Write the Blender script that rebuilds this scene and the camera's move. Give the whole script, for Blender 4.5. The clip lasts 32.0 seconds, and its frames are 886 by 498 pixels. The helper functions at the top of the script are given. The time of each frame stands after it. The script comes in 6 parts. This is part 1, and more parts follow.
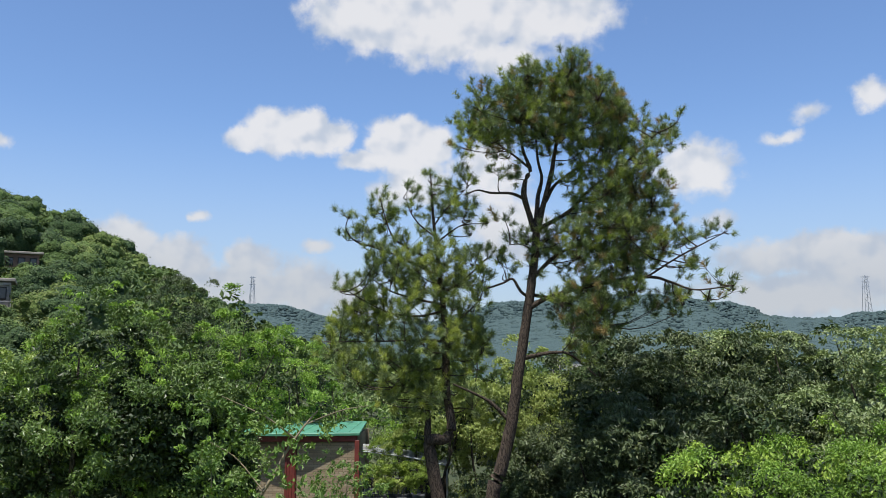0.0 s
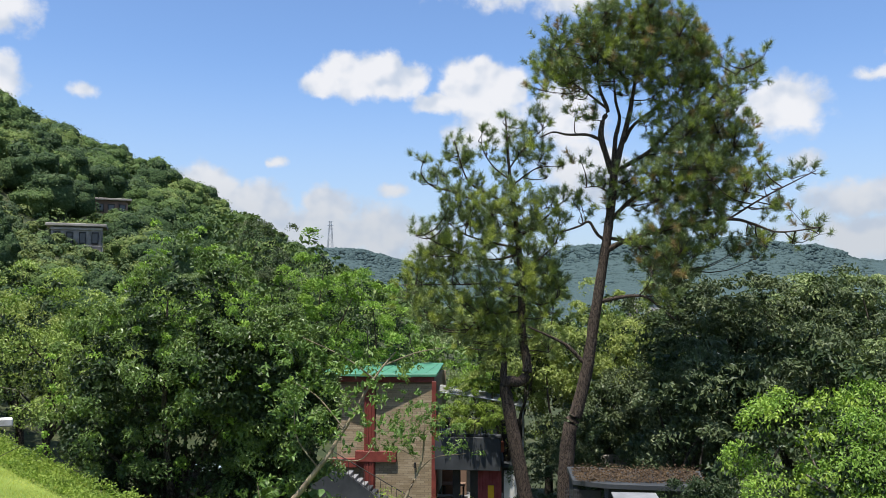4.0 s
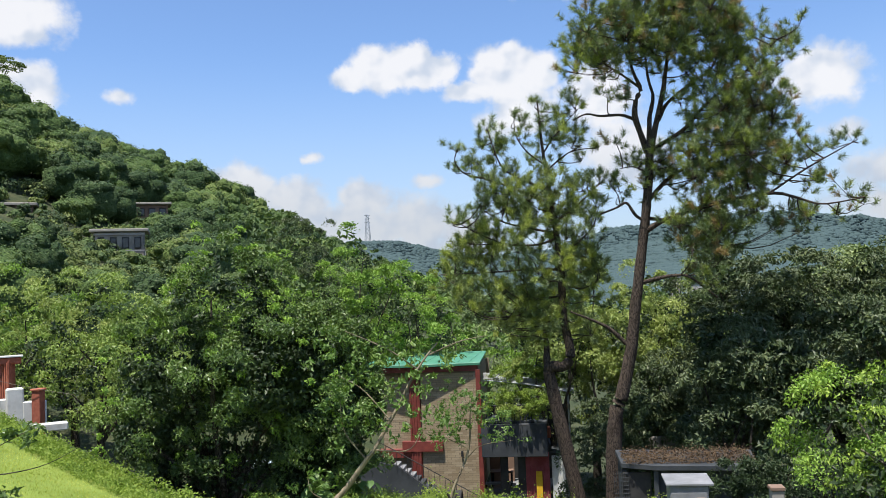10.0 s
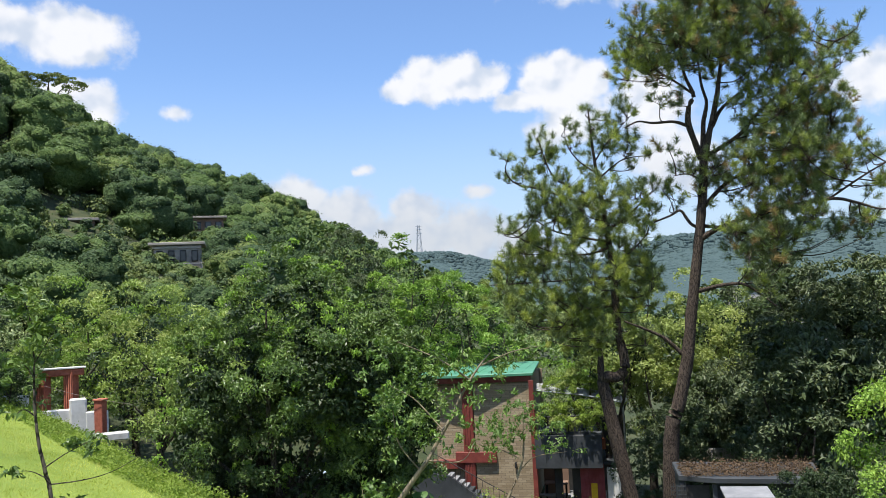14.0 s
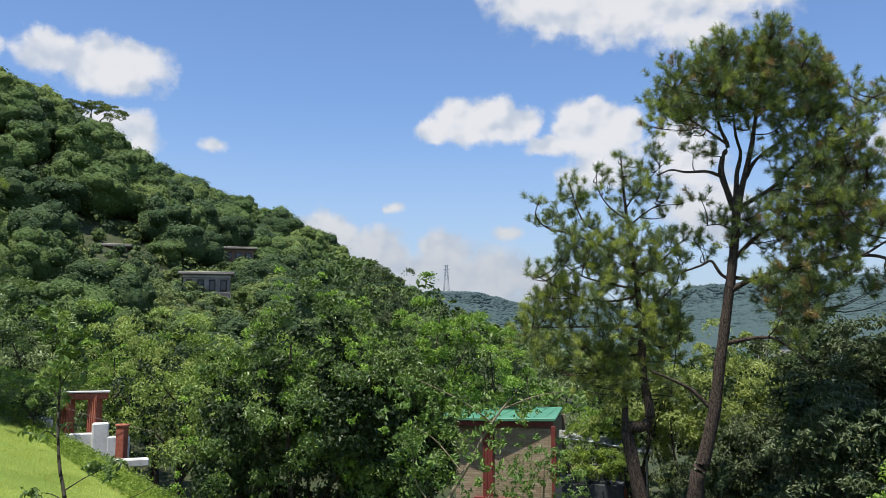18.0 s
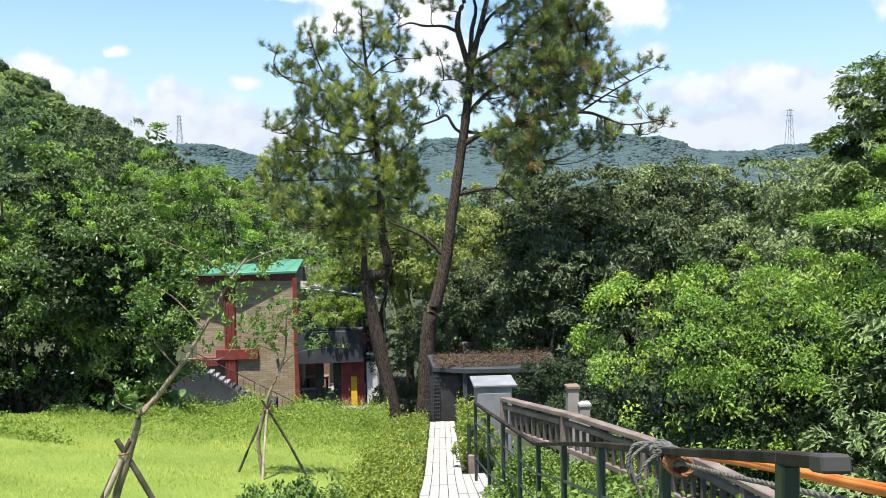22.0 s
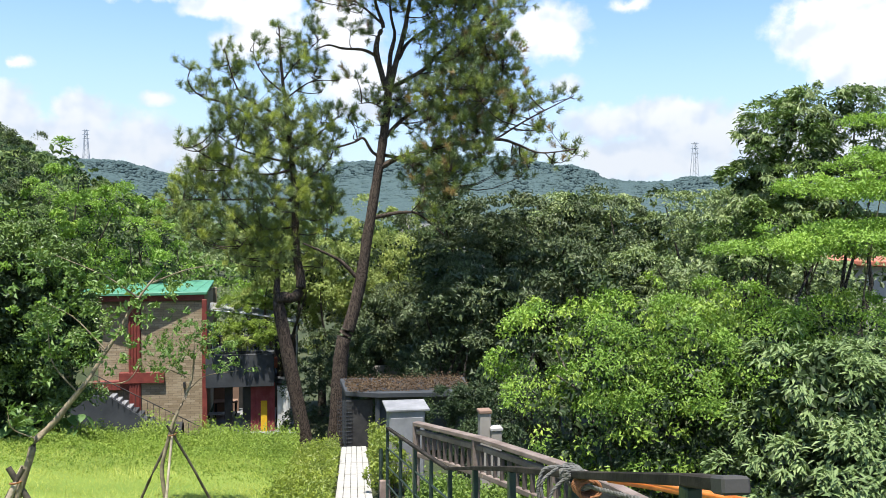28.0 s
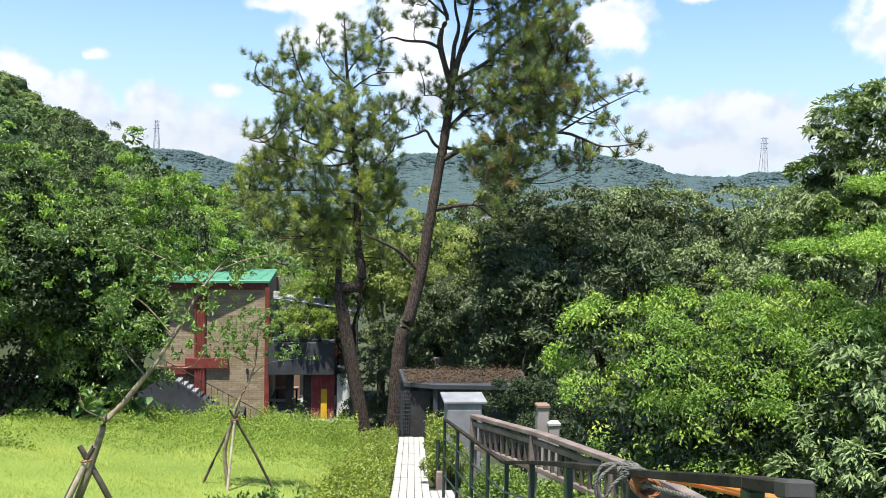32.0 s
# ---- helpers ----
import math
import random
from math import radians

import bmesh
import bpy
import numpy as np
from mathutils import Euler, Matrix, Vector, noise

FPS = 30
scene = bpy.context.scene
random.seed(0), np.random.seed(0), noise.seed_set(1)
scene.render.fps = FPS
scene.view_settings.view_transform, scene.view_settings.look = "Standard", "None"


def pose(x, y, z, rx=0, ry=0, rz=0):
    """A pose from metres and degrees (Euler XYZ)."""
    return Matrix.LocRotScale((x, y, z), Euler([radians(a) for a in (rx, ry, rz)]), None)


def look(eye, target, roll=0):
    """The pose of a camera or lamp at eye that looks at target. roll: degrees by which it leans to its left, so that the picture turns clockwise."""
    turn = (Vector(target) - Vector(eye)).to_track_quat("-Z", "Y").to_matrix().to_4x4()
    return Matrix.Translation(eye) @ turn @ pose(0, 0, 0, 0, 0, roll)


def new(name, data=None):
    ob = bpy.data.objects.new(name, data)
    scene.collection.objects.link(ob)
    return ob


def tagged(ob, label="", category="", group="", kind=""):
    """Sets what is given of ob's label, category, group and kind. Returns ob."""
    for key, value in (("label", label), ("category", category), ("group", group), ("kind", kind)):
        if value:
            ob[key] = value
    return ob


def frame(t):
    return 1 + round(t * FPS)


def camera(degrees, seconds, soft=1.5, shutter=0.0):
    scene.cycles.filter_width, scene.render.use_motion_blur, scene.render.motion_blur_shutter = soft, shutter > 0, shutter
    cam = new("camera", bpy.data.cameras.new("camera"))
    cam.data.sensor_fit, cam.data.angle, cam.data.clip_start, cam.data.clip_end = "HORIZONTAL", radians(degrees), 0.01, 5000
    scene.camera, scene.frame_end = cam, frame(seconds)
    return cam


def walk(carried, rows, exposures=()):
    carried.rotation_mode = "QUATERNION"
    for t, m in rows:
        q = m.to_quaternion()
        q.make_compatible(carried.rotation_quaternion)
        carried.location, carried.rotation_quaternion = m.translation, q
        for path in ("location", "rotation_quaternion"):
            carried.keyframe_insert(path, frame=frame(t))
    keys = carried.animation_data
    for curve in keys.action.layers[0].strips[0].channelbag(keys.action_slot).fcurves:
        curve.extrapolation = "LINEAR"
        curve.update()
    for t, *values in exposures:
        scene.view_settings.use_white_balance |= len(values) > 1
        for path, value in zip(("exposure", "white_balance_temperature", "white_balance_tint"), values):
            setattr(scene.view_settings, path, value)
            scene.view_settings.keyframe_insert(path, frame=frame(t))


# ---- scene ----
EYE = 10.3          # the eye's height over the yard of the brick house, which is z = 0
TILT, LEAN = 7.5, 0.0
cam = camera(55.57, 32.0, soft=0.65)
# seconds, yaw, pitch, roll: a hand-held turn on one spot
ROWS = [
    (0.0, -0.00, 0.00, 0.00),
    (0.5, -0.20, -0.72, 0.07),
    (1.0, -0.81, -1.30, -0.19),
    (1.5, -0.86, -1.83, 0.21),
    (2.0, 0.91, -3.27, 1.04),
    (2.5, 2.90, -4.31, 1.32),
    (3.0, 4.03, -4.18, 0.59),
    (3.5, 4.65, -4.05, 0.08),
    (4.0, 5.11, -3.82, 0.50),
    (4.5, 5.56, -3.59, 0.80),
    (6.5, 7.81, -3.22, 1.98),
    (7.0, 8.11, -3.56, 2.00),
    (7.5, 8.16, -4.04, 1.94),
    (8.0, 8.33, -4.26, 1.89),
    (8.5, 8.58, -4.45, 2.05),
    (9.0, 8.10, -4.43, 2.26),
    (9.5, 7.36, -4.23, 2.78),
    (10.0, 7.47, -4.49, 3.33),
    (10.5, 7.34, -4.63, 3.06),
    (11.0, 7.60, -4.82, 2.89),
    (11.5, 8.92, -5.58, 2.96),
    (12.0, 9.59, -5.69, 3.17),
    (12.5, 9.82, -5.26, 3.48),
    (13.0, 10.39, -4.81, 3.87),
    (13.5, 10.57, -4.13, 3.98),
    (15.5, 12.27, -2.51, 4.58),
    (16.0, 12.43, -2.25, 3.98),
    (16.5, 16.06, -2.55, 2.03),
    (17.0, 17.85, -3.13, 0.76),
    (17.5, 15.63, -1.86, 1.10),
    (18.0, 12.92, -0.74, 1.80),
    (18.5, 12.06, -1.21, 2.42),
    (19.0, 9.40, -2.12, 2.01),
    (19.5, 5.51, -2.69, 1.95),
    (20.0, 2.27, -4.06, 1.66),
    (20.5, -0.89, -5.64, 1.44),
    (21.0, -3.53, -7.09, 1.06),
    (21.5, -3.98, -9.18, 0.68),
    (22.0, -4.51, -11.06, 0.35),
    (22.5, -5.30, -12.14, 0.44),
    (23.0, -5.63, -12.50, 0.20),
    (23.5, -5.83, -13.12, 0.04),
    (24.0, -5.97, -12.81, -0.02),
    (24.5, -6.33, -10.99, -0.47),
    (25.0, -7.22, -9.55, -1.13),
    (25.5, -7.75, -9.31, -1.13),
    (27.5, -9.09, -9.21, -1.09),
    (28.0, -10.03, -9.39, -1.61),
    (28.5, -9.99, -9.50, -0.73),
    (29.0, -7.87, -9.91, 0.12),
    (29.5, -6.06, -9.89, 0.15),
    (30.0, -5.77, -9.85, 0.31),
    (30.5, -6.21, -10.11, -0.19),
    (31.0, -6.57, -10.06, -0.59),
    (31.5, -6.58, -9.87, -1.45),
    (32.0, -5.81, -10.01, -1.88),
]
EXPOSURES = [(0.0, 0.38), (3.0, 0.52), (9.0, 0.55), (12.0, 0.68), (17.0, 0.56), (19.0, 0.26), (20.0, 0.52), (21.0, 0.98), (22.5, 0.98), (32.0, 0.98)]
walk(cam, [(t, pose(0, 0, EYE, TILT, LEAN, 0) @ pose(0, 0, 0, 90 + p, r, y)) for t, y, p, r in ROWS], EXPOSURES)

# ---- light: a high summer sun from behind the camera, a blue sky with fair-weather clouds ----
SUN_EL, SUN_AZ = 73.0, -158.0      # degrees above the horizon; degrees from +y towards +x
sun_dir = Vector((math.sin(radians(SUN_AZ)) * math.cos(radians(SUN_EL)), math.cos(radians(SUN_AZ)) * math.cos(radians(SUN_EL)), math.sin(radians(SUN_EL))))
sun = new("sun", bpy.data.lights.new("sun", "SUN"))
sun.data.energy, sun.data.angle, sun.data.color = 4.9, radians(0.53), (1.0, 0.96, 0.88)
sun.matrix_world = look((0, 0, 0), -sun_dir)


class Nodes:
    """A small writer of node trees."""

    def __init__(self, tree):
        self.t = tree
        tree.nodes.clear()

    def n(self, kind, **props):
        node = self.t.nodes.new(kind)
        for k, v in props.items():
            if k == "operation":
                node.operation = v
            elif k == "blend":
                node.data_type, node.blend_type = "RGBA", v
            elif k == "noise_dim":
                node.noise_dimensions = v
        return node

    def link(self, a, b):
        self.t.links.new(a, b)

    def put(self, value, socket):
        if isinstance(value, bpy.types.NodeSocket):
            self.link(value, socket)
        else:
            socket.default_value = value

    def math(self, op, a, b=0.0, c=0.0, clamp=False):
        node = self.n("ShaderNodeMath", operation=op)
        node.use_clamp = clamp
        for v, s in zip((a, b, c), node.inputs):
            self.put(v, s)
        return node.outputs[0]

    def vec(self, op, a, b=(0, 0, 0)):
        node = self.n("ShaderNodeVectorMath", operation=op)
        self.put(a, node.inputs[0])
        self.put(b, node.inputs[1])
        return node.outputs["Value"] if op in ("LENGTH", "DOT_PRODUCT", "DISTANCE") else node.outputs[0]

    def noise(self, vector, scale, detail=4.0, rough=0.55, distort=0.0):
        node = self.n("ShaderNodeTexNoise")
        self.put(vector, node.inputs["Vector"])
        for k, v in (("Scale", scale), ("Detail", detail), ("Roughness", rough), ("Distortion", distort)):
            node.inputs[k].default_value = v
        return node

    def ramp(self, fac, stops):
        node = self.n("ShaderNodeValToRGB")
        self.put(fac, node.inputs[0])
        el = node.color_ramp.elements
        while len(el) < len(stops):
            el.new(0.5)
        for e, (p, c) in zip(el, stops):
            e.position, e.color = p, (*c, 1.0)
        return node.outputs[0]

    def mix(self, fac, a, b, blend="MIX"):
        node = self.n("ShaderNodeMix", blend=blend)
        self.put(fac, node.inputs[0])
        for v, s in ((a, node.inputs[6]), (b, node.inputs[7])):
            self.put(v if isinstance(v, bpy.types.NodeSocket) else (*v, 1.0), s)
        return node.outputs[2]

    def smooth(self, value, lo, hi):
        node = self.n("ShaderNodeMapRange")
        node.interpolation_type = "SMOOTHSTEP"
        self.put(value, node.inputs[0])
        node.inputs[1].default_value, node.inputs[2].default_value = lo, hi
        return node.outputs[0]


world = bpy.data.worlds.new("sky")
scene.world = world
world.use_nodes = True
W = Nodes(world.node_tree)
sky = W.n("ShaderNodeTexSky")
sky.sky_type, sky.sun_disc = "NISHITA", False
sky.sun_elevation, sky.sun_rotation = radians(SUN_EL), radians(SUN_AZ)
sky.altitude, sky.air_density, sky.dust_density, sky.ozone_density = 50.0, 1.0, 0.6, 2.0
coord = W.n("ShaderNodeTexCoord").outputs["Generated"]
xyz = W.n("ShaderNodeSeparateXYZ")
W.link(coord, xyz.inputs[0])
azim = W.math("MULTIPLY", W.math("ARCTAN2", xyz.outputs[0], xyz.outputs[1]), 57.2958)
elev = W.math("MULTIPLY", W.math("ARCSINE", xyz.outputs[2]), 57.2958)
plane = W.n("ShaderNodeCombineXYZ")
W.link(azim, plane.inputs[0]), W.link(elev, plane.inputs[1])
warp = W.noise(plane.outputs[0], 0.42, 7.0, 0.62)
warped = W.vec("ADD", plane.outputs[0], W.vec("MULTIPLY", W.vec("SUBTRACT", warp.outputs["Color"], (0.5, 0.5, 0.5)), (1.5, 1.3, 0.0)))
# puffs of cloud: azimuth, elevation, half width, half height, in degrees, and how thick
PUFFS = []
# double cloud over the house
PUFFS += [(-13.35, 14.6, 1.7, 1.0, 1.0), (-11.5, 15.1, 2.2, 1.5, 1.3), (-9.8, 15.4, 2.0, 1.45, 1.3), (-7.4, 15.0, 1.6, 1.1, 1.0), (-9.0, 14.3, 2.0, 0.8, 0.9)]
PUFFS += [(-2.7, 14.7, 2.9, 1.7, 1.35), (-0.75, 14.4, 1.6, 1.5, 1.2), (-4.8, 13.4, 2.4, 0.75, 0.9), (-2.4, 13.2, 3.2, 0.8, 0.9), (-1.9, 11.9, 2.4, 1.6, 0.9), (-3.7, 11.2, 1.6, 1.0, 0.8)]
# cloud behind the pines
PUFFS += [(3.4, 12.5, 2.4, 2.6, 0.85), (4.5, 9.1, 3.1, 2.6, 0.80)]
# bank over the left horizon
PUFFS += [(-21.3, 7.6, 2.6, 1.5, 1.00), (-17.7, 6.5, 2.6, 1.7, 1.00), (-12.9, 6.5, 2.0, 1.5, 0.90), (-13.4, 4.5, 4.8, 2.2, 0.90), (-9.3, 4.6, 2.6, 2.2, 0.90), (-6.3, 3.9, 2.6, 1.7, 0.70)]
# clouds over the hill
PUFFS += [(-35.0, 17.5, 3.6, 1.9, 1.10), (-38.8, 17.9, 2.3, 1.5, 0.90), (-34.1, 13.5, 2.2, 1.6, 1.00), (-35.4, 14.1, 1.8, 1.1, 0.80), (-42.8, 17.7, 1.8, 1.1, 0.80)]
# high cloud
PUFFS += [(-5.8, 22.8, 4.2, 1.9, 1.00), (0.2, 22.9, 8.0, 3.2, 1.10), (7.1, 23.1, 5.6, 2.4, 1.05), (3.8, 20.5, 3.7, 1.5, 0.70), (-3.4, 21.3, 3.2, 1.3, 0.70)]
# clouds right of the pines
PUFFS += [(16.8, 12.4, 2.6, 1.7, 0.90), (17.2, 12.5, 2.7, 1.8, 0.90), (18.3, 9.0, 1.5, 0.7, 0.70), (22.3, 13.9, 1.6, 0.5, 0.50)]
# bank over the right horizon
PUFFS += [(21.7, 6.4, 3.9, 1.3, 0.80), (25.3, 6.5, 4.3, 1.5, 1.00), (27.4, 5.5, 4.8, 1.9, 1.00), (23.2, 4.1, 6.9, 1.7, 0.80), (34.2, 4.6, 6.9, 2.2, 0.80)]
# high cloud on the right
PUFFS += [(35.6, 11.6, 4.2, 2.6, 1.10), (37.5, 9.5, 3.9, 2.6, 1.00), (38.6, 12.3, 5.3, 2.6, 1.00)]
# wisps
PUFFS += [(-16.7, 9.3, 0.6, 0.3, 0.50), (-8.7, 7.7, 0.9, 0.5, 0.60), (-28.9, 13.1, 1.1, 0.4, 0.45), (-8.5, 7.5, 1.0, 0.5, 0.60), (-16.3, 9.4, 0.9, 0.4, 0.55), (27.9, 16.0, 1.3, 1.1, 0.70), (24.1, 15.3, 1.1, 0.6, 0.35)]
# clouds all round
PUFFS += [(-70.0, 14.0, 12.0, 5.0, 1.00), (-95.0, 22.0, 10.0, 5.0, 1.00), (-130.0, 12.0, 16.0, 6.0, 1.00), (-160.0, 28.0, 10.0, 6.0, 1.00), (165.0, 15.0, 14.0, 6.0, 1.00), (130.0, 24.0, 12.0, 6.0, 1.00), (95.0, 14.0, 16.0, 6.0, 1.00), (65.0, 18.0, 12.0, 6.0, 1.00)]
cloud = -0.45
for a, e, rx, ry, k in PUFFS:
    d = W.vec("LENGTH", W.vec("MULTIPLY", W.vec("SUBTRACT", warped, (a, e, 0.0)), (0.87 / rx, 0.87 / ry, 0.0)))
    cloud = W.math("MAXIMUM", cloud, W.math("MULTIPLY", W.math("SUBTRACT", 1.0, d), k))
fine = W.noise(plane.outputs[0], 0.62, 8.0, 0.54)
soft_a = W.noise(plane.outputs[0], 0.5, 2.5, 0.45)
soft_b = W.noise(W.vec("ADD", plane.outputs[0], (-0.3, 0.9, 0.0)), 0.5, 2.5, 0.45)
far_bank = W.math("MULTIPLY", W.smooth(elev, 26.0, 75.0), W.smooth(W.noise(coord, 2.2, 6.0).outputs[0], 0.52, 0.75))
cover = W.smooth(W.math("ADD", cloud, W.math("MULTIPLY", W.math("SUBTRACT", fine.outputs[0], 0.5), 1.05)), -0.05, 0.42)
cover = W.math("MAXIMUM", cover, W.math("MULTIPLY", far_bank, 0.7))
lit = W.math("MULTIPLY", W.math("SUBTRACT", soft_a.outputs[0], soft_b.outputs[0]), 2.3)
shade = W.smooth(W.math("ADD", W.math("ADD", W.math("MULTIPLY", cloud, 0.55), lit), W.math("MULTIPLY", warp.outputs[0], 0.7)), 0.0, 0.95)
white = W.mix(shade, W.mix(W.smooth(elev, 4.0, 12.0), (2.35, 2.65, 3.15), (2.85, 3.15, 3.65)), W.mix(W.smooth(elev, 4.0, 12.0), (2.9, 3.05, 3.3), (4.2, 4.2, 4.3)))
skyblue = W.mix(1.0, sky.outputs[0], (0.645, 0.735, 0.87), "MULTIPLY")
haze = W.mix(W.math("MULTIPLY", W.smooth(elev, 17.0, -1.0), 0.78), skyblue, (2.4, 2.85, 3.5))
out = W.mix(W.math("MULTIPLY", cover, 0.93), haze, white)
bg = W.n("ShaderNodeBackground")
W.link(out, bg.inputs[0])
bg.inputs[1].default_value = 0.15
W.link(bg.outputs[0], W.n("ShaderNodeOutputWorld").inputs[0])


# ---- materials ----
def material(name):
    m = bpy.data.materials.new(name)
    m.use_nodes = True
    return m, Nodes(m.node_tree)


def finish(N, color, rough=0.7, bump=None, strength=0.3, distance=0.02, metal=0.0, spec=0.5):
    b = N.n("ShaderNodeBsdfPrincipled")
    N.put(color if isinstance(color, bpy.types.NodeSocket) else (*color, 1.0), b.inputs["Base Color"])
    N.put(rough, b.inputs["Roughness"])
    b.inputs["Metallic"].default_value = metal
    b.inputs["Specular IOR Level"].default_value = spec
    if bump is not None:
        bp = N.n("ShaderNodeBump")
        bp.inputs["Strength"].default_value, bp.inputs["Distance"].default_value = strength, distance
        N.link(bump, bp.inputs["Height"])
        N.link(bp.outputs[0], b.inputs["Normal"])
    return b


def surface(N, shader):
    N.link(shader.outputs[0], N.n("ShaderNodeOutputMaterial").inputs[0])


def leaf_mat(name, dark, mid, light, rough=0.42, glow=0.34, patch=0.35, spec=0.5):
    """Leaves: colour by leaf, drifting from bough to bough, some light passing through."""
    dark, mid, light = ((1.13 * c[0], c[1], c[2]) for c in (dark, mid, light))
    m, N = material(name)
    geo = N.n("ShaderNodeNewGeometry")
    pos = N.n("ShaderNodeTexCoord").outputs["Object"]
    drift = N.noise(pos, patch, 2.0)
    v = N.math("ADD", N.math("MULTIPLY", geo.outputs["Random Per Island"], 0.42), N.math("MULTIPLY", N.math("SUBTRACT", drift.outputs[0], 0.28), 1.15), clamp=True)
    col = N.ramp(v, [(0.0, dark), (0.5, mid), (1.0, light)])
    b = finish(N, col, rough, spec=spec)
    tr = N.n("ShaderNodeBsdfTranslucent")
    N.link(N.mix(1.0, col, (1.0, 1.12, 0.55), "MULTIPLY"), tr.inputs[0])
    mx = N.n("ShaderNodeMixShader")
    mx.inputs[0].default_value = glow
    N.link(b.outputs[0], mx.inputs[1]), N.link(tr.outputs[0], mx.inputs[2])
    surface(N, mx)
    return m


def rough_mat(name, c1, c2, scale=8.0, rough=0.8, bump=0.4, distance=0.01, fine=6.0, metal=0.0, stain=None, spec=0.4):
    """A weathered surface: two colours drifting into each other, a finer grain, stains."""
    m, N = material(name)
    pos = N.n("ShaderNodeTexCoord").outputs["Object"]
    big = N.noise(pos, scale, 5.0)
    small = N.noise(pos, scale * fine, 4.0)
    col = N.mix(N.smooth(big.outputs[0], 0.35, 0.68), c1, c2)
    col = N.mix(N.math("MULTIPLY", small.outputs[0], 0.45), col, tuple(c * 0.55 for c in c1))
    if stain:
        col = N.mix(N.math("MULTIPLY", N.smooth(N.noise(pos, scale * 0.35, 6.0, 0.65).outputs[0], 0.5, 0.68), 0.8), col, stain)
    surface(N, finish(N, col, rough, small.outputs[0], bump, distance, metal, spec))
    return m


def bark_mat(name, c1, c2, scale=9.0):
    m, N = material(name)
    pos = N.n("ShaderNodeTexCoord").outputs["Object"]
    long = N.vec("MULTIPLY", pos, (1.0, 1.0, 0.28))
    vor = N.n("ShaderNodeTexVoronoi")
    vor.feature = "DISTANCE_TO_EDGE"
    N.link(N.vec("ADD", long, N.vec("MULTIPLY", N.noise(pos, 3.0).outputs["Color"], (0.25, 0.25, 0.25))), vor.inputs["Vector"])
    vor.inputs["Scale"].default_value = scale
    crack = N.smooth(vor.outputs["Distance"], 0.0, 0.16)
    tone = N.noise(pos, 1.3, 4.0)
    col = N.mix(tone.outputs[0], c1, c2)
    col = N.mix(crack, tuple(c * 0.35 for c in c1), col)
    surface(N, finish(N, col, 0.9, crack, 0.8, 0.03, spec=0.2))
    return m


def brick_mat():
    """Buff bricks, each of its own shade."""
    m, N = material("buff brick")
    pos = N.n("ShaderNodeTexCoord").outputs["Object"]
    one = N.n("ShaderNodeObjectInfo").outputs["Random"]
    isl = N.n("ShaderNodeNewGeometry").outputs["Random Per Island"]
    v = N.math("FRACT", N.math("ADD", one, isl))
    col = N.ramp(v, [(0.0, (0.27, 0.205, 0.125)), (0.5, (0.34, 0.265, 0.17)), (1.0, (0.41, 0.33, 0.22))])
    grain = N.noise(pos, 30.0, 4.0)
    col = N.mix(N.math("MULTIPLY", grain.outputs[0], 0.3), col, (0.27, 0.21, 0.15))
    surface(N, finish(N, col, 0.85, grain.outputs[0], 0.3, 0.005, spec=0.3))
    return m


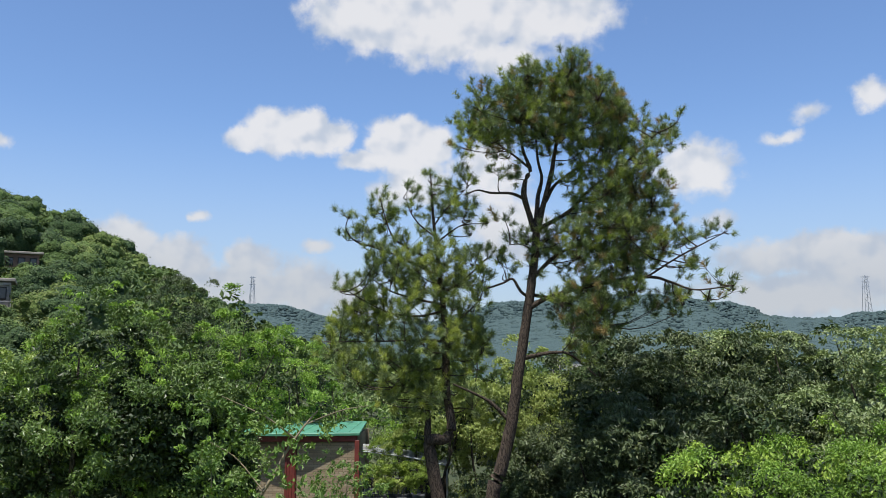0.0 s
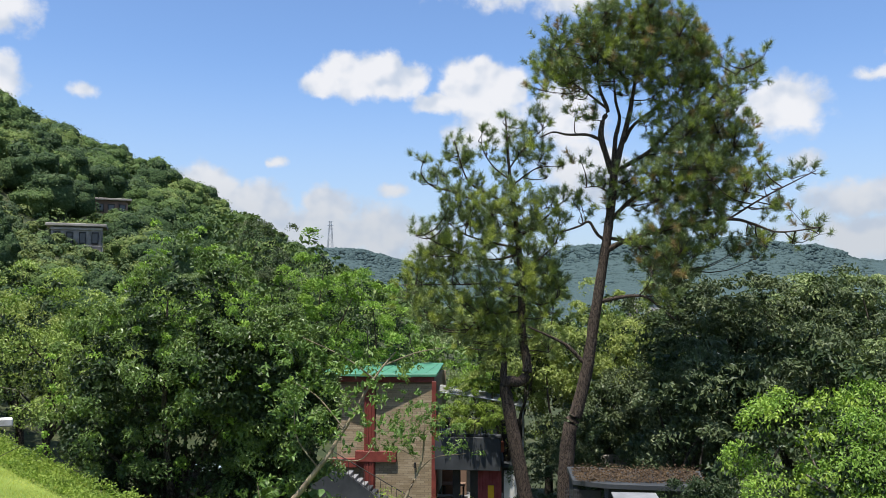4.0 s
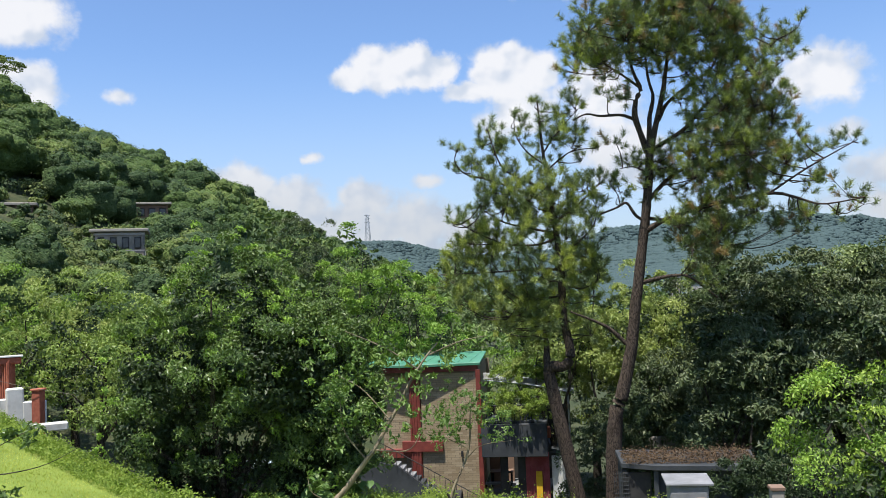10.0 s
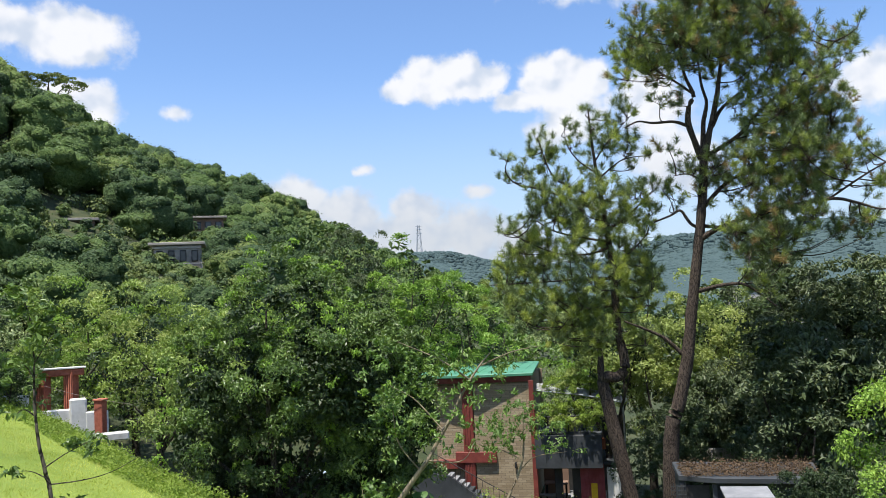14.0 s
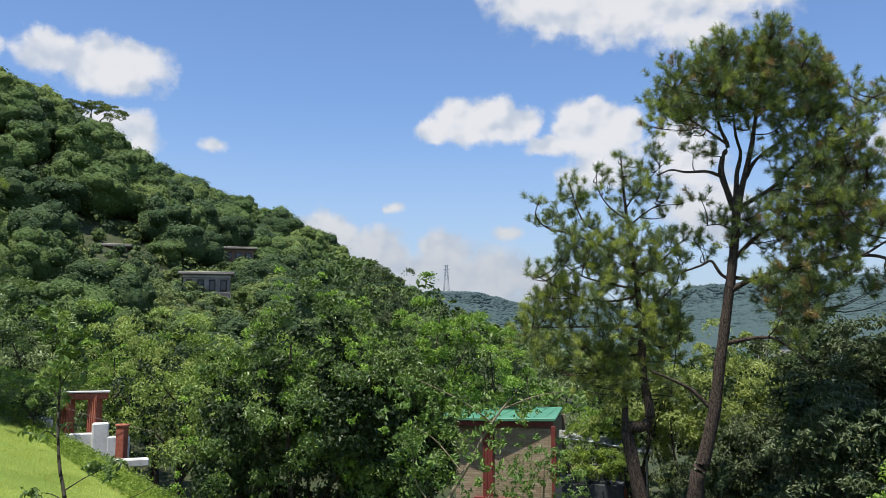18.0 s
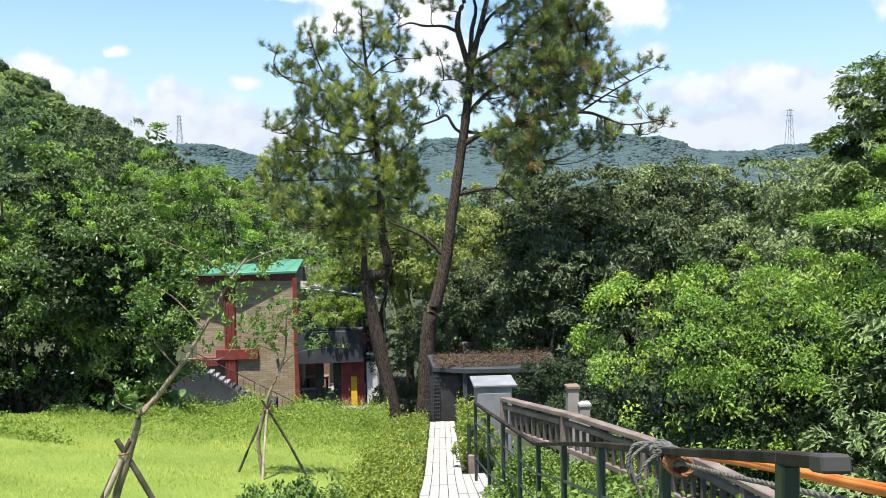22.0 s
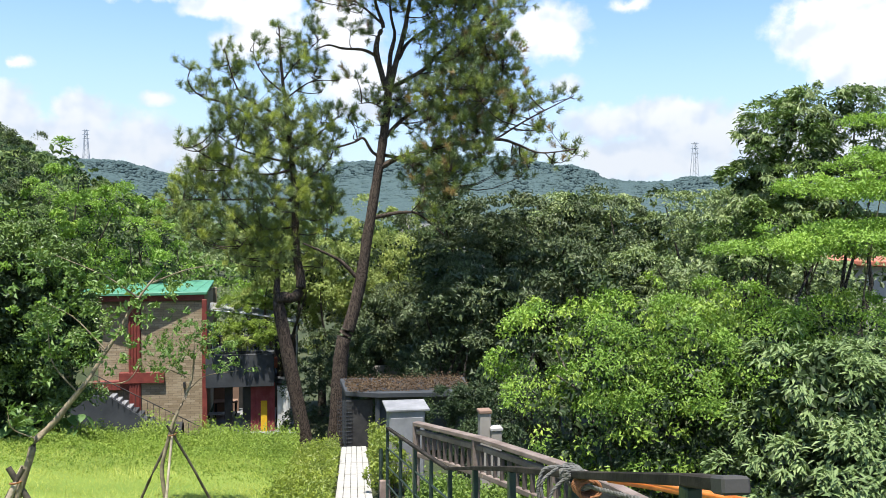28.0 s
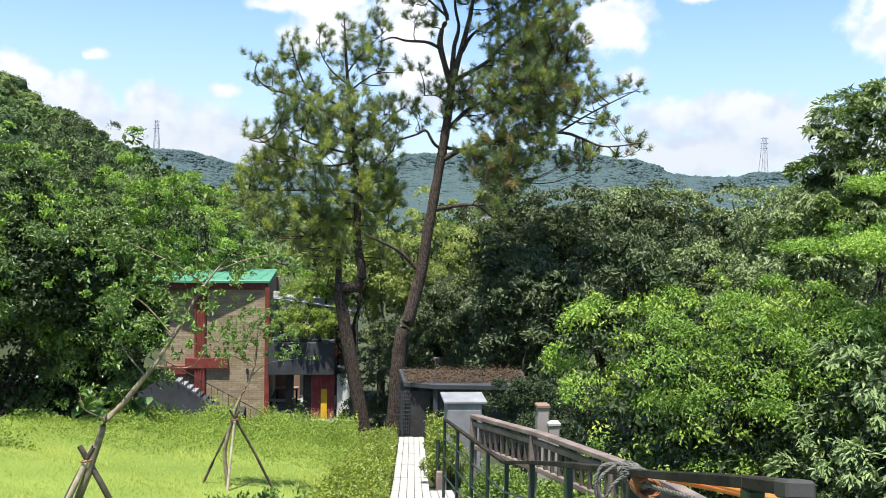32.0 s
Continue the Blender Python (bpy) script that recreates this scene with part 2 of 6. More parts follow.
MAT = {
    "pine": leaf_mat("pine needles", (0.066, 0.110, 0.042), (0.145, 0.215, 0.076), (0.26, 0.335, 0.12), 0.45, 0.2, 0.45),
    "pine_yellow": leaf_mat("young pine needles", (0.14, 0.20, 0.045), (0.28, 0.365, 0.082), (0.44, 0.51, 0.135), 0.5, 0.35, 0.5),
    "pine_old": leaf_mat("ageing russet needles", (0.16, 0.13, 0.05), (0.27, 0.21, 0.085), (0.38, 0.30, 0.12), 0.5, 0.2, 0.5),
    "dark_leaf": leaf_mat("dark glossy leaves", (0.034, 0.070, 0.018), (0.100, 0.180, 0.041), (0.245, 0.365, 0.092), 0.40, 0.16, 0.6, 0.5),
    "mid_leaf": leaf_mat("fresh green leaves", (0.043, 0.095, 0.022), (0.10, 0.19, 0.042), (0.22, 0.335, 0.078), 0.5, 0.18, 0.35, 0.35),
    "light_leaf": leaf_mat("light green leaves", (0.095, 0.17, 0.040), (0.23, 0.345, 0.085), (0.44, 0.54, 0.19), 0.45, 0.26, 0.35, 0.35),
    "lime_leaf": leaf_mat("yellow-green fine leaves", (0.12, 0.185, 0.052), (0.26, 0.35, 0.105), (0.43, 0.51, 0.19), 0.5, 0.3, 0.35, 0.3),
    "olive_leaf": leaf_mat("grey-green leaves", (0.085, 0.14, 0.056), (0.19, 0.275, 0.112), (0.35, 0.44, 0.205), 0.5, 0.18, 0.3, 0.4),
    "matt_leaf": leaf_mat("matt cool-green leaves", (0.082, 0.15, 0.055), (0.175, 0.27, 0.105), (0.31, 0.41, 0.18), 0.55, 0.18, 0.35, 0.35),
    "wood_leaf": leaf_mat("dark grey-green leaves", (0.034, 0.058, 0.026), (0.076, 0.116, 0.050), (0.18, 0.235, 0.105), 0.5, 0.14, 0.5, 0.35),
    "fresh_leaf": leaf_mat("lit fresh green leaves", (0.080, 0.165, 0.028), (0.20, 0.36, 0.060), (0.36, 0.54, 0.11), 0.5, 0.30, 0.35, 0.35),
    "bright_leaf": leaf_mat("bright lime leaves", (0.10, 0.185, 0.030), (0.21, 0.345, 0.054), (0.43, 0.57, 0.115), 0.5, 0.26, 0.9, 0.35),
    "hill_leaf": leaf_mat("hillside leaves", (0.036, 0.075, 0.028), (0.088, 0.150, 0.050), (0.20, 0.27, 0.09), 0.6, 0.15, 0.11, 0.2),
    "hill_dark": leaf_mat("dark hillside leaves", (0.024, 0.050, 0.024), (0.054, 0.096, 0.040), (0.12, 0.175, 0.07), 0.6, 0.12, 0.11, 0.2),
    "hill_light": leaf_mat("pale hillside leaves", (0.07, 0.11, 0.035), (0.13, 0.185, 0.06), (0.24, 0.30, 0.10), 0.6, 0.2, 0.11, 0.2),
    # near-black green: shade within crowns put into the leaf colour
    "shade_leaf": leaf_mat("leaves coloured dark for shade", (0.014, 0.030, 0.012), (0.030, 0.058, 0.020), (0.075, 0.115, 0.038), 0.5, 0.1, 0.5, 0.3),
    "hedge": leaf_mat("hedge leaves", (0.075, 0.125, 0.018), (0.165, 0.245, 0.030), (0.31, 0.38, 0.06), 0.45, 0.25, 1.2),
    "creeper": leaf_mat("creeper leaves", (0.085, 0.160, 0.024), (0.19, 0.30, 0.048), (0.33, 0.44, 0.09), 0.58, 0.25, 1.0, 0.3),
    "vine": leaf_mat("rank vine leaves", (0.045, 0.095, 0.018), (0.115, 0.20, 0.036), (0.25, 0.36, 0.075), 0.55, 0.25, 1.4, 0.3),
    "cypress": leaf_mat("cypress sprays", (0.018, 0.038, 0.014), (0.040, 0.075, 0.024), (0.09, 0.14, 0.04), 0.55, 0.12, 0.9),
    "taro": leaf_mat("elephant-ear leaf", (0.05, 0.12, 0.03), (0.09, 0.19, 0.05), (0.14, 0.26, 0.07), 0.4, 0.3, 0.5),
    "grass": leaf_mat("lawn grass", (0.165, 0.235, 0.045), (0.29, 0.365, 0.080), (0.52, 0.57, 0.18), 0.6, 0.45, 0.6, 0.25),
    "pine_bark": bark_mat("pine bark", (0.064, 0.047, 0.037), (0.125, 0.094, 0.074), 15.0),
    "bark": bark_mat("grey bark", (0.16, 0.13, 0.10), (0.26, 0.22, 0.17), 14.0),
    "dark_bark": bark_mat("dark bark", (0.06, 0.05, 0.04), (0.12, 0.10, 0.08), 14.0),
    "pale_bark": rough_mat("pale branch", (0.17, 0.135, 0.09), (0.34, 0.275, 0.185), 9.0, 0.9, 0.5, stain=(0.09, 0.075, 0.055)),
    "stake": rough_mat("weathered stake", (0.055, 0.045, 0.034), (0.13, 0.105, 0.08), 7.0),
    "pale_stake": rough_mat("pale stake", (0.36, 0.30, 0.21), (0.52, 0.45, 0.34), 7.0, stain=(0.16, 0.13, 0.09)),
    "green_roof": rough_mat("green sheet roof", (0.07, 0.245, 0.15), (0.10, 0.30, 0.19), 0.8, 0.5, 0.1),
    "maroon": rough_mat("maroon paint", (0.17, 0.035, 0.028), (0.25, 0.055, 0.04), 3.0, 0.6, 0.2),
    "brick": brick_mat(),
    "mortar": rough_mat("grey-brown mortar", (0.17, 0.135, 0.095), (0.22, 0.18, 0.13), 6.0, 0.9),
    "concrete": rough_mat("grey concrete", (0.20, 0.205, 0.215), (0.30, 0.30, 0.31), 1.5, 0.85, 0.3, stain=(0.10, 0.10, 0.10)),
    # dark grey; on stair and shed it also carries the trees' shade
    "dark_concrete": rough_mat("dark grey concrete, shade toned in", (0.036, 0.041, 0.047), (0.062, 0.068, 0.076), 1.2, 0.75, 0.3, stain=(0.05, 0.05, 0.055)),
    "white_paint": rough_mat("white painted masonry", (0.62, 0.61, 0.58), (0.74, 0.73, 0.71), 1.5, 0.7, 0.2, stain=(0.35, 0.34, 0.31)),
    "white_metal": rough_mat("pale sheet metal", (0.50, 0.52, 0.52), (0.66, 0.68, 0.68), 2.0, 0.5, 0.1, stain=(0.30, 0.28, 0.24)),
    "yellow": rough_mat("yellow cloth", (0.75, 0.42, 0.02), (0.82, 0.50, 0.03), 2.0, 0.8),
    "red_panel": rough_mat("dusty red panel", (0.28, 0.05, 0.06), (0.38, 0.09, 0.10), 2.0, 0.7),
    "dark": rough_mat("near-black surface", (0.025, 0.024, 0.024), (0.05, 0.048, 0.045), 2.0, 0.8),
    "terracotta": rough_mat("red brickwork", (0.30, 0.085, 0.05), (0.42, 0.13, 0.08), 5.0, 0.8),
    "red_tile": rough_mat("red roof tile", (0.42, 0.12, 0.07), (0.52, 0.19, 0.12), 1.5, 0.8),
    "rail_green": rough_mat("dark green painted steel", (0.018, 0.035, 0.028), (0.03, 0.05, 0.042), 5.0, 0.45, 0.2),
    "rail_top": rough_mat("weathered grey-brown handrail", (0.020, 0.018, 0.015), (0.050, 0.043, 0.035), 5.0, 0.85, 0.4, spec=0.1),
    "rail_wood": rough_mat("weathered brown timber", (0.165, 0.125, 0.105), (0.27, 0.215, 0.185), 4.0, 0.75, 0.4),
    # darker copy of the rail timber, shade put into its colour
    "rail_dark": rough_mat("brown timber toned for shade", (0.09, 0.07, 0.06), (0.15, 0.115, 0.10), 4.0, 0.75, 0.4),
    "rope": rough_mat("grey rope", (0.085, 0.085, 0.075), (0.17, 0.165, 0.15), 30.0, 0.9),
    "rust_rope": rough_mat("rust-brown rope", (0.20, 0.085, 0.035), (0.32, 0.14, 0.06), 30.0, 0.9),
    "orange": rough_mat("orange plastic", (0.62, 0.14, 0.02), (0.80, 0.25, 0.05), 9.0, 0.3, 0.1),
    "plank": rough_mat("pale bleached boards", (0.37, 0.355, 0.325), (0.46, 0.445, 0.41), 3.0, 0.75, 0.3),
    "litter": rough_mat("dry leaf litter", (0.085, 0.052, 0.028), (0.15, 0.10, 0.055), 3.0, 0.95, 0.8),
    "steel": rough_mat("galvanised steel", (0.36, 0.38, 0.40), (0.48, 0.50, 0.52), 3.0, 0.45, 0.1, metal=0.4),
    "blue_roof": rough_mat("pale blue sheet roof", (0.45, 0.55, 0.66), (0.58, 0.66, 0.74), 0.4, 0.6),
    "facade": rough_mat("grey plaster facade", (0.40, 0.38, 0.36), (0.52, 0.50, 0.47), 0.3, 0.85, stain=(0.26, 0.25, 0.24)),
    "old_facade": rough_mat("stained plaster wall", (0.30, 0.27, 0.24), (0.40, 0.37, 0.33), 0.5, 0.9, stain=(0.14, 0.13, 0.12)),
    "brown_facade": rough_mat("brown tiled facade", (0.22, 0.14, 0.10), (0.30, 0.20, 0.15), 0.4, 0.8),
    "pink_stone": rough_mat("pinkish sandstone", (0.24, 0.175, 0.15), (0.33, 0.25, 0.22), 6.0, 0.85),
    "glass": rough_mat("dark window glass", (0.02, 0.025, 0.03), (0.035, 0.04, 0.045), 1.0, 0.12, 0.0, spec=0.7),
}
m, N = material("meadow")
pos = N.n("ShaderNodeTexCoord").outputs["Object"]
g1, g2 = N.noise(pos, 0.35, 5.0), N.noise(pos, 9.0, 5.0)
col = N.mix(N.smooth(g1.outputs[0], 0.3, 0.75), (0.125, 0.185, 0.034), (0.225, 0.29, 0.058))
col = N.mix(N.math("MULTIPLY", N.smooth(g2.outputs[0], 0.4, 0.7), 0.5), col, (0.14, 0.20, 0.03))
surface(N, finish(N, col, 0.9, g2.outputs[0], 0.6, 0.04, spec=0.15))
MAT["meadow"] = m


def canopy_mat(name, dark, mid, light, size=2.6, relief=0.9):
    """Dense far foliage: leafy relief at two sizes, each crown of its own shade."""
    m, N = material(name)
    pos = N.n("ShaderNodeTexCoord").outputs["Object"]
    fine, clump = N.noise(pos, size, 5.0, 0.65), N.noise(pos, size * 0.29, 3.0)
    one = N.n("ShaderNodeNewGeometry").outputs["Random Per Island"]
    v = N.math("ADD", N.math("MULTIPLY", one, 0.35), N.math("MULTIPLY", N.math("SUBTRACT", fine.outputs[0], 0.22), 1.1), clamp=True)
    col = N.ramp(v, [(0.0, dark), (0.5, mid), (1.0, light)])
    surface(N, finish(N, col, 0.8, N.math("ADD", fine.outputs[0], N.math("MULTIPLY", clump.outputs[0], 1.5)), 1.0, relief, spec=0.1))
    return m


# far woods blued and evened in tone: haze put into their colour
MAT["far_leaf"] = canopy_mat("far hill woods, haze tint", (0.046, 0.072, 0.076), (0.060, 0.092, 0.092), (0.075, 0.110, 0.105), 0.5, 1.2)
MAT["far_floor"] = canopy_mat("far wooded slopes, haze tint", (0.042, 0.066, 0.070), (0.056, 0.086, 0.086), (0.070, 0.104, 0.100), 0.3, 1.2)
MAT["hill_leaf_mass"] = canopy_mat("green crowns", (0.028, 0.052, 0.018), (0.098, 0.158, 0.048), (0.21, 0.28, 0.09))
MAT["hill_dark_mass"] = canopy_mat("dark crowns", (0.018, 0.036, 0.016), (0.058, 0.100, 0.040), (0.135, 0.19, 0.072))
MAT["hill_light_mass"] = canopy_mat("pale crowns", (0.05, 0.080, 0.026), (0.15, 0.215, 0.062), (0.28, 0.34, 0.11))
MAT["undergrowth"] = rough_mat("dark undergrowth", (0.035, 0.05, 0.018), (0.07, 0.075, 0.03), 0.8, 0.95, 0.8, 0.1)


# ---- geometry helpers ----
def mesh_of(name, V, F, mat, smooth=False):
    """A mesh from numpy arrays of corners and of faces with one number of corners."""
    V, F = np.asarray(V, np.float32), np.asarray(F, np.int32)
    me = bpy.data.meshes.new(name)
    k = F.shape[1]
    me.vertices.add(len(V)), me.loops.add(F.size), me.polygons.add(len(F))
    me.vertices.foreach_set("co", V.ravel())
    me.loops.foreach_set("vertex_index", F.ravel())
    me.polygons.foreach_set("loop_start", np.arange(0, F.size, k, dtype=np.int32))
    me.polygons.foreach_set("loop_total", np.full(len(F), k, np.int32))
    me.polygons.foreach_set("use_smooth", np.full(len(F), bool(smooth)))
    me.update(calc_edges=True)
    me.materials.append(MAT[mat])
    return me


def part(name, shape, mat, parent=None, label=""):
    """One mesh object from a bmesh, a (corners, faces) pair or a ready mesh, under a thing or a part."""
    if isinstance(shape, bmesh.types.BMesh):
        me = bpy.data.meshes.new(name)
        shape.to_mesh(me)
        shape.free()
        me.materials.append(MAT[mat])
    elif isinstance(shape, tuple):
        me = mesh_of(name, shape[0], shape[1], mat, len(shape) > 2)
    else:
        me = shape
    ob = new(name, me)
    ob.parent = parent
    return tagged(ob, label)


def thing(name, at, label, category, group="", kind="", turn=0.0):
    ob = new(name)
    ob.matrix_basis = pose(*at, 0, 0, turn)
    ob.empty_display_size = 0.2
    return tagged(ob, label, category, group, kind)


def box(sx, sy, sz, at=(0, 0, 0), bevel=0.01, turn=(0, 0, 0)):
    """A bevelled block; at is the middle of its underside."""
    bm = bmesh.new()
    bmesh.ops.create_cube(bm, size=1.0)
    bmesh.ops.scale(bm, vec=(sx, sy, sz), verts=bm.verts)
    if bevel:
        bmesh.ops.bevel(bm, geom=bm.edges[:], offset=min(bevel, sx / 3, sy / 3, sz / 3), segments=1, affect="EDGES")
    bmesh.ops.transform(bm, matrix=pose(at[0], at[1], at[2] + sz / 2, *turn), verts=bm.verts)
    return bm


def slab(outline, z0, z1, bevel=0.0):
    """A plate with that outline in plan, from z0 up to z1."""
    bm = bmesh.new()
    f = bm.faces.new([bm.verts.new((x, y, z0)) for x, y in outline])
    up = bmesh.ops.extrude_face_region(bm, geom=[f])["geom"]
    bmesh.ops.translate(bm, vec=(0, 0, z1 - z0), verts=[g for g in up if isinstance(g, bmesh.types.BMVert)])
    bmesh.ops.recalc_face_normals(bm, faces=bm.faces)
    if bevel:
        bmesh.ops.bevel(bm, geom=bm.edges[:], offset=bevel, segments=1, affect="EDGES")
    return bm


def unit(v):
    return v / np.maximum(np.linalg.norm(v, axis=-1, keepdims=True), 1e-9)


def curve_points(pts, n):
    """A smooth line through a few points (Catmull-Rom)."""
    p = np.asarray(pts, float)
    if len(p) == 2:
        return p[0] + (p[1] - p[0]) * np.linspace(0, 1, n)[:, None]
    q = np.vstack([2 * p[0] - p[1], p, 2 * p[-1] - p[-2]])
    s = np.linspace(0, len(p) - 1.0001, n)
    i, u = s.astype(int), (s % 1)[:, None]
    a, b, c, d = q[i], q[i + 1], q[i + 2], q[i + 3]
    return 0.5 * (2 * b + (c - a) * u + (2 * a - 5 * b + 4 * c - d) * u ** 2 + (3 * b - a - 3 * c + d) * u ** 3)


def tube(pts, radii, sides=8, n=0, rough=0.0, rng=None):
    """A tapered, slightly uneven round limb along a line."""
    line = curve_points(pts, n or max(4, len(pts) * 4))
    r = np.interp(np.linspace(0, 1, len(line)), np.linspace(0, 1, len(radii)), radii)
    d = unit(np.gradient(line, axis=0))
    ref = np.where(np.abs(d[:, 2:3]) > 0.9, [[1.0, 0, 0]], [[0, 0, 1.0]])
    a = unit(np.cross(d, ref))
    b = np.cross(d, a)
    ang = np.arange(sides) * 2 * np.pi / sides
    rr = r[:, None] * (1 + (rough * rng.standard_normal((len(line), sides)) if rng is not None else 0))
    V = line[:, None] + rr[..., None] * (np.cos(ang)[None, :, None] * a[:, None] + np.sin(ang)[None, :, None] * b[:, None])
    i = np.arange(len(line) - 1)[:, None] * sides
    j = np.arange(sides)[None]
    k = (j + 1) % sides
    F = np.stack([i + j, i + k, i + sides + k, i + sides + j], -1).reshape(-1, 4)
    return V.reshape(-1, 3), F, 1


def joined(shapes):
    V, F, o = [], [], 0
    for s in shapes:
        V.append(s[0]), F.append(s[1] + o)
        o += len(s[0])
    return np.vstack(V), np.vstack(F), 1


def leaves(at, axis, up, length, width, fold=0.22):
    """Pointed leaves, folded along the midrib: one four-cornered face each."""
    n = len(at)
    length = np.broadcast_to(np.asarray(length, float), (n,))[:, None]
    width = np.broadcast_to(np.asarray(width, float), (n,))[:, None]
    side = unit(np.cross(axis, up))
    nor = np.cross(side, axis)
    mid = at + axis * length * 0.45
    V = np.stack([at, mid + side * width / 2 + nor * width * fold, at + axis * length - nor * length * 0.12, mid - side * width / 2 + nor * width * fold], 1)
    return V.reshape(-1, 3), np.arange(4 * n).reshape(-1, 4)


def sphere_dirs(rng, n, lift=0.0):
    v = unit(rng.standard_normal((n, 3)))
    v[:, 2] += lift
    return unit(v)


def crown(blobs, clumps, per, clump_r, length, ratio, rng, lift=0.35, droop=0.25, fill=0.6, flat=0.75, loose=0.35, core=0, rosette=0.0):
    """Foliage: boughs spread over and within a few swellings, each a rounded spray whose leaves face out to the light.
    blobs: rows of x, y, z, rx, ry, rz."""
    B = np.asarray(blobs, float)
    w = B[:, 3] * B[:, 5] + B[:, 3] * B[:, 4]
    which = rng.choice(len(B), clumps, p=w / w.sum())
    d = sphere_dirs(rng, clumps, lift)
    depth = 1.04 - (1 - fill) * rng.random(clumps) ** 1.3
    wob = 1 + 0.14 * np.sin(d[:, 0] * 5 + which) * np.cos(d[:, 2] * 4 + 2 * which) + 0.09 * rng.standard_normal(clumps)
    c = B[which, :3] + d * B[which, 3:6] * (depth * wob)[:, None]
    n = clumps * per
    k = np.repeat(np.arange(clumps), per)
    e = unit(rng.standard_normal((n, 3)) + 1.0 * d[k] + np.array([0, 0, 0.75]))
    pr = clump_r * rng.uniform(0.6, 1.35, clumps)[k] * (1 - loose * rng.random(n) ** 0.7)
    at = c[k] + e * pr[:, None] * np.array([1, 1, flat]) + rng.standard_normal((n, 3)) * clump_r * 0.08
    up = unit(0.65 * e + 0.3 * rng.standard_normal((n, 3)) + np.array([0, 0, 0.5]))
    axis = unit(rng.standard_normal((n, 3)) * (0.8 - 0.5 * rosette) + (0.35 + 0.9 * rosette) * e * np.array([1, 1, 1 - 0.6 * rosette]) + np.array([0, 0, -droop]))
    L = length * rng.uniform(0.6, 1.25, n)
    V, F = leaves(at - axis * L[:, None] * 0.4, axis, up, L, L * ratio)
    # broad shaded leaves within each bough
    m = clumps * core
    if m:
        k = np.repeat(np.arange(clumps), core)
        e = unit(rng.standard_normal((m, 3)) + 0.6 * d[k])
        axis = unit(np.cross(e, rng.standard_normal((m, 3))))
        L = clump_r * rng.uniform(0.6, 1.1, m)
        V2, F2 = leaves(c[k] + e * clump_r * 0.42 * np.array([1, 1, flat]) - axis * L[:, None] * 0.45, axis, e, L, L * 0.85, 0.1)
        V, F = np.vstack([V, V2]), np.vstack([F, F2 + len(V)])
    return (V, F), c


# ---- the ground: one sheet from the lawn to the hills ----
RIDGE = np.array([(-150, 40, 52), (-112, 108, 50), (-122, 163, 46), (-112, 196, 45), (-98, 232, 30), (-92, 270, 9)], float)
FAR_EL = np.array([(-180, 3.0), (-60, 3.0), (-25, 3.2), (-16, 3.8), (-11.5, 3.9), (-10.1, 3.6), (-8.4, 3.26), (-7.3, 2.95), (-4, 2.6), (0, 2.9), (3.4, 4.0), (5, 4.05), (10, 4.5), (15, 4.5), (16.7, 4.1), (19, 3.8), (20.3, 3.4), (21.1, 3.05), (23, 2.7), (25, 2.85), (26.6, 3.05), (28.2, 3.07), (32, 2.9), (40, 2.8), (60, 3.0), (180, 3.0)])


def sstep(v):
    v = np.clip(v, 0, 1)
    return v * v * (3 - 2 * v)


def lawn_edge(x):
    """y of the far edge of the lawn."""
    return np.interp(x, [-60, -30, -17, -9.5, -5, 0, 4], [40, 30.5, 25.5, 19.5, 24, 27, 27])


def height(x, y):
    x, y = np.asarray(x, float), np.asarray(y, float)
    xl = np.clip(x, -34, 0)
    lawn = 7.07 - 0.146 * np.clip(y, -12, 60) - 0.10 * xl + 0.004 * xl ** 2
    lawn = lawn - 0.16 * sstep((x + 1.0) / 1.3)
    near_c = np.interp(y, [-6, 0, 4, 8, 11, 12.5], [1.8, 1.8, 1.7, 1.0, 0.3, 0.0])
    bank = np.interp(y, [-6, 0, 3.6, 6.7, 8.6, 10.4, 12.9, 17], [1.8, 1.8, 1.75, 1.25, 1.0, 0.8, 0.5, 0.0])
    lawn = lawn + sstep((x + 3.0) / 2.5) * np.where(x > 1.2, near_c + (bank - near_c) * sstep((x - 1.2) / 0.5), near_c)
    low = 0.0 + 0.22 * np.clip(-x - 13, 0, 60) - 0.06 * np.clip(x - 8, 0, 60)
    t = sstep((y - lawn_edge(x)) / (7.0 + 0.25 * np.clip(-x, 0, 40)))
    h = lawn * (1 - t) + np.minimum(low, lawn) * t
    h = h - 4.2 * sstep((x - 3.2) / 7.0) * (1 - t)
    h = np.maximum(h, -3.0)
    r = np.hypot(x, y)
    h = h * (1 - sstep((r - 70) / 60)) + (-2.0) * sstep((r - 70) / 60)
    # the wooded hill
    best = np.full(x.shape, 1e9)
    top = np.zeros(x.shape)
    for a, b in zip(RIDGE[:-1], RIDGE[1:]):
        ab = b[:2] - a[:2]
        u = np.clip(((x - a[0]) * ab[0] + (y - a[1]) * ab[1]) / (ab @ ab), 0, 1)
        d = np.hypot(x - a[0] - u * ab[0], y - a[1] - u * ab[1])
        top = np.where(d < best, a[2] + u * (b[2] - a[2]), top)
        best = np.minimum(best, d)
    h = h + np.maximum(top - h, 0) * np.exp(-(best / 62.0) ** 2) * sstep((r - 40) / 50)
    # the far ranges
    az = np.degrees(np.arctan2(x, y))
    el = np.interp(az, FAR_EL[:, 0], FAR_EL[:, 1])
    bump = np.exp(-((r - 850) / 190.0) ** 2)
    return h + bump * (850 * np.tan(np.radians(el)) + 8.5 + 0.8 * np.sin(az * 1.7) + 0.6 * np.sin(az * 4.1 + 1))


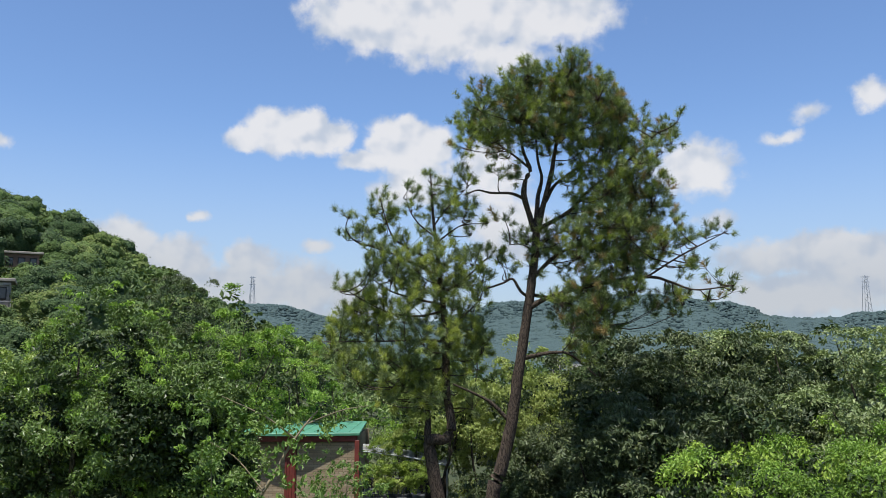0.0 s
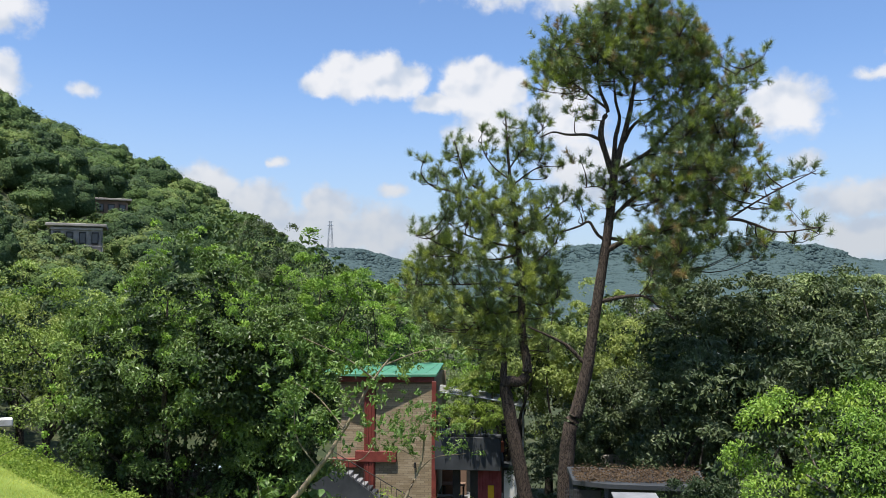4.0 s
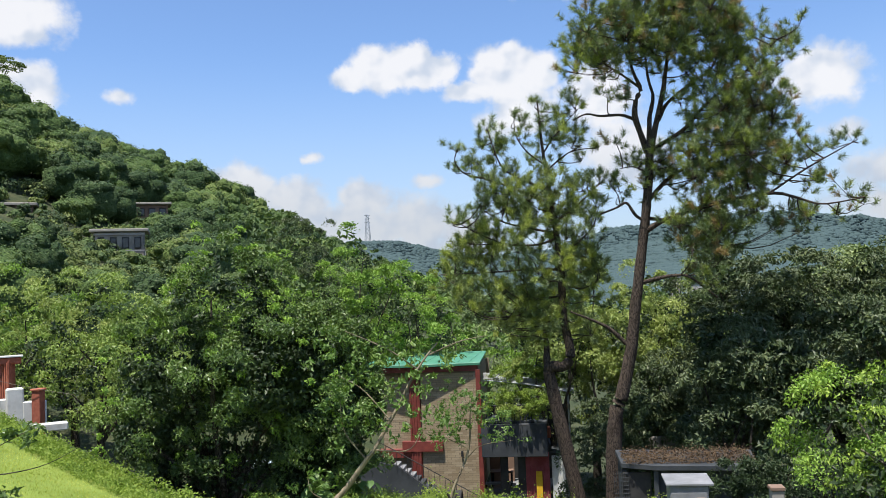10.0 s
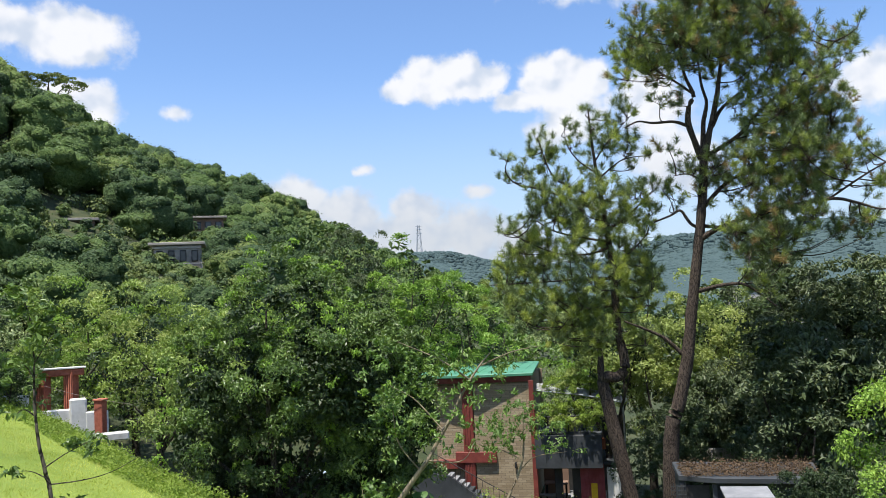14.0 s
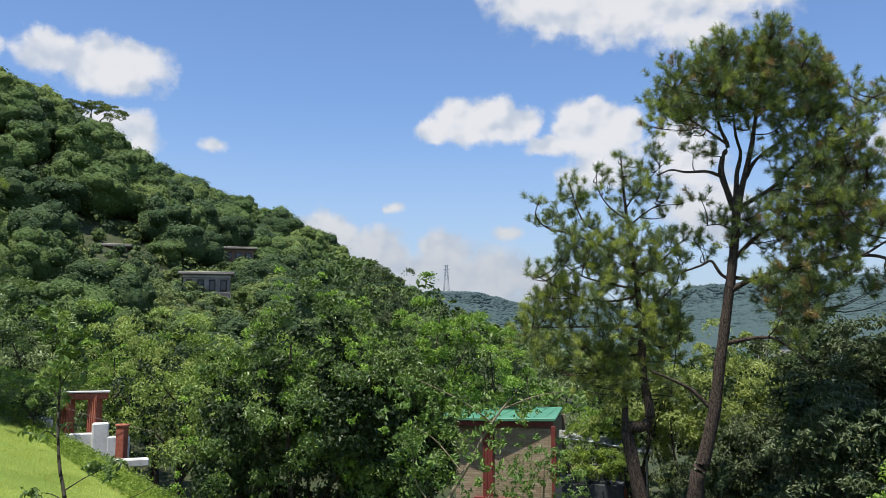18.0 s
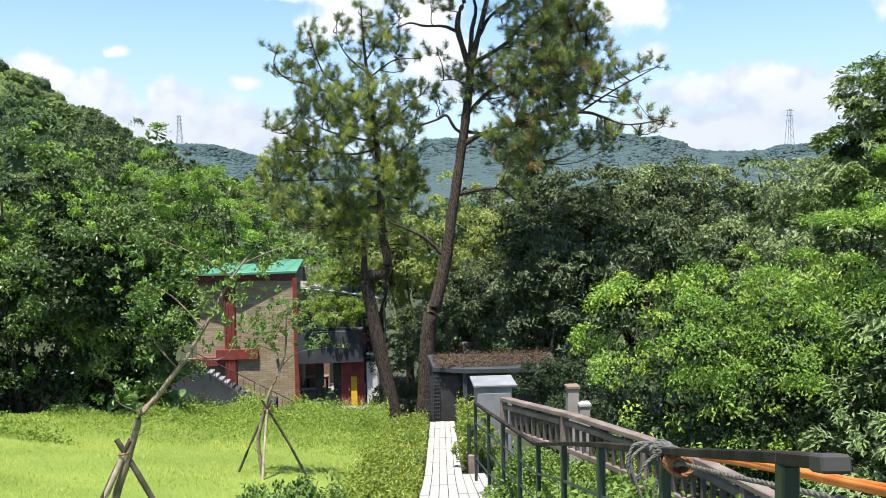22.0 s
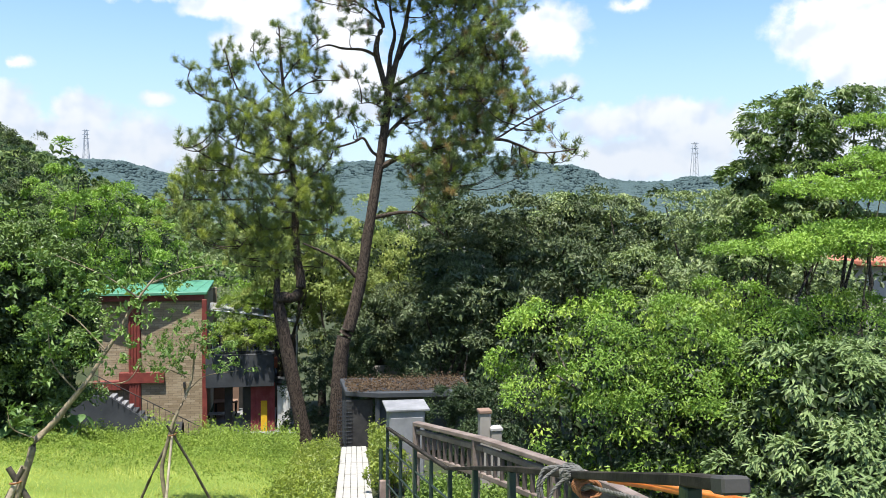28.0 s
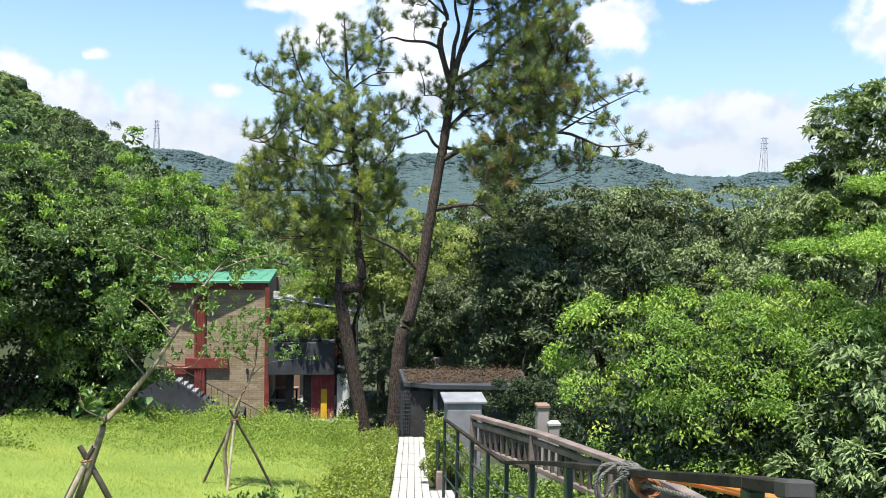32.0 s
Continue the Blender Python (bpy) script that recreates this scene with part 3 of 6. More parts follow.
near = np.concatenate([-np.geomspace(4000, 42, 46), np.linspace(-40, 40, 108), np.geomspace(42, 4000, 46)])
gx, gy = np.meshgrid(near, near + 18.0, indexing="ij")
k = len(near)
idx = np.arange(k * k).reshape(k, k)
ground = part("ground", (np.stack([gx, gy, height(gx, gy)], -1).reshape(-1, 3), np.stack([idx[:-1, :-1], idx[1:, :-1], idx[1:, 1:], idx[:-1, 1:]], -1).reshape(-1, 4), 1), "meadow")
ground.data.materials.append(MAT["undergrowth"])
# the far floor carries the same haze tint as the far woods
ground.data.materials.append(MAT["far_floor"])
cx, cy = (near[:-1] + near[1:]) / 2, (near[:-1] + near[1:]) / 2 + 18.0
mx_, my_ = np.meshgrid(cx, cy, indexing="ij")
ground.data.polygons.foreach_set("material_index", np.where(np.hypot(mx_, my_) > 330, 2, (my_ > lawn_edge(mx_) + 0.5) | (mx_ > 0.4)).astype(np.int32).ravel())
tagged(ground, "sunlit grassy hillside falling to a valley", "ground", kind="structure")


def on(x, y):
    return float(height(np.array([float(x)]), np.array([float(y)]))[0])


# ---- trees ----
def broadleaf(name, at, blobs, label, leaf, trunk_r, clumps, per, clump_r, length, ratio=0.45, seed=1, bark="dark_bark", limbs=6, lift=0.35, droop=0.25, fill=0.6, flat=0.75, group="", lean=(0.0, 0.0), category="tree", tips=None, rosette=0.0, inner=0):
    """A tree: trunk, limbs and a crown of leaf sprays. blobs are relative to the foot."""
    rng = np.random.default_rng(seed)
    tree = thing(name, at, label, category, group)
    B = np.asarray(blobs, float)
    mid = np.average(B[:, :3], axis=0, weights=B[:, 3])
    fork = np.array([mid[0] * 0.45 + lean[0], mid[1] * 0.45 + lean[1], max(B[:, 2].min() * 0.55, 0.3)])
    part("trunk", tube([(0, 0, -0.4), fork * 0.5 + [0.1 * trunk_r, 0, 0], fork], [trunk_r * 1.25, trunk_r, trunk_r * 0.8], 10, 10, 0.05, rng), bark, tree)
    (V, F), c = crown(B, clumps, per, clump_r, length, ratio, rng, lift, droop, fill, flat, rosette=rosette)
    part("crown", (V, F), leaf, tree)
    # inner leaves in the shade colour, so gaps in the crown read dark
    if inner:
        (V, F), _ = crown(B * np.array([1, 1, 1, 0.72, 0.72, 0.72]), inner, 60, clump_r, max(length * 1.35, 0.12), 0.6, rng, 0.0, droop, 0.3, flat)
        tagged(part("inner_leaf_growth", (V, F), "shade_leaf", tree, "inner leaves coloured dark for the crown's shade"), kind="stuff")
    # tips over the upper crown; a lighter leaf here stands for sunlit tops
    if tips:
        (V, F), _ = crown(B, tips[1], tips[2], clump_r * 0.55, tips[3], ratio, rng, lift + 0.35, droop + 0.35, 0.96, flat, 0.6, 0, rosette)
        tagged(part("young_leaf_growth", (V, F), tips[0], tree, "leaves at the shoot tips, sunlight put in where lighter"), kind="stuff")
    for i in range(limbs):
        b = B[i % len(B)]
        tip = b[:3] + sphere_dirs(rng, 1, 0.3)[0] * b[3:6] * 0.45
        bow = (fork + tip) / 2 + rng.standard_normal(3) * 0.12 * np.linalg.norm(tip - fork) * np.array([1, 1, 0.4])
        part("limb", tube([fork * 0.9, bow, tip], [trunk_r * 0.55, trunk_r * 0.36, trunk_r * 0.12], 6, 9, 0.05, rng), bark, tree)
    return tree


def tufts(at, axis, rng, needles, length, width, brush=0.26):
    """Bottle-brush shoots of pine needles: one three-cornered face a needle."""
    n = len(at) * needles
    k = np.repeat(np.arange(len(at)), needles)
    u = rng.random(n)[:, None]
    base = at[k] - axis[k] * (u * brush)
    out_d = unit(np.cross(axis[k], rng.standard_normal((n, 3))))
    d = unit(axis[k] * rng.uniform(0.15, 1.0, n)[:, None] + out_d * (0.35 + 0.65 * u ** 0.4))
    side = unit(np.cross(d, rng.standard_normal((n, 3)))) * width / 2
    tip = base + d * (length * rng.uniform(0.7, 1.1, n))[:, None]
    V = np.stack([base - side, base + side, tip], 1).reshape(-1, 3)
    return V, np.arange(3 * n).reshape(-1, 3)


def pine(name, at, label, stem, radii, limbs, boughs, seed, needles=80, length=0.25, width=0.015, shoots=21, yellow=0.22, brown=0.0, low_yellow=0.0):
    """A pine: stem, named limbs, twigs that rise into tufted pads of needles. Everything is relative to the foot.
    limbs: (line, thick end, thin end). boughs: (depth spread, pads), each pad x, z and radius."""
    rng = np.random.default_rng(seed)
    tree = thing(name, at, label, "pine tree")
    part("trunk", tube(stem, radii, 12, 48, 0.04, rng), "pine_bark", tree)
    anchors = [curve_points(stem, 60)[14:]]
    for pts, r0, r1 in limbs:
        part("limb", tube(pts, [r0, (r0 + r1) * 0.5, r1], 7, 22, 0.06, rng), "pine_bark", tree)
        anchors.append(curve_points(pts, 22)[3:])
    anchors = np.vstack(anchors)
    twigs, at_t, ax_t = [], [], []
    for spread, pads in boughs:
        for x, z, r in pads:
            for side in (-1, 1) if spread > 0.9 else (rng.choice([-1, 1]),):
                mid = np.array([x + 0.15 * rng.standard_normal(), side * spread * rng.uniform(0.1, 1.0), z + 0.1 * rng.standard_normal()])
                dist = np.linalg.norm((anchors - mid) * [1, 1, 1.2], axis=1) + 1.5 * (anchors[:, 2] > mid[2] - 0.1)
                root = anchors[np.argmin(dist + 0.25 * rng.random(len(anchors)))]
                bow = root * 0.5 + mid * 0.5 + np.array([0, 0, -0.12 * np.linalg.norm(mid - root)]) + 0.08 * rng.standard_normal(3)
                twigs.append(tube([root, bow, mid - [0, 0, 0.4 * r]], [0.026, 0.018, 0.011], 4, 6))
                for _ in range(max(4, int(shoots * (r / 0.42) ** 2))):
                    e = unit(rng.standard_normal(3) + [0, 0, 0.45])
                    tip = mid + e * r * (0.25 + 1.8 * rng.random() ** 0.8)
                    twigs.append(tube([mid - [0, 0, 0.4 * r], (mid + tip) / 2 - [0, 0, 0.25 * r], tip], [0.010, 0.007, 0.004], 3, 4))
                    ax_t.append(unit(0.75 * e + [0, 0, 0.65] + 0.35 * rng.standard_normal(3)))
                    at_t.append(tip + ax_t[-1] * 0.1)
    at_t, ax_t = np.array(at_t), np.array(ax_t)
    tagged(part("twig_growth", joined(twigs), "pine_bark", tree, "thin brown pine twigs"), kind="stuff")
    pick = rng.random(len(at_t)) - low_yellow * (at_t[:, 2] < 11.0)
    for name_p, sel, mat in (("needles", pick >= yellow + brown, "pine"), ("young_needles", pick < yellow, "pine_yellow"), ("old_needles", (pick >= yellow) & (pick < yellow + brown), "pine_old")):
        if sel.any():
            part(name_p, tufts(at_t[sel], ax_t[sel], rng, needles, length, width), mat, tree)
    return tree


# the tall pine at the foot of the path: stem, then the boughs of its forked head, the long arms and the low limbs
STEM = [(0, 0, -0.3), (0.22, 0, 3.28), (0.52, 0, 4.24), (0.9, 0, 5.78), (1.2, 0, 7.74), (1.52, 0, 9.74), (1.79, 0, 11.56), (1.87, 0, 12.8)]
HEAD = [([(1.8, 0, 12.6), (1.43, -0.2, 13.79), (1.47, -0.3, 14.39), (1.63, -0.4, 14.79), (1.4, -0.5, 15.39), (1.28, -0.6, 16.2), (1.37, -0.8, 17.9)], 0.12, 0.025),
        ([(1.85, 0, 12.6), (1.96, 0.15, 13.86), (2.13, 0.3, 14.63), (2.0, 0.5, 15.5), (1.96, 0.9, 17.9)], 0.10, 0.025),
        ([(1.89, 0, 12.6), (2.1, 0, 13.42), (2.43, 0, 14.67), (2.6, 0, 15.6), (2.89, 0, 17.2), (3.08, 0, 18.2)], 0.13, 0.025),
        ([(2.23, 0, 13.7), (2.65, 0.2, 14.39), (3.65, 0.5, 15.16), (4.33, 0.7, 15.7), (5.0, 1.0, 17.4)], 0.07, 0.02),
        ([(1.93, 0, 12.65), (3.1, -0.2, 13.34), (3.71, -0.3, 14.0), (5.13, -0.4, 15.1), (6.23, -0.6, 16.1)], 0.085, 0.02),
        ([(1.49, 0, 13.75), (0.97, -0.2, 13.94), (0.24, -0.35, 13.93), (-0.27, -0.5, 14.0), (-0.74, -0.7, 13.78)], 0.065, 0.02),
        ([(1.63, -0.3, 14.85), (1.11, 0, 15.38), (0.31, 0.3, 16.1), (-0.1, 0.6, 16.8)], 0.05, 0.015)]
ARMS = [([(1.74, 0, 10.9), (2.4, 0.2, 11.58), (3.05, 0.4, 12.0), (4.22, 0.6, 12.36), (6.2, 0.9, 13.26)], 0.09, 0.02),
        ([(1.6, 0, 9.84), (2.33, -0.2, 10.23), (3.98, -0.5, 10.65), (5.58, -0.9, 10.86), (6.41, -1.1, 10.64), (7.12, -1.3, 10.37), (8.37, -1.5, 10.5)], 0.10, 0.018),
        ([(5.6, -0.9, 10.86), (6.6, -1.1, 11.5), (7.39, -1.3, 11.93), (8.31, -1.4, 12.4)], 0.04, 0.015),
        ([(1.38, 0, 8.06), (1.81, -0.1, 8.16), (2.4, -0.2, 8.25), (2.98, -0.3, 8.17), (3.81, -0.5, 7.45)], 0.085, 0.03),
        ([(0.74, 0, 5.95), (0.24, -0.1, 6.45), (-0.2, -0.25, 6.73), (-1.15, -0.5, 7.16)], 0.085, 0.03),
        ([(1.61, 0, 10.2), (1.28, -0.1, 10.4), (0.98, -0.15, 10.85), (0.63, -0.2, 10.7), (0.06, -0.3, 10.5)], 0.065, 0.03),
        ([(1.81, 0, 11.87), (1.29, -0.15, 12.1), (0.8, -0.3, 12.05)], 0.035, 0.012), ([(1.65, 0, 10.3), (2.59, 0.3, 10.16), (3.54, 0.5, 9.77), (4.19, 0.8, 9.16)], 0.07, 0.02)]
TOP_LEFT = [(-0.23, 16.68, 0.5), (-0.45, 15.83, 0.4), (0.08, 17.11, 0.4), (0.6, 17.21, 0.44), (0.28, 16.15, 0.5), (0.86, 16.47, 0.5), (0.48, 15.68, 0.36), (1.44, 18.08, 0.44), (1.86, 18.08, 0.4), (1.23, 17.43, 0.48), (1.85, 17.21, 0.52), (1.48, 16.32, 0.5), (2.1, 16.15, 0.44)]
TOP_MID = [(2.65, 17.69, 0.44), (3.01, 18.29, 0.44), (3.43, 18.34, 0.36), (3.2, 17.43, 0.56), (2.77, 16.68, 0.52), (3.67, 17.75, 0.5), (4.26, 18.08, 0.32), (3.93, 17.11, 0.52), (3.39, 16.4, 0.52), (4.11, 16.19, 0.48), (2.65, 15.76, 0.3)]
SHOULDER = [(4.77, 17.43, 0.4), (5.15, 17.11, 0.28), (4.75, 16.68, 0.48), (5.26, 16.4, 0.28), (4.83, 15.76, 0.52), (4.19, 15.19, 0.48), (3.62, 15.55, 0.36), (5.6, 15.47, 0.36), (6.29, 16.4, 0.28), (6.77, 16.53, 0.2), (6.42, 15.98, 0.28), (6.05, 15.19, 0.28), (6.03, 14.63, 0.28), (6.47, 14.25, 0.26)]
FLANK = [(5.21, 14.84, 0.4), (4.68, 14.21, 0.52), (5.39, 14.0, 0.52), (6.0, 13.58, 0.48), (4.16, 13.79, 0.48), (3.53, 13.37, 0.4), (4.86, 13.25, 0.56), (5.77, 12.79, 0.52), (6.42, 12.75, 0.26), (4.13, 12.75, 0.56), (3.31, 12.55, 0.48), (4.94, 12.28, 0.56), (5.95, 12.01, 0.48), (4.11, 11.77, 0.56), (3.09, 11.72, 0.44)]
SKIRT = [(5.32, 11.4, 0.52), (2.59, 12.13, 0.32), (4.49, 10.95, 0.44), (3.68, 10.64, 0.44), (2.86, 10.04, 0.4), (4.07, 10.1, 0.44), (4.98, 10.34, 0.4), (5.92, 11.32, 0.36), (3.65, 9.49, 0.44), (4.46, 9.53, 0.36), (3.08, 9.29, 0.32), (4.03, 8.73, 0.36), (3.66, 8.18, 0.36), (5.88, 9.94, 0.28), (6.88, 9.84, 0.26)]
ARM_TIPS = [(6.96, 12.07, 0.26), (7.48, 12.18, 0.28), (8.09, 12.18, 0.28), (8.51, 12.5, 0.22), (7.15, 11.64, 0.22), (7.76, 11.56, 0.2), (7.38, 11.23, 0.22), (7.95, 11.23, 0.18), (8.37, 10.75, 0.22), (8.94, 10.75, 0.26), (6.73, 11.11, 0.2), (6.5, 10.5, 0.22), (7.2, 10.18, 0.26), (7.9, 10.14, 0.24)]
SPRIGS = [(0.77, 13.17, 0.24), (0.76, 12.38, 0.24), (0.55, 11.77, 0.24), (0.95, 11.36, 0.30), (1.37, 12.18, 0.27), (1.66, 11.36, 0.35), (1.92, 11.97, 0.38), (2.21, 12.42, 0.41), (0.99, 14.63, 0.30), (0.27, 14.75, 0.24), (3.14, 14.21, 0.35), (3.52, 14.63, 0.30)]
pine("pine_tree", (1.5, 30.0, 2.3), "tall old pine with forked crown at the foot of the path", STEM, [0.31, 0.25, 0.23, 0.205, 0.18, 0.165, 0.15, 0.13], HEAD + ARMS,
     [(1.6, TOP_LEFT), (1.7, TOP_MID), (1.3, SHOULDER), (1.7, FLANK), (1.2, SKIRT), (0.5, ARM_TIPS), (0.5, SPRIGS)], 11, brown=0.10, yellow=0.25)
# the pine beside it: the stem makes a hook, then rises straight
STEM = [(0, 0, -0.3), (-0.73, 0, 3.39), (-0.96, 0, 4.68), (-1.06, 0, 5.25), (-0.88, -0.1, 5.45), (-0.53, -0.15, 5.43), (-0.26, -0.1, 5.72), (-0.28, 0, 6.3), (-0.43, 0, 7.2), (-0.45, 0, 9.06), (-0.63, 0, 11.16), (-0.89, 0, 13.3), (-1.02, 0, 15.3)]
SIDE_LIMBS = [([(-0.72, 0, 11.9), (-1.48, -0.1, 12.24), (-2.31, -0.25, 12.71), (-2.63, -0.4, 13.33), (-2.9, -0.5, 14.3)], 0.05, 0.015), ([(-0.63, 0, 11.37), (-1.89, -0.2, 11.98), (-2.94, -0.3, 12.39), (-3.76, -0.5, 12.62), (-4.12, -0.6, 13.08), (-4.0, -0.8, 13.5)], 0.05, 0.015),
         ([(-0.85, 0, 12.86), (-1.49, 0.1, 13.41), (-1.88, 0.3, 14.09), (-1.93, 0.4, 14.7)], 0.035, 0.012), ([(-0.89, 0, 13.29), (-0.42, -0.2, 13.9), (0.41, -0.6, 14.7)], 0.035, 0.012), ([(-0.8, 0, 12.64), (-0.1, 0.2, 13.2), (0.55, 0.3, 13.56)], 0.035, 0.012),
         ([(-0.42, 0, 8.96), (-1.46, -0.2, 9.02), (-2.69, -0.35, 8.97), (-5.0, -0.7, 8.94)], 0.06, 0.015), ([(-0.55, 0, 10.31), (-1.48, 0.2, 10.54), (-2.55, 0.5, 10.88), (-3.44, 0.7, 11.5)], 0.05, 0.015), ([(-0.53, 0, 10.1), (-1.46, -0.2, 9.89), (-2.7, -0.4, 10.08), (-4.22, -0.8, 10.88)], 0.05, 0.015),
         ([(-0.59, 0, 10.73), (0.1, -0.2, 11.14), (1.07, -0.5, 12.0)], 0.05, 0.015), ([(-0.47, 0, 9.48), (0.21, 0.3, 9.91), (0.86, 0.6, 10.57)], 0.05, 0.015), ([(-0.47, 0, 8.03), (-1.05, -0.2, 7.93), (-1.86, -0.3, 7.83), (-2.46, -0.5, 7.23)], 0.06, 0.02),
         ([(-0.47, 0, 8.65), (0.19, -0.25, 8.24), (0.8, -0.5, 8.44)], 0.05, 0.015), ([(-1.04, 0, 5.19), (-1.11, 0.07, 5.68), (-1.09, 0.13, 6.29), (-1.22, 0.2, 7.2)], 0.17, 0.06)]
CANDLES = [(-2.94, 14.47, 0.25), (-3.02, 13.89, 0.38), (-2.55, 13.97, 0.34), (-3.18, 13.39, 0.31), (-2.72, 13.39, 0.31), (-4.08, 13.67, 0.21), (-4.2, 12.9, 0.25), (-3.82, 13.11, 0.21), (-3.6, 12.6, 0.27), (-3.07, 12.47, 0.27), (-1.92, 14.69, 0.25), (-1.96, 14.15, 0.31), (-1.53, 14.32, 0.23), (-2.17, 13.61, 0.27), (-1.02, 15.28, 0.25), (-0.96, 14.76, 0.27)]
CROWN = [(-0.42, 14.91, 0.31), (0.05, 15.02, 0.31), (0.47, 14.69, 0.36), (-0.21, 14.26, 0.46), (0.43, 13.93, 0.4), (0.75, 13.46, 0.27), (0.59, 12.96, 0.21), (-0.64, 13.76, 0.36), (0.11, 13.39, 0.29), (-1.1, 13.67, 0.31), (-1.48, 13.24, 0.29), (-2.54, 13.03, 0.31), (-1.9, 12.64, 0.38), (-1.06, 12.64, 0.38), (-0.42, 12.64, 0.29)]
UPPER = [(-2.75, 12.0, 0.38), (-2.07, 11.9, 0.46), (-1.27, 11.79, 0.5), (-0.42, 11.96, 0.42), (0.32, 12.11, 0.34), (0.84, 12.0, 0.31), (-3.16, 11.37, 0.38), (-2.32, 11.16, 0.5), (-1.47, 10.94, 0.55), (-0.53, 11.05, 0.5), (0.31, 11.26, 0.42), (1.01, 11.32, 0.29), (-4.31, 10.9, 0.27), (-3.57, 10.73, 0.38)]
rng = np.random.default_rng(31)
BODY = [(x + rng.uniform(-0.25, 0.25), z + rng.uniform(-0.2, 0.2), rng.uniform(0.28, 0.42)) for z, xa, xb in ((10.3, -4.0, 1.1), (9.6, -4.4, 1.2), (8.9, -4.6, 1.2), (8.2, -4.2, 1.1), (7.5, -3.5, 0.9), (6.9, -2.9, 0.6)) for x in np.arange(xa, xb, 0.8)]
pine("pine_tree", (0.55, 31.2, 2.0), "pine with a hooked lower trunk and pale young needles", STEM, [0.27, 0.24, 0.22, 0.21, 0.20, 0.19, 0.18, 0.16, 0.15, 0.13, 0.09, 0.06, 0.02], SIDE_LIMBS,
     [(0.4, CANDLES), (0.8, CROWN), (1.2, UPPER), (1.3, BODY)], 12, length=0.27, yellow=0.22, shoots=14, width=0.014, needles=100, low_yellow=0.25)
grow = lambda p: (1.29 * p[0], 1.29 * p[1], 1.286 * p[2] - 3.87)
pine("pine_tree", (-26.5, 25.0, on(-26.5, 25.0)), "pine with long bare boughs above the lawn",
     [(0, 0, -0.3)] + [grow(p) for p in [(0.1, 0, 4.0), (0.5, 0, 7.5), (0.8, 0.1, 11.0), (1.0, 0.2, 13.5)]], [0.30, 0.26, 0.2, 0.1, 0.03],
     [([grow(p) for p in line], r0, r1) for line, r0, r1 in [([(0.3, 0, 5.6), (1.2, 0.5, 6.0), (1.8, 1.0, 7.2), (2.2, 1.4, 7.8)], 0.15, 0.05), ([(0.4, 0, 7.0), (0.8, 0.3, 9.0), (1.4, 0.6, 10.0)], 0.1, 0.03), ([(0.4, 0, 6.4), (-0.8, 0, 7.5), (-1.5, 0.2, 8.8)], 0.1, 0.03)]],
     [(1.6, [(*(grow((x + 0.7 * r * rng.standard_normal(), 0, z + 0.6 * r * rng.standard_normal()))[::2]), rng.uniform(0.4, 0.6)) for x, z, r in ((0.9, 12.2, 0.9), (1.4, 10.3, 1.1), (1.9, 8.0, 1.0), (0.3, 9.3, 1.2), (-1.2, 9.5, 1.2), (1.5, 6.3, 0.9), (-0.8, 11.5, 1.0)) for _ in range(5)])],
     13, needles=50, length=0.28, width=0.020, shoots=11)

# the dense dark tree group beside the brick house; lighter tips stand for its sunlit tops
broadleaf("evergreen_tree", (-10.2, 24.0, on(-10.2, 24.0)), [(x + 0.45, y, z + 3.4 - on(-10.2, 24.0), rx, ry, rz) for x, y, z, rx, ry, rz in [(0.2, -0.2, 6.3, 1.9, 2.1, 2.3), (-1.5, -0.4, 4.7, 2.0, 2.1, 1.9), (1.7, -0.7, 4.8, 2.0, 2.2, 1.9), (-2.4, -0.2, 3.1, 1.5, 1.7, 1.3), (0.2, 0.5, 2.7, 2.3, 1.5, 1.5), (2.6, 0.5, 2.8, 1.6, 1.5, 1.4), (-1.6, 0.3, 1.5, 1.7, 1.4, 1.0), (1.2, 0.5, 1.4, 1.8, 1.4, 1.0)]],
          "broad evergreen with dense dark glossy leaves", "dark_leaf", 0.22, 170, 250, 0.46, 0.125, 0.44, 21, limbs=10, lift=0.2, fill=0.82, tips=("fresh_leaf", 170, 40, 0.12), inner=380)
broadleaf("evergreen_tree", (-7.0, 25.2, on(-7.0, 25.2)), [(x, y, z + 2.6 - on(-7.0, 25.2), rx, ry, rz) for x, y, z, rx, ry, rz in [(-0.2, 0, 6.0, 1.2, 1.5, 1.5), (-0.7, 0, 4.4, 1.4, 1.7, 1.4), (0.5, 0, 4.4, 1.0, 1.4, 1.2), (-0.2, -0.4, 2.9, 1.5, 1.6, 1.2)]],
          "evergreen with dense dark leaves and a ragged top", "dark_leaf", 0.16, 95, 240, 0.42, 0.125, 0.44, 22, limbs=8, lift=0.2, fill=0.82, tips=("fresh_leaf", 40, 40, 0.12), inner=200)

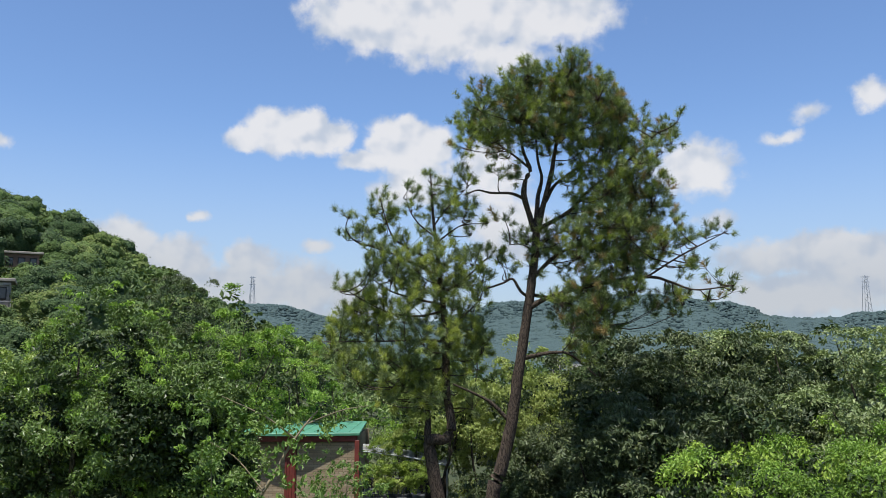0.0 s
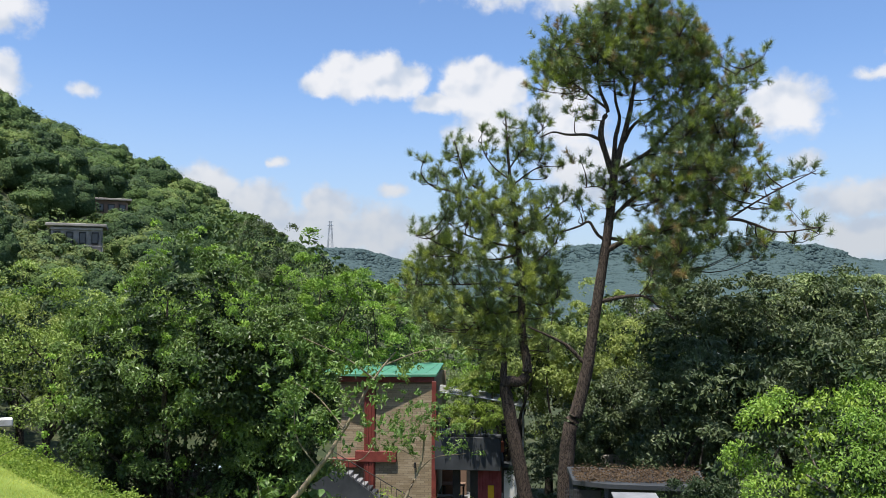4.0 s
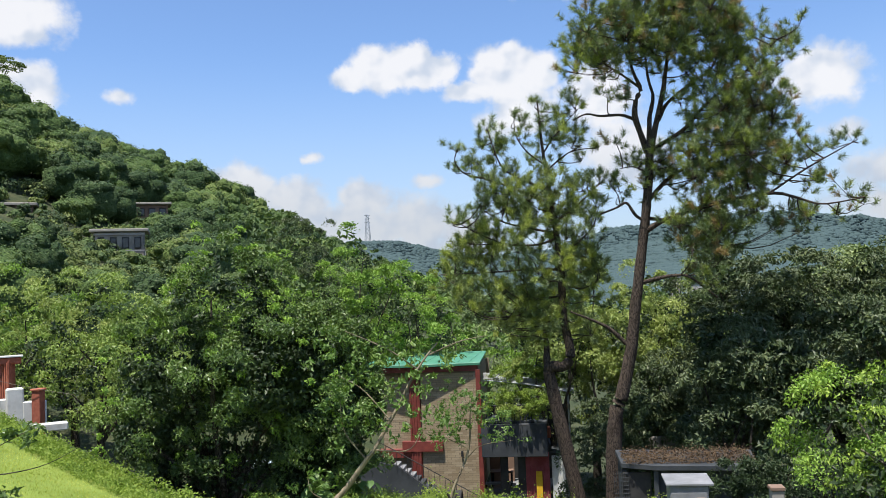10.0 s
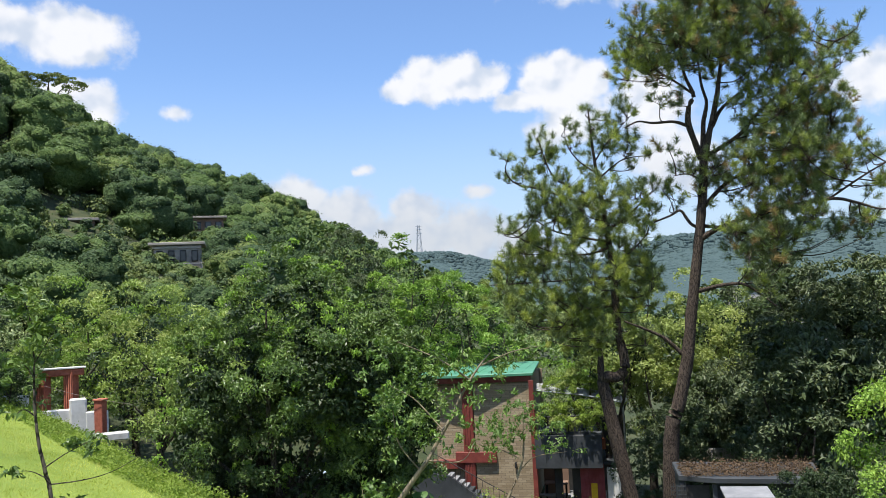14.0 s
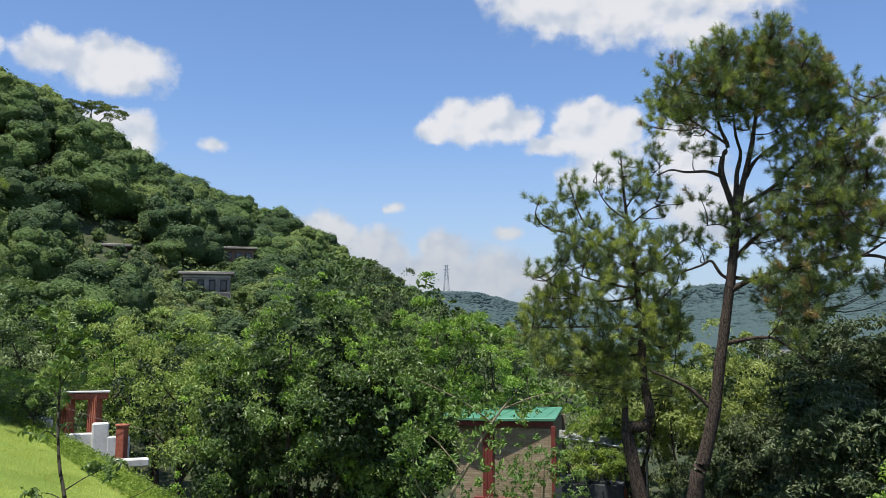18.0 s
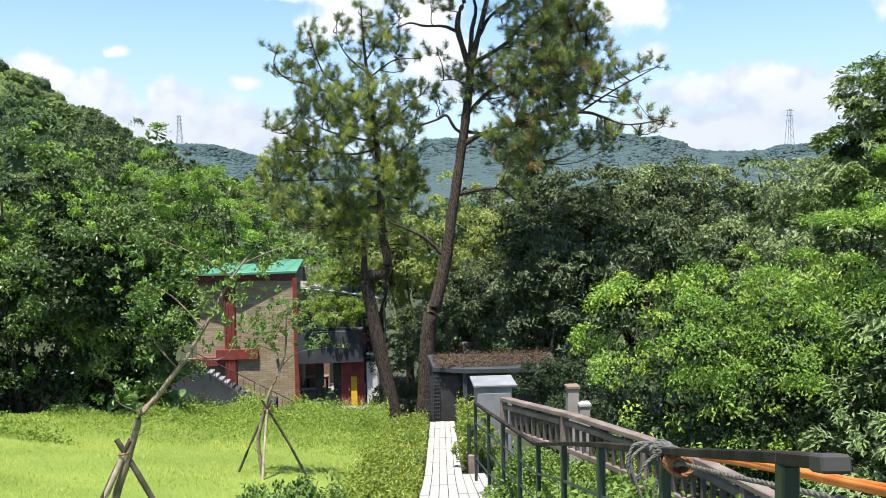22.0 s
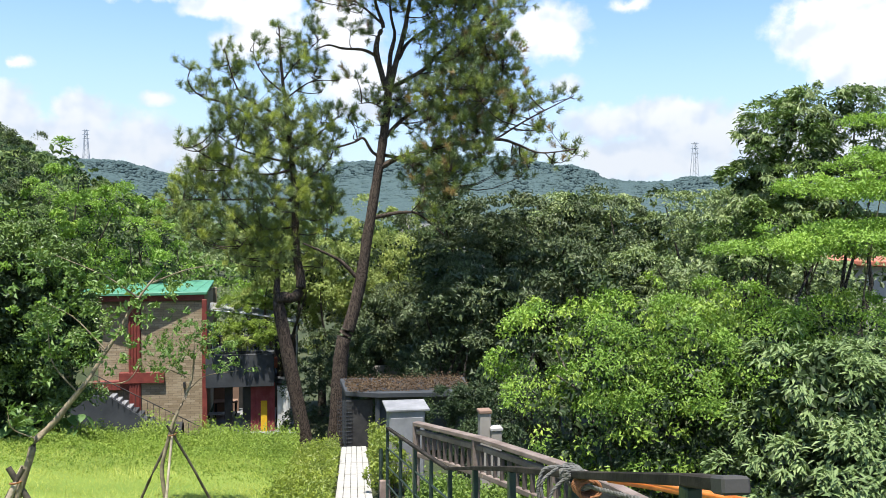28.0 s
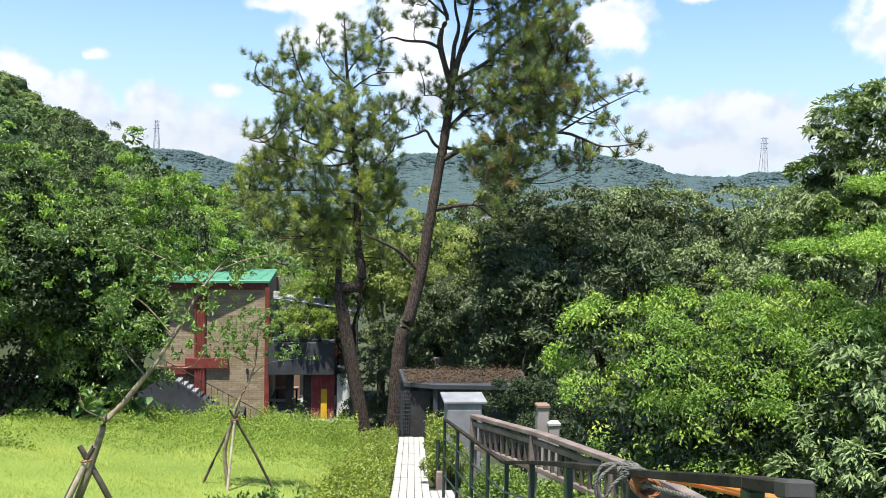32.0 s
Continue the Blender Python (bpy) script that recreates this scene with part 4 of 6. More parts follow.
# fresh green trees behind the house, and lighter ones up the slope
rng = np.random.default_rng(5)
BACK = [(-11.5, 46.4, 13.9, 2.3, "fresh_leaf"), (-8.9, 47.0, 12.0, 2.4, "fresh_leaf"), (-15.5, 45.5, 11.6, 2.8, "fresh_leaf"), (-6.5, 50.0, 10.4, 2.6, "olive_leaf"), (-18.9, 52.0, 12.7, 2.6, "olive_leaf"), (-3.0, 52.0, 9.2, 2.6, "fresh_leaf"),
        (-17.3, 36.0, 11.0, 2.6, "light_leaf"), (-20.3, 35.0, 12.1, 2.8, "light_leaf"), (-24.6, 40.0, 12.4, 2.8, "lime_leaf"), (-27.0, 38.0, 11.9, 2.8, "light_leaf"), (-31.0, 36.0, 13.0, 3.0, "olive_leaf"), (-29.0, 44.0, 12.6, 3.0, "fresh_leaf"), (-36.0, 42.0, 15.0, 3.2, "dark_leaf"),
        (1.5, 44.0, 11.5, 2.4, "lime_leaf"), (4.4, 46.0, 11.6, 2.5, "lime_leaf"), (7.4, 45.0, 11.0, 2.3, "lime_leaf"), (3.0, 41.0, 10.2, 2.0, "lime_leaf"), (-0.6, 42.5, 11.0, 1.9, "lime_leaf"), (7.8, 49.0, 5.4, 2.0, "lime_leaf"), (-24.0, 56.0, 13.8, 3.2, "fresh_leaf"), (-14.0, 60.0, 12.6, 3.0, "dark_leaf"), (-22.3, 71.6, 17.4, 2.8, "wood_leaf")]
for i, (x, y, top, r, leaf) in enumerate(BACK):
    z = on(x, y)
    hgt = top - z
    blobs = [(0, 0, hgt - r * 0.9, r * 0.9, r * 0.9, r * 0.9)]
    for q in range(5):
        a = q * 1.26 + i
        blobs.append((r * 0.75 * math.cos(a), r * 0.75 * math.sin(a), hgt - r * (1.5 + 0.35 * (q % 3)), r * 0.75, r * 0.75, r * 0.7))
    blobs.append((0, 0, hgt * 0.45, r * 1.1, r * 1.1, hgt * 0.25))
    broadleaf("broadleaf_tree", (x, y, z), blobs, {"fresh_leaf": "fresh green broadleaf tree with an uneven crown", "olive_leaf": "grey-green feathery tree behind the house", "light_leaf": "light green tree with drooping sprays", "dark_leaf": "dark green rounded tree on the slope", "lime_leaf": "yellow-green tree with fine light foliage", "wood_leaf": "tall dull grey-green tree at the end of the hill"}[leaf],
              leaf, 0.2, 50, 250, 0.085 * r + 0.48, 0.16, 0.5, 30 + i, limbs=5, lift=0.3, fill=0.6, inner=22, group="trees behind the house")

# the shaded wood to the right of the pines, and the row of layered trees down the valley side
WOOD = [(8.6, 37.0, 12.0, 2.6), (11.2, 34.5, 12.0, 2.7), (6.0, 39.0, 7.6, 2.2), (13.5, 38.5, 12.3, 2.9), (9.4, 31.5, 9.6, 2.3), (3.0, 38.0, 6.4, 2.0), (6.4, 31.2, 9.4, 2.0), (7.3, 35.5, 11.8, 1.9)]
ROW = [(14.8, 37.2, 12.5, 2.3), (17.0, 36.4, 12.7, 2.3), (19.2, 35.4, 12.8, 2.4), (21.4, 36.0, 13.0, 2.5), (12.6, 40.5, 12.5, 2.3), (23.2, 36.5, 13.0, 2.5), (14.6, 31.0, 9.8, 2.3), (17.4, 30.0, 10.0, 2.3), (20.0, 29.0, 10.0, 2.4)]
for i, (x, y, top, r) in enumerate(WOOD + ROW):
    z = on(x, y)
    hgt = top - z
    dark = i < len(WOOD)
    blobs = []
    for q in range(7):
        a, lv = q * 2.4 + i, q / 7
        blobs.append((r * 0.7 * math.cos(a) * (1 - 0.3 * lv), r * 0.7 * math.sin(a), hgt - 0.7 - (1 - lv) * hgt * (0.52 if dark else 0.55), r * 0.8, r * 0.8, 0.85 if dark else 0.6))
    # wood_leaf: a dull grey-green leaf, darkened further for the dense wood's shade
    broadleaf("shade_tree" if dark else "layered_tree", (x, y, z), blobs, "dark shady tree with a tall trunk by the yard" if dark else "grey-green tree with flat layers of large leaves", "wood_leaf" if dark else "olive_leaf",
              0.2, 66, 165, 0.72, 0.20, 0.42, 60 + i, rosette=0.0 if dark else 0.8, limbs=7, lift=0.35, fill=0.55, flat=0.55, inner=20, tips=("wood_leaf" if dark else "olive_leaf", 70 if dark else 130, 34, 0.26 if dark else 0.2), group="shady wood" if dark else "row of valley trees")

# the large-leaved tree and the layered bright tree on the right
LOQUAT = [(0.6, 0, 12.75, 1.0, 1.0, 0.55), (-0.4, -0.2, 12.3, 0.9, 0.9, 0.5), (1.5, 0, 12.2, 0.9, 0.9, 0.5), (0.3, -0.3, 11.55, 1.1, 0.9, 0.45), (1.4, -0.2, 11.2, 0.9, 0.9, 0.45),
          (-0.7, 0, 11.1, 0.9, 0.9, 0.4), (-1.2, 0, 10.3, 0.9, 1.0, 0.55), (0, 0, 10.4, 1.0, 1.0, 0.5), (-1.3, 0, 9.5, 0.9, 1.0, 0.5), (1.0, 0, 10.1, 0.9, 0.9, 0.5),
          (-1.05, 0.1, 11.9, 0.6, 0.8, 0.4), (-1.0, 0, 11.2, 0.6, 0.8, 0.4)]
# olive tips put the tree's lit tops into the leaf colour
broadleaf("loquat_tree", (11.0, 16.8, on(11, 16.8)), [(*b[:2], b[2] - on(11, 16.8), b[3], b[4], 0.9 * b[5]) for b in LOQUAT],
          "upright tree with whorls of long dark leaves", "dark_leaf", 0.13, 170, 170, 0.36, 0.12, 0.32, 81, limbs=10, droop=0.35, fill=0.6, flat=0.6, rosette=0.9, tips=("olive_leaf", 260, 40, 0.15), inner=36)
broadleaf("terminalia_tree", (9.2, 11.6, on(9.2, 11.6)), [(b[0] - 9.2, b[1] - 11.6, b[2] - on(9.2, 11.6), b[3], b[4], b[5]) for b in [(8.0, 10.7, 10.75, 1.3, 1.3, 0.14), (8.9, 10.9, 11.2, 1.3, 1.3, 0.14), (7.4, 11.0, 9.95, 1.3, 1.2, 0.16), (8.4, 10.8, 10.2, 1.4, 1.3, 0.15), (9.4, 11, 11.9, 1.1, 1.1, 0.12)]],
          "slender tree with flat tiers of small bright leaves", "fresh_leaf", 0.05, 170, 230, 0.36, 0.055, 0.5, 82, bark="bark", limbs=6, lift=0.0, droop=0.0, fill=0.1, flat=0.25)
# the big bush group below the timber rail
CAMPHOR = [(4.2, 12.2, 8.0, 1.0, 1.3, 0.95), (5.4, 12.2, 8.05, 1.2, 1.3, 1.0), (6.6, 12.0, 8.1, 1.3, 1.3, 1.0), (7.8, 11.6, 8.1, 1.2, 1.2, 0.95), (4.6, 11.8, 6.8, 1.1, 1.3, 1.1), (6.2, 11.5, 6.9, 1.5, 1.3, 1.2),
           (4.4, 12.6, 5.5, 0.9, 1.2, 1.0), (5.7, 11.6, 5.6, 1.4, 1.2, 1.2), (4.75, 12.6, 8.9, 0.3, 0.4, 0.4)]
# brighter tips stand for sun-struck clusters on the bush
broadleaf("camphor_bush", (5.4, 12.6, on(5.4, 12.6)), [(b[0] - 5.4, b[1] - 12.6, b[2] - on(5.4, 12.6), *b[3:]) for b in CAMPHOR],
          "vigorous bush with bright lime-green leaves", "fresh_leaf", 0.10, 125, 480, 0.44, 0.062, 0.46, 83, bark="bark", limbs=10, lift=0.2, droop=0.45, fill=0.82, tips=("bright_leaf", 260, 50, 0.075), rosette=0.25, inner=170)
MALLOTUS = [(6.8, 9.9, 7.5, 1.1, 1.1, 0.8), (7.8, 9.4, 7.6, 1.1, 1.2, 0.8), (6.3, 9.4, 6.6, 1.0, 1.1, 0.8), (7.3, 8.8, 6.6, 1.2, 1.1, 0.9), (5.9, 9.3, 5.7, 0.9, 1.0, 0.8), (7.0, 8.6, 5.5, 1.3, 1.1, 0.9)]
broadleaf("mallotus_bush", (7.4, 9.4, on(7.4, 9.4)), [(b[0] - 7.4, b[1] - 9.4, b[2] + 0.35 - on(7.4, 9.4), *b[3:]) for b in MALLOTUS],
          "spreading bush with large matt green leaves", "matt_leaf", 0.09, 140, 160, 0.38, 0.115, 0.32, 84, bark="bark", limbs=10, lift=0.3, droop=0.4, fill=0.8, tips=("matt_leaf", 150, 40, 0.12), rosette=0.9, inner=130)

for i, (x, y, top, r) in enumerate([(0.5, 34.0, 5.6, 0.9), (1.9, 33.6, 6.3, 1.0), (3.0, 34.2, 6.0, 1.0), (4.2, 33.8, 5.2, 0.9)]):
    z = on(x, y)
    hgt = top - z
    broadleaf("cypress", (x, y, z), [(0.3 * math.cos(q * 2.2), 0.3 * math.sin(q * 2.2), hgt * (0.12 + 0.78 * q / 6), r * (1 - 0.10 * q), r * (1 - 0.10 * q), hgt * 0.13) for q in range(7)], "dark bushy cypress in the shade of the pines", "cypress", 0.1, 90, 60, 0.34, 0.13, 0.4, 140 + i, limbs=2, lift=0.5, droop=-0.6, fill=0.6, group="cypresses by the pines", category="cypress")

# shrubs by the shed, the trees' shade put into their leaf colour
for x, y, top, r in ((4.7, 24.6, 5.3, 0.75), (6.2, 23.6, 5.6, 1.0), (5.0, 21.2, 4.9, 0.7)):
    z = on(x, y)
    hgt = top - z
    broadleaf("shrub", (x, y, z), [(0, 0, hgt - r * 0.6, r, r, r * 0.6), (r * 0.5, 0, hgt * 0.5, r * 0.8, r * 0.8, hgt * 0.4), (-r * 0.5, 0, hgt * 0.45, r * 0.7, r * 0.7, hgt * 0.4)], "shrub beside the shed, coloured dark for shade", "shade_leaf", 0.05, 70, 90, 0.3, 0.10, 0.45, int(150 + 10 * x), limbs=4, group="shrubs by the shed", category="shrub")

for q in range(9):
    x = -36.0 + 1.7 * q
    y = float(lawn_edge(x)) + 0.9 + 0.5 * math.sin(2.1 * q)
    z, r = on(x, y), 0.95 + 0.35 * math.sin(1.3 * q + 1) ** 2
    broadleaf("shrub", (x, y, z), [(0, 0, r * 0.9, r, r, r * 0.7), (r * 0.6, 0.2, r * 0.6, r * 0.7, r * 0.7, r * 0.6), (-r * 0.6, 0, r * 0.6, r * 0.7, r * 0.7, r * 0.6)], "rounded green shrub at the lawn's upper edge", ("mid_leaf", "fresh_leaf", "dark_leaf")[q % 3], 0.05, 50, 90, 0.34, 0.10, 0.5, 400 + q, limbs=4, inner=12, group="shrubs along the lawn", category="shrub")

# added shrubs, coloured dark to give the deep shade under the evergreens
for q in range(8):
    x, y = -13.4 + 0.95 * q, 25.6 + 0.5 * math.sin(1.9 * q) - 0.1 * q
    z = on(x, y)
    broadleaf("shrub", (x, y, z), [(0, 0, 0.75, 0.75, 0.6, 0.6), (0.4, 0.2, 0.45, 0.6, 0.6, 0.4), (-0.4, 0.1, 0.5, 0.6, 0.5, 0.45)], "added shrub under the evergreens, coloured dark for shade", "shade_leaf", 0.04, 40, 80, 0.28, 0.10, 0.5, 430 + q, limbs=3, group="shrubs under the evergreens", category="shrub")

# ---- woods on the hill and on the far ranges ----
# houses among them: azimuth, elevation of the floor, distance, half width in degrees
HILL_HOUSES = [(-29.5, 2.3, 96, 2.1), (-26.6, 6.1, 125, 0.5), (-34.6, 5.3, 105, 0.8)]
rng = np.random.default_rng(8)
pts = []
while len(pts) < 640:
    a, r = rng.uniform(-52, -13), rng.uniform(64, 250)
    if rng.random() > (r / 250) ** 0.5:
        continue
    x, y = r * math.sin(radians(a)), r * math.cos(radians(a))
    if all((x - p[0]) ** 2 + (y - p[1]) ** 2 > (0.016 * r + 1.5) ** 2 for p in pts):
        pts.append((x, y, r))
x, y = 170 * math.sin(radians(-36.6)), 170 * math.cos(radians(-36.6))
broadleaf("umbrella_tree", (x, y, on(x, y)), [(-6 + 2.1 * q, (q % 2) * 2.0, 56.0 - on(x, y) - 0.30 * abs(q - 2.4) ** 1.6, 2.1, 2.6, 0.75) for q in range(7)], "flat-topped umbrella tree on the hill's crest", "hill_light", 0.35, 110, 70, 0.9, 0.34, 0.6, 171, limbs=9, lift=0.5, fill=0.6, flat=0.35)
unit_ball = bmesh.new()
bmesh.ops.create_icosphere(unit_ball, subdivisions=1, radius=1.0)
BV, BF = np.array([v.co for v in unit_ball.verts]), np.array([[v.index for v in f.verts] for f in unit_ball.faces])
unit_ball.free()


def flakes(at, axis, up, size):
    """Far leaf sprays: one three-cornered face each."""
    side = unit(np.cross(axis, up)) * size[:, None] * 0.5
    tip = axis * size[:, None] * 0.62
    return np.stack([at - side - tip * 0.6, at + side - tip * 0.6, at + tip], 1).reshape(-1, 3), np.arange(3 * len(at)).reshape(-1, 3)


def dome(x, y, z, s, r):
    """A rounded crown built of lumps whose skin is small leaf sprays."""
    lumps = [(0, 0, 0.78 * s, s, 0.9 * s)]
    count = 8
    for q in range(count):
        a, e = q * 2.4 + rng.uniform(0, 0.7), rng.uniform(0.1, 1.35)
        lumps.append((0.78 * s * math.cos(a) * math.cos(e), 0.78 * s * math.sin(a) * math.cos(e), 0.8 * s + 0.72 * s * math.sin(e), s * rng.uniform(0.30, 0.50), s * rng.uniform(0.26, 0.42)))
    P_, N_, body, o = [], [], [], 0
    for q, (lx, ly, lz, a, h) in enumerate(lumps):
        shape = BV * (1 + 0.10 * rng.standard_normal((len(BV), 1)))
        body.append((shape * [0.95 * a, 0.95 * a, 0.95 * h] + [x + lx, y + ly, z + lz], BF))
        n = 130 if q == 0 else 62
        d = sphere_dirs(rng, n, 0.0)
        d[:, 2] = np.where(d[:, 2] < -0.35, -d[:, 2], d[:, 2])
        P_.append(np.array([lx, ly, lz]) + d * [a, a, h] * (1.02 + 0.08 * rng.standard_normal((n, 1))))
        N_.append(unit(d + 0.3 * rng.standard_normal((n, 3)) + [0, 0, 0.3]))
    P_, N_ = np.vstack(P_) + [x, y, z], np.vstack(N_)
    L = (0.030 * s + 0.05 + 0.0008 * r) * rng.uniform(0.7, 1.3, len(P_))
    axis = unit(np.cross(N_, rng.standard_normal(N_.shape)))
    return flakes(P_, axis, N_, L), joined(body)


def low_growth(x, y, z, s, r):
    """A small bush among the hill woods."""
    d = sphere_dirs(rng, 150, 0.4)
    N2 = unit(d + 0.3 * rng.standard_normal(d.shape))
    return flakes(d * [s, s, 0.8 * s] * (1 + 0.12 * rng.standard_normal((150, 1))) + [x, y, z + 0.3 * s], unit(np.cross(N2, rng.standard_normal(d.shape))), N2, (0.11 + 0.0015 * r) * rng.uniform(0.7, 1.3, 150))


cores = {"hill_leaf": [], "hill_dark": [], "hill_light": []}
tones = {"hill_leaf": [], "hill_dark": [], "hill_light": []}
for x, y, r in pts:
    s = rng.choice([0.6, 0.75, 0.9, 1.1]) * rng.uniform(0.85, 1.15) * (2.1 + r * 0.0105)
    z = on(x, y)
    a = math.degrees(math.atan2(x, y))
    if any(abs(a - h[0]) < h[3] + 60 * s / r and r < h[2] + 4 and (z + 1.9 * s - EYE) / r > math.tan(radians(h[1] + 0.2)) for h in HILL_HOUSES):
        s = (min(math.tan(radians(h[1] + 0.3)) * r for h in HILL_HOUSES if abs(a - h[0]) < h[3] + 60 * s / r) + EYE - z) / 1.9
        s = max(s, 0.7)
    tone = rng.choice(["hill_leaf", "hill_dark", "hill_light"], p=[0.48, 0.34, 0.18])
    sprays, body = dome(x, y, z, s, r)
    tones[tone].append(sprays)
    cores[tone].append(body)
for _ in range(560):
    a, r = rng.uniform(-46, -22.5), rng.uniform(66, 150)
    x, y = r * math.sin(radians(a)), r * math.cos(radians(a))
    s = rng.uniform(0.9, 1.7)
    if any(abs(a - h[0]) < h[3] + 0.6 and r < h[2] + 2 and (on(x, y) + 2.0 - EYE) / r > math.tan(radians(h[1])) for h in HILL_HOUSES):
        s *= 0.45
    tones[rng.choice(["hill_leaf", "hill_dark", "hill_light"], p=[0.4, 0.3, 0.3])].append(low_growth(x, y, on(x, y), s, r))
# scrub round the old house
for _ in range(170):
    a, r = rng.uniform(-34.0, -26.5), rng.uniform(76, 93)
    x, y = r * math.sin(radians(a)), r * math.cos(radians(a))
    tones[rng.choice(["hill_leaf", "hill_light"])].append(low_growth(x, y, on(x, y), rng.uniform(0.45, 0.8), r))
for tone, shapes in cores.items():
    tagged(part("hillside_woods", joined(shapes), tone + "_mass"), {"hill_leaf": "rounded green crowns of the hill woods", "hill_dark": "rounded dark crowns of the hill woods", "hill_light": "rounded pale crowns of the hill woods"}[tone], "woods", kind="stuff")
for tone, shapes in tones.items():
    V, F, _ = joined(shapes)
    tagged(part("hillside_woods", (V, F), tone), {"hill_leaf": "dense green woods covering the steep hill", "hill_dark": "dark evergreen woods on the steep hill", "hill_light": "paler tree crowns among the hill woods"}[tone], "woods", kind="stuff")
ball = bmesh.new()
bmesh.ops.create_icosphere(ball, subdivisions=1, radius=1.0)
SV, SF = np.array([v.co for v in ball.verts]), np.array([[v.index for v in f.verts] for f in ball.faces])
ball.free()
crowns = []
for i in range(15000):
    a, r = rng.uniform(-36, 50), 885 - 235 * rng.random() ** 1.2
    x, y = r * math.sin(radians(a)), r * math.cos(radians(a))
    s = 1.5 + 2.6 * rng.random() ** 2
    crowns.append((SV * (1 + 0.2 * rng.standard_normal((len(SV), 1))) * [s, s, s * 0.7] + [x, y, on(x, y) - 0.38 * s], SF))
tagged(part("far_woods", joined(crowns), "far_leaf"), "far hill woods, their colour blued for haze", "woods", kind="stuff")
# valley woods between the yard and the far hills
V_all, F_all, o = [], [], 0
for i in range(150):
    a, r = rng.uniform(-22, 46), rng.uniform(62, 330)
    x, y = r * math.sin(radians(a)), r * math.cos(radians(a))
    s = rng.uniform(2.5, 4.2)
    z = on(x, y)
    (V, F), _ = crown([(x, y, z + s * 1.4, s, s, s * 1.2), (x + s * 0.5, y, z + s * 0.9, s * 0.8, s * 0.8, s * 0.7)], 16, 26, s * 0.42, 0.4 + 0.0035 * r, 0.7, rng, 0.5, 0.1, 0.75)
    V_all.append(V), F_all.append(F + o)
    o += len(V)
tagged(part("valley_woods", (np.vstack(V_all), np.vstack(F_all)), "hill_leaf"), "green tree tops filling the valley", "woods", kind="stuff")


# ---- saplings on the lawn ----
def sapling(at, label, stem, radii, boughs, sprays, seed, leaf="mid_leaf", length=0.13, bark="pale_bark", per=16, spread=0.16):
    rng = np.random.default_rng(seed)
    tree = thing("sapling", at, label, "sapling")
    part("trunk", tube(stem, radii, 8, 24, 0.05, rng), bark, tree)
    for line, r in boughs:
        part("branch", tube(line, [r, r * 0.3], 6, 10, 0.05, rng), bark, tree)
    (V, F), _ = crown(sprays[0], sprays[1], per, spread, length, 0.42, rng, 0.2, 0.1, 0.2, 0.7, 0.9)
    part("leaves", (V, F), leaf, tree)
    return tree


gA = on(-3.45, 10.5)
lift_a = lambda x, z, y=0.0: (x + 3.45, y, z - gA)
sapling((-3.45, 10.5, gA), "leaning sapling with sparse leaves on pale boughs",
        [(-0.03, 0, -0.1), lift_a(-3.45, 6.15), lift_a(-3.32, 6.65), lift_a(-3.16, 7.09), lift_a(-3.04, 7.47), lift_a(-2.98, 7.68), lift_a(-2.78, 7.87), lift_a(-2.57, 8.15), lift_a(-2.39, 8.37), lift_a(-2.29, 8.56, 0.1), lift_a(-2.1, 8.87, 0.15), lift_a(-1.91, 9.23, 0.2), lift_a(-1.71, 9.52, 0.3), lift_a(-1.58, 9.66, 0.3)],
        [0.06, 0.055, 0.05, 0.045, 0.045, 0.04, 0.034, 0.03, 0.027, 0.024, 0.02, 0.016, 0.012, 0.008],
        [([lift_a(-1.71, 9.5, 0.3), lift_a(-1.3, 9.66, 0.3), lift_a(-0.95, 9.72, 0.4)], 0.012), ([lift_a(-1.85, 9.33, 0.2), lift_a(-2.2, 9.6, 0.1), lift_a(-2.75, 9.85, 0.1)], 0.014), ([lift_a(-2.4, 8.35), lift_a(-1.95, 8.36, -0.1), lift_a(-1.75, 8.62, -0.1)], 0.011),
         ([lift_a(-2.5, 8.22), lift_a(-2.75, 8.6, -0.1), lift_a(-2.8, 9.0, -0.1)], 0.012), ([lift_a(-2.2, 8.7, 0.1), lift_a(-2.55, 9.1, 0.1), lift_a(-2.85, 9.3)], 0.011), ([lift_a(-2.98, 7.7), lift_a(-3.2, 7.85, -0.1), lift_a(-3.25, 8.05, -0.1)], 0.009)],
        ([(*lift_a(-2.1, 9.3, 0.1), 0.75, 0.5, 0.42), (*lift_a(-2.8, 9.55, 0.1), 0.5, 0.4, 0.35), (*lift_a(-1.3, 9.6, 0.4), 0.55, 0.4, 0.2), (*lift_a(-2.85, 8.8, 0), 0.35, 0.3, 0.4), (*lift_a(-3.15, 7.9, -0.1), 0.28, 0.25, 0.2), (*lift_a(-1.95, 8.7, 0.1), 0.5, 0.4, 0.25)], 105), 91, leaf="mid_leaf", length=0.09, per=18)
gB = on(-2.4, 16.2)
